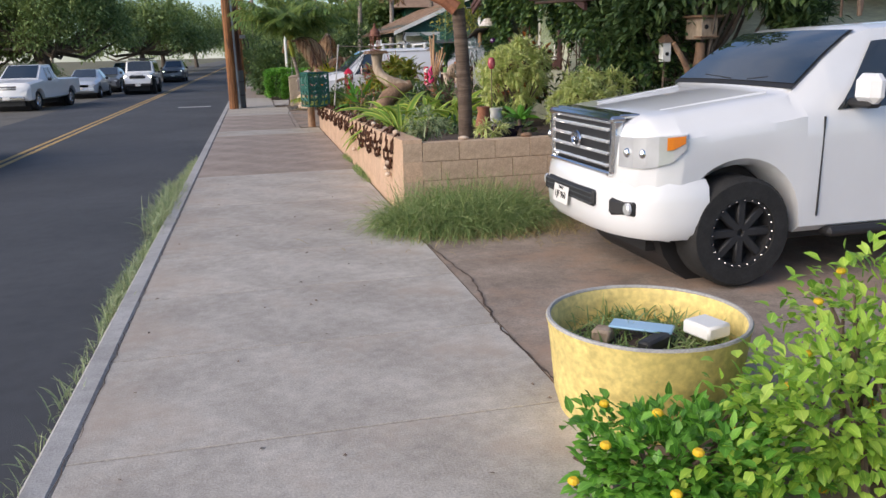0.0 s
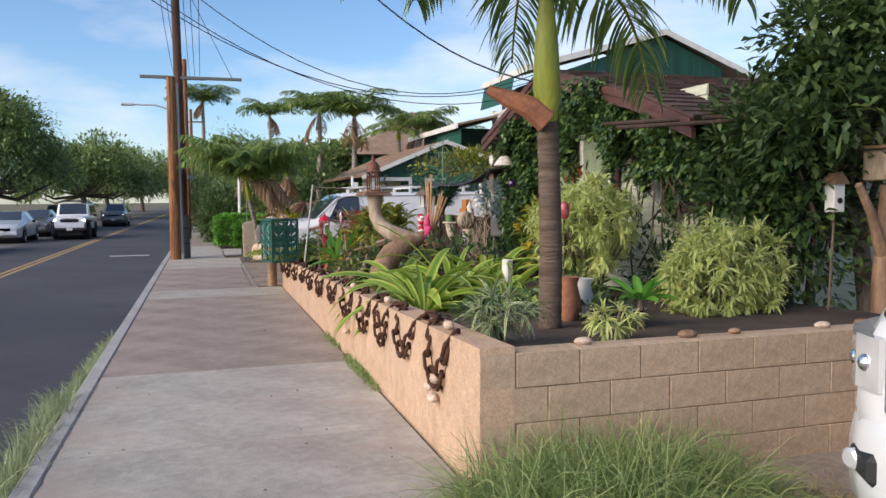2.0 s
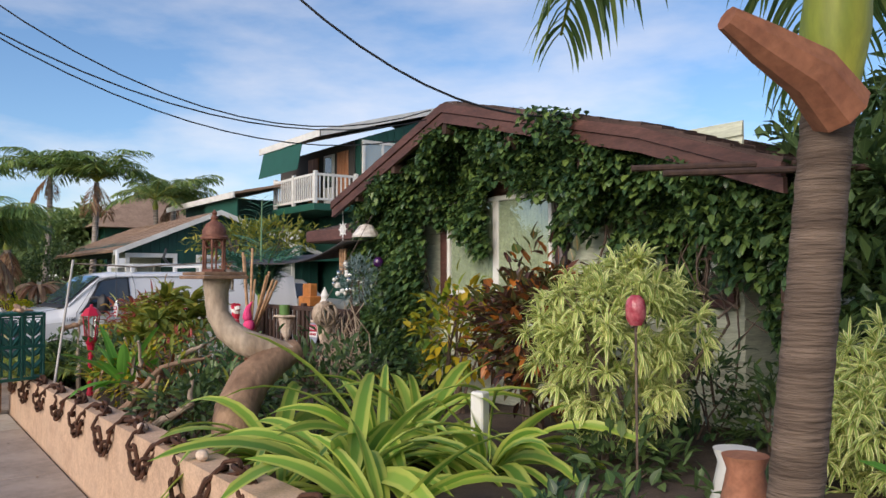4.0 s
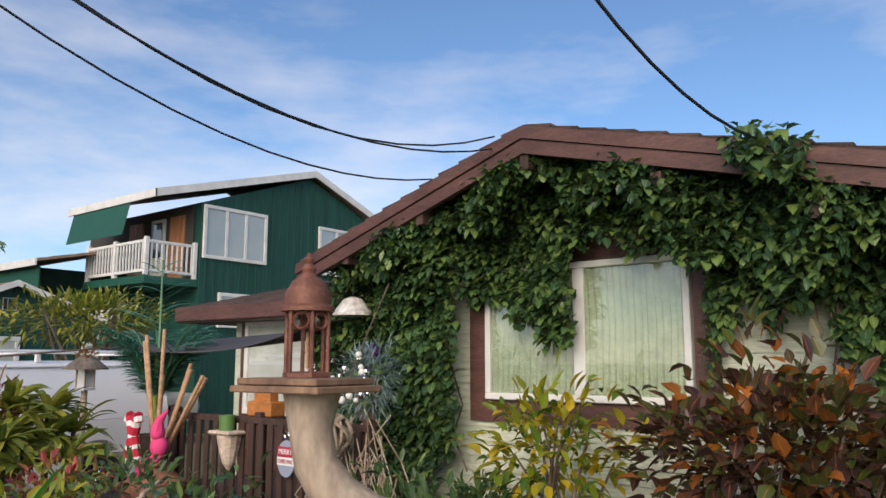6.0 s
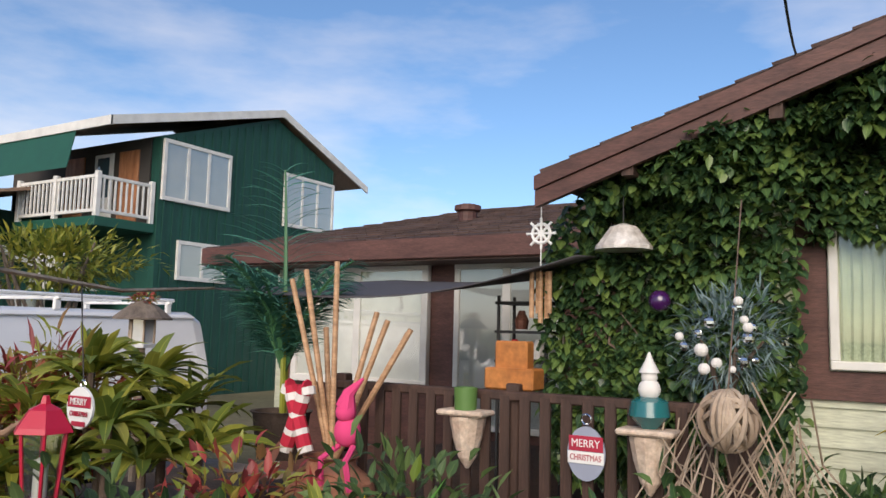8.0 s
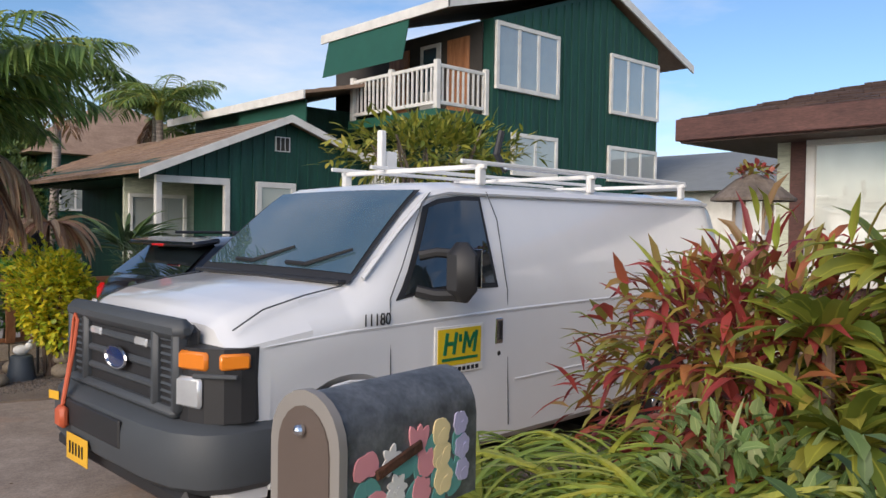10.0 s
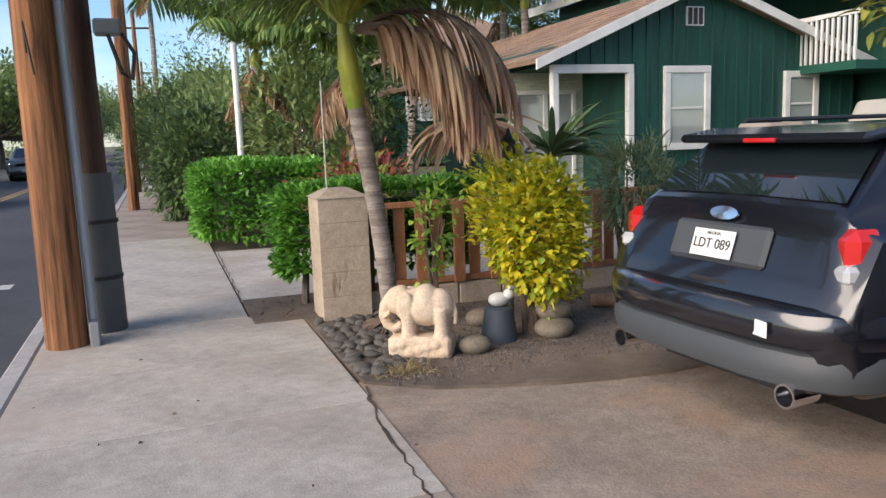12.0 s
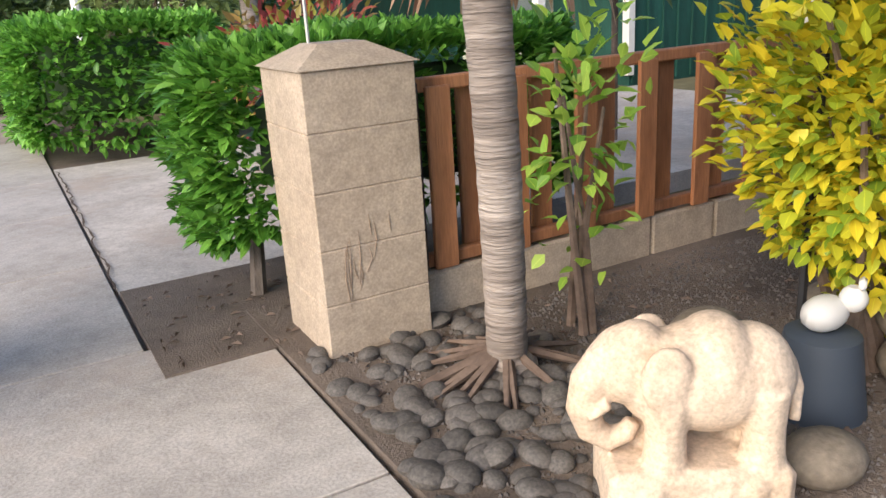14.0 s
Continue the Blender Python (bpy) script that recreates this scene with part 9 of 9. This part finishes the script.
for k, pts in enumerate((((1.78, 17.84, 1.12), (1.9, 17.72, 1.17), (1.98, 17.64, 1.21), (2.08, 17.53, 1.3)), ((1.95, 17.67, 1.19), (1.98, 17.68, 1.25), (1.95, 17.7, 1.29)), ((1.94, 17.7, 0.38), (1.94, 17.69, 0.8), (1.93, 17.68, 1.16)),
                         ((1.75, 14.9, 0.6), (2.0, 14.7, 0.95), (2.4, 14.6, 1.05)), ((1.9, 15.4, 0.38), (2.0, 15.3, 0.9), (1.95, 15.2, 1.15)), ((2.1, 15.9, 0.38), (2.3, 15.6, 0.85), (2.6, 15.5, 1.05), (2.8, 15.6, 1.12)),
                         ((1.8, 16.3, 0.38), (1.9, 16.2, 0.85)), ((2.2, 16.5, 0.38), (2.25, 16.4, 0.95), (2.1, 16.3, 1.1)), ((1.75, 13.9, 0.62), (1.95, 13.7, 0.8), (2.0, 13.9, 1.0)), ((1.8, 14.3, 0.38), (1.85, 14.2, 0.95)), ((2.6, 14.9, 0.38), (2.7, 14.8, 0.9)), ((3.0, 15.2, 0.38), (3.1, 15.1, 0.85), (3.4, 15.2, 0.95)))):
    tagged(part("driftwood_branch", B().tube(*twist(pts, k), 8), DRIFTWOOD if k % 3 else DRIFT_DARK, None, "", True), "grey twisted driftwood branch set in the garden", "driftwood", "driftwood branches")
# pots, bird houses, forked post in the garden corner
TERRA = bpy.data.materials["terracotta"]
for nm, lab, c, s, mat in (("terracotta_jar", "slim terracotta jar in the garden bed", (2.83, 9.75, 0.66), 1.0, TERRA), ("cream_jar", "cream ceramic jar in the garden bed", (3.06, 9.95, 0.62), 1.0, WHITE_TRIM), ("blue_bowl", "dark blue glazed bowl in the garden bed", (2.98, 9.25, 0.69), 0.8, plain("blue_glaze", (0.01, 0.015, 0.05), 0.2, 0, 0.8))):
    pr = [(0.06, 0), (0.11, 0.12), (0.07, 0.3), (0.09, 0.36), (0.07, 0.36)] if "jar" in nm else [(0.12, 0), (0.22, 0.12), (0.24, 0.14), (0.2, 0.13)]
    tagged(part(nm, B().lathe(pr, c, 18), mat, None, "", True), lab, "pot")
rosette("potted_plant", "green leafy rosette in the blue bowl", (3.1, 9.1, 0.9), 16, 0.3, 0.07, L_HEDGE, 388, 0.7, 1.0, "plant", 5, 0.3, 0.2)
fp = thing("forked_driftwood_post", "smooth forked red-brown driftwood post", "driftwood post")
part("trunk", B().tube([(5.5, 9.2, 0.3), (5.52, 9.25, 0.9), (5.6, 9.3, 1.3), (5.62, 9.3, 1.75)], [0.11, 0.08, 0.075, 0.06], 10), DRIFT_DARK, fp, "", True)
part("branch", B().tube([(5.55, 9.27, 1.15), (5.35, 9.2, 1.5), (5.15, 9.15, 1.75)], [0.06, 0.04, 0.03], 8), DRIFT_DARK, fp, "", True)
bh = thing("bird_house", "weathered grey wooden bird house on the forked post", "bird house")
part("box", B().box((5.62, 9.3, 1.92), (0.26, 0.3, 0.26), 10, 0.01), DRIFTWOOD, bh)
part("roof", B().box((5.62, 9.3, 2.07), (0.36, 0.4, 0.03), 10, 0.006), DRIFT_DARK, bh)
part("ledge", B().box((5.6, 9.15, 1.82), (0.3, 0.12, 0.02), 10, 0.004), DRIFT_DARK, bh)
# black disc on the closed box paints the shade of its opening
part("hole", B().lathe([(0.001, 0), (0.03, 0), (0.03, 0.01)], (0, 0, 0), 12), INK, bh).matrix_basis = pose(5.59, 9.145, 1.94, 90, 0, 10)
b2 = thing("bird_house", "small white bird house on a thin pole", "bird house")
part("pole", B().tube([(5.15, 9.45, 0.4), (5.2, 9.45, 1.52)], 0.012, 6), TWIG, b2)
part("box", B().box((5.2, 9.45, 1.65), (0.12, 0.11, 0.26), None, 0.008), WHITE_TRIM, b2)
part("roof", B().prism([(5.11, 1.76), (5.2, 1.86), (5.29, 1.76)], "y", 9.37, 9.53), DRIFT_DARK, b2)
# again a black disc in place of a shaded opening
part("hole", B().lathe([(0.001, 0), (0.025, 0), (0.025, 0.008)], (0, 0, 0), 12), INK, b2).matrix_basis = pose(5.2, 9.394, 1.62, 90, 0, 0)
gl = thing("red_glass_ornament", "red mottled glass globe on a stake", "ornament")
part("stake", B().tube([(3.2, 10.6, 0.42), (3.2, 10.6, 1.5)], 0.007, 5), TWIG, gl)
part("globe", B().lathe([(0.03, 0), (0.052, 0.04), (0.052, 0.1), (0.045, 0.13), (0.022, 0.155)], (3.2, 10.6, 1.47), 14), rough_surface("red_mottled_glass", (0.35, 0.02, 0.05), (0.6, 0.2, 0.22), 0.15, 20, 30, 0.2), gl, "", True)
wpo = thing("white_garden_post", "short white painted wooden post in the bed", "post")
part("post", B().box((3.1, 11.75, 0.7), (0.09, 0.09, 0.62), 20, 0.01), WHITE_TRIM, wpo)
# arbour beside the cottage
ar = thing("arbour", "dark timber arbour post and beams beside the cottage", "arbour")
part("post", B().box((4.9, 10.75, 1.3), (0.09, 0.09, 1.9), None, 0.01), DARK_WOOD, ar)
part("brace", B().tube([(4.9, 10.75, 1.9), (4.92, 10.6, 2.2), (5.0, 10.35, 2.35)], 0.04, 8), DARK_WOOD, ar)
for z, dy in ((2.42, 0), (2.36, -0.25)):
    part("beam", B().tube([(4.0, 11.3 + dy, z), (5.4, 9.9 + dy, z + 0.02)], 0.022, 8), DARK_WOOD, ar)
# leaf litter on the walk
lit = B()
g = random.Random(91)
for k in range(150):
    x, y, r = g.uniform(-1.0, 1.4), g.uniform(0.5, 27), g.uniform(0.006, 0.02)
    a = g.uniform(0, 6.28)
    lit.add([(x + r * math.cos(a), y + r * math.sin(a), 0.004), (x - r * 0.4 * math.sin(a), y + r * 0.4 * math.cos(a), 0.012), (x - r * math.cos(a), y - r * math.sin(a), 0.004), (x + r * 0.4 * math.sin(a), y - r * 0.4 * math.cos(a), 0.004)], [(0, 1, 2, 3)])
for k in range(520):
    x, y, r = g.uniform(1.03, 2.9), g.uniform(25.5, 28.4), g.uniform(0.008, 0.026)
    if y > 27.5:
        x = g.uniform(0.64, 1.6)
    a = g.uniform(0, 6.28)
    lit.add([(x + r * math.cos(a), y + r * math.sin(a), 0.016), (x - r * 0.3 * math.sin(a), y + r * 0.3 * math.cos(a), 0.026), (x - r * math.cos(a), y - r * math.sin(a), 0.016), (x + r * 0.3 * math.sin(a), y - r * 0.3 * math.cos(a), 0.018)], [(0, 1, 2, 3)])
tagged(part("leaf_litter", lit, TWIG), "scattered dry leaf bits on the sidewalk", "leaf litter", kind="stuff")

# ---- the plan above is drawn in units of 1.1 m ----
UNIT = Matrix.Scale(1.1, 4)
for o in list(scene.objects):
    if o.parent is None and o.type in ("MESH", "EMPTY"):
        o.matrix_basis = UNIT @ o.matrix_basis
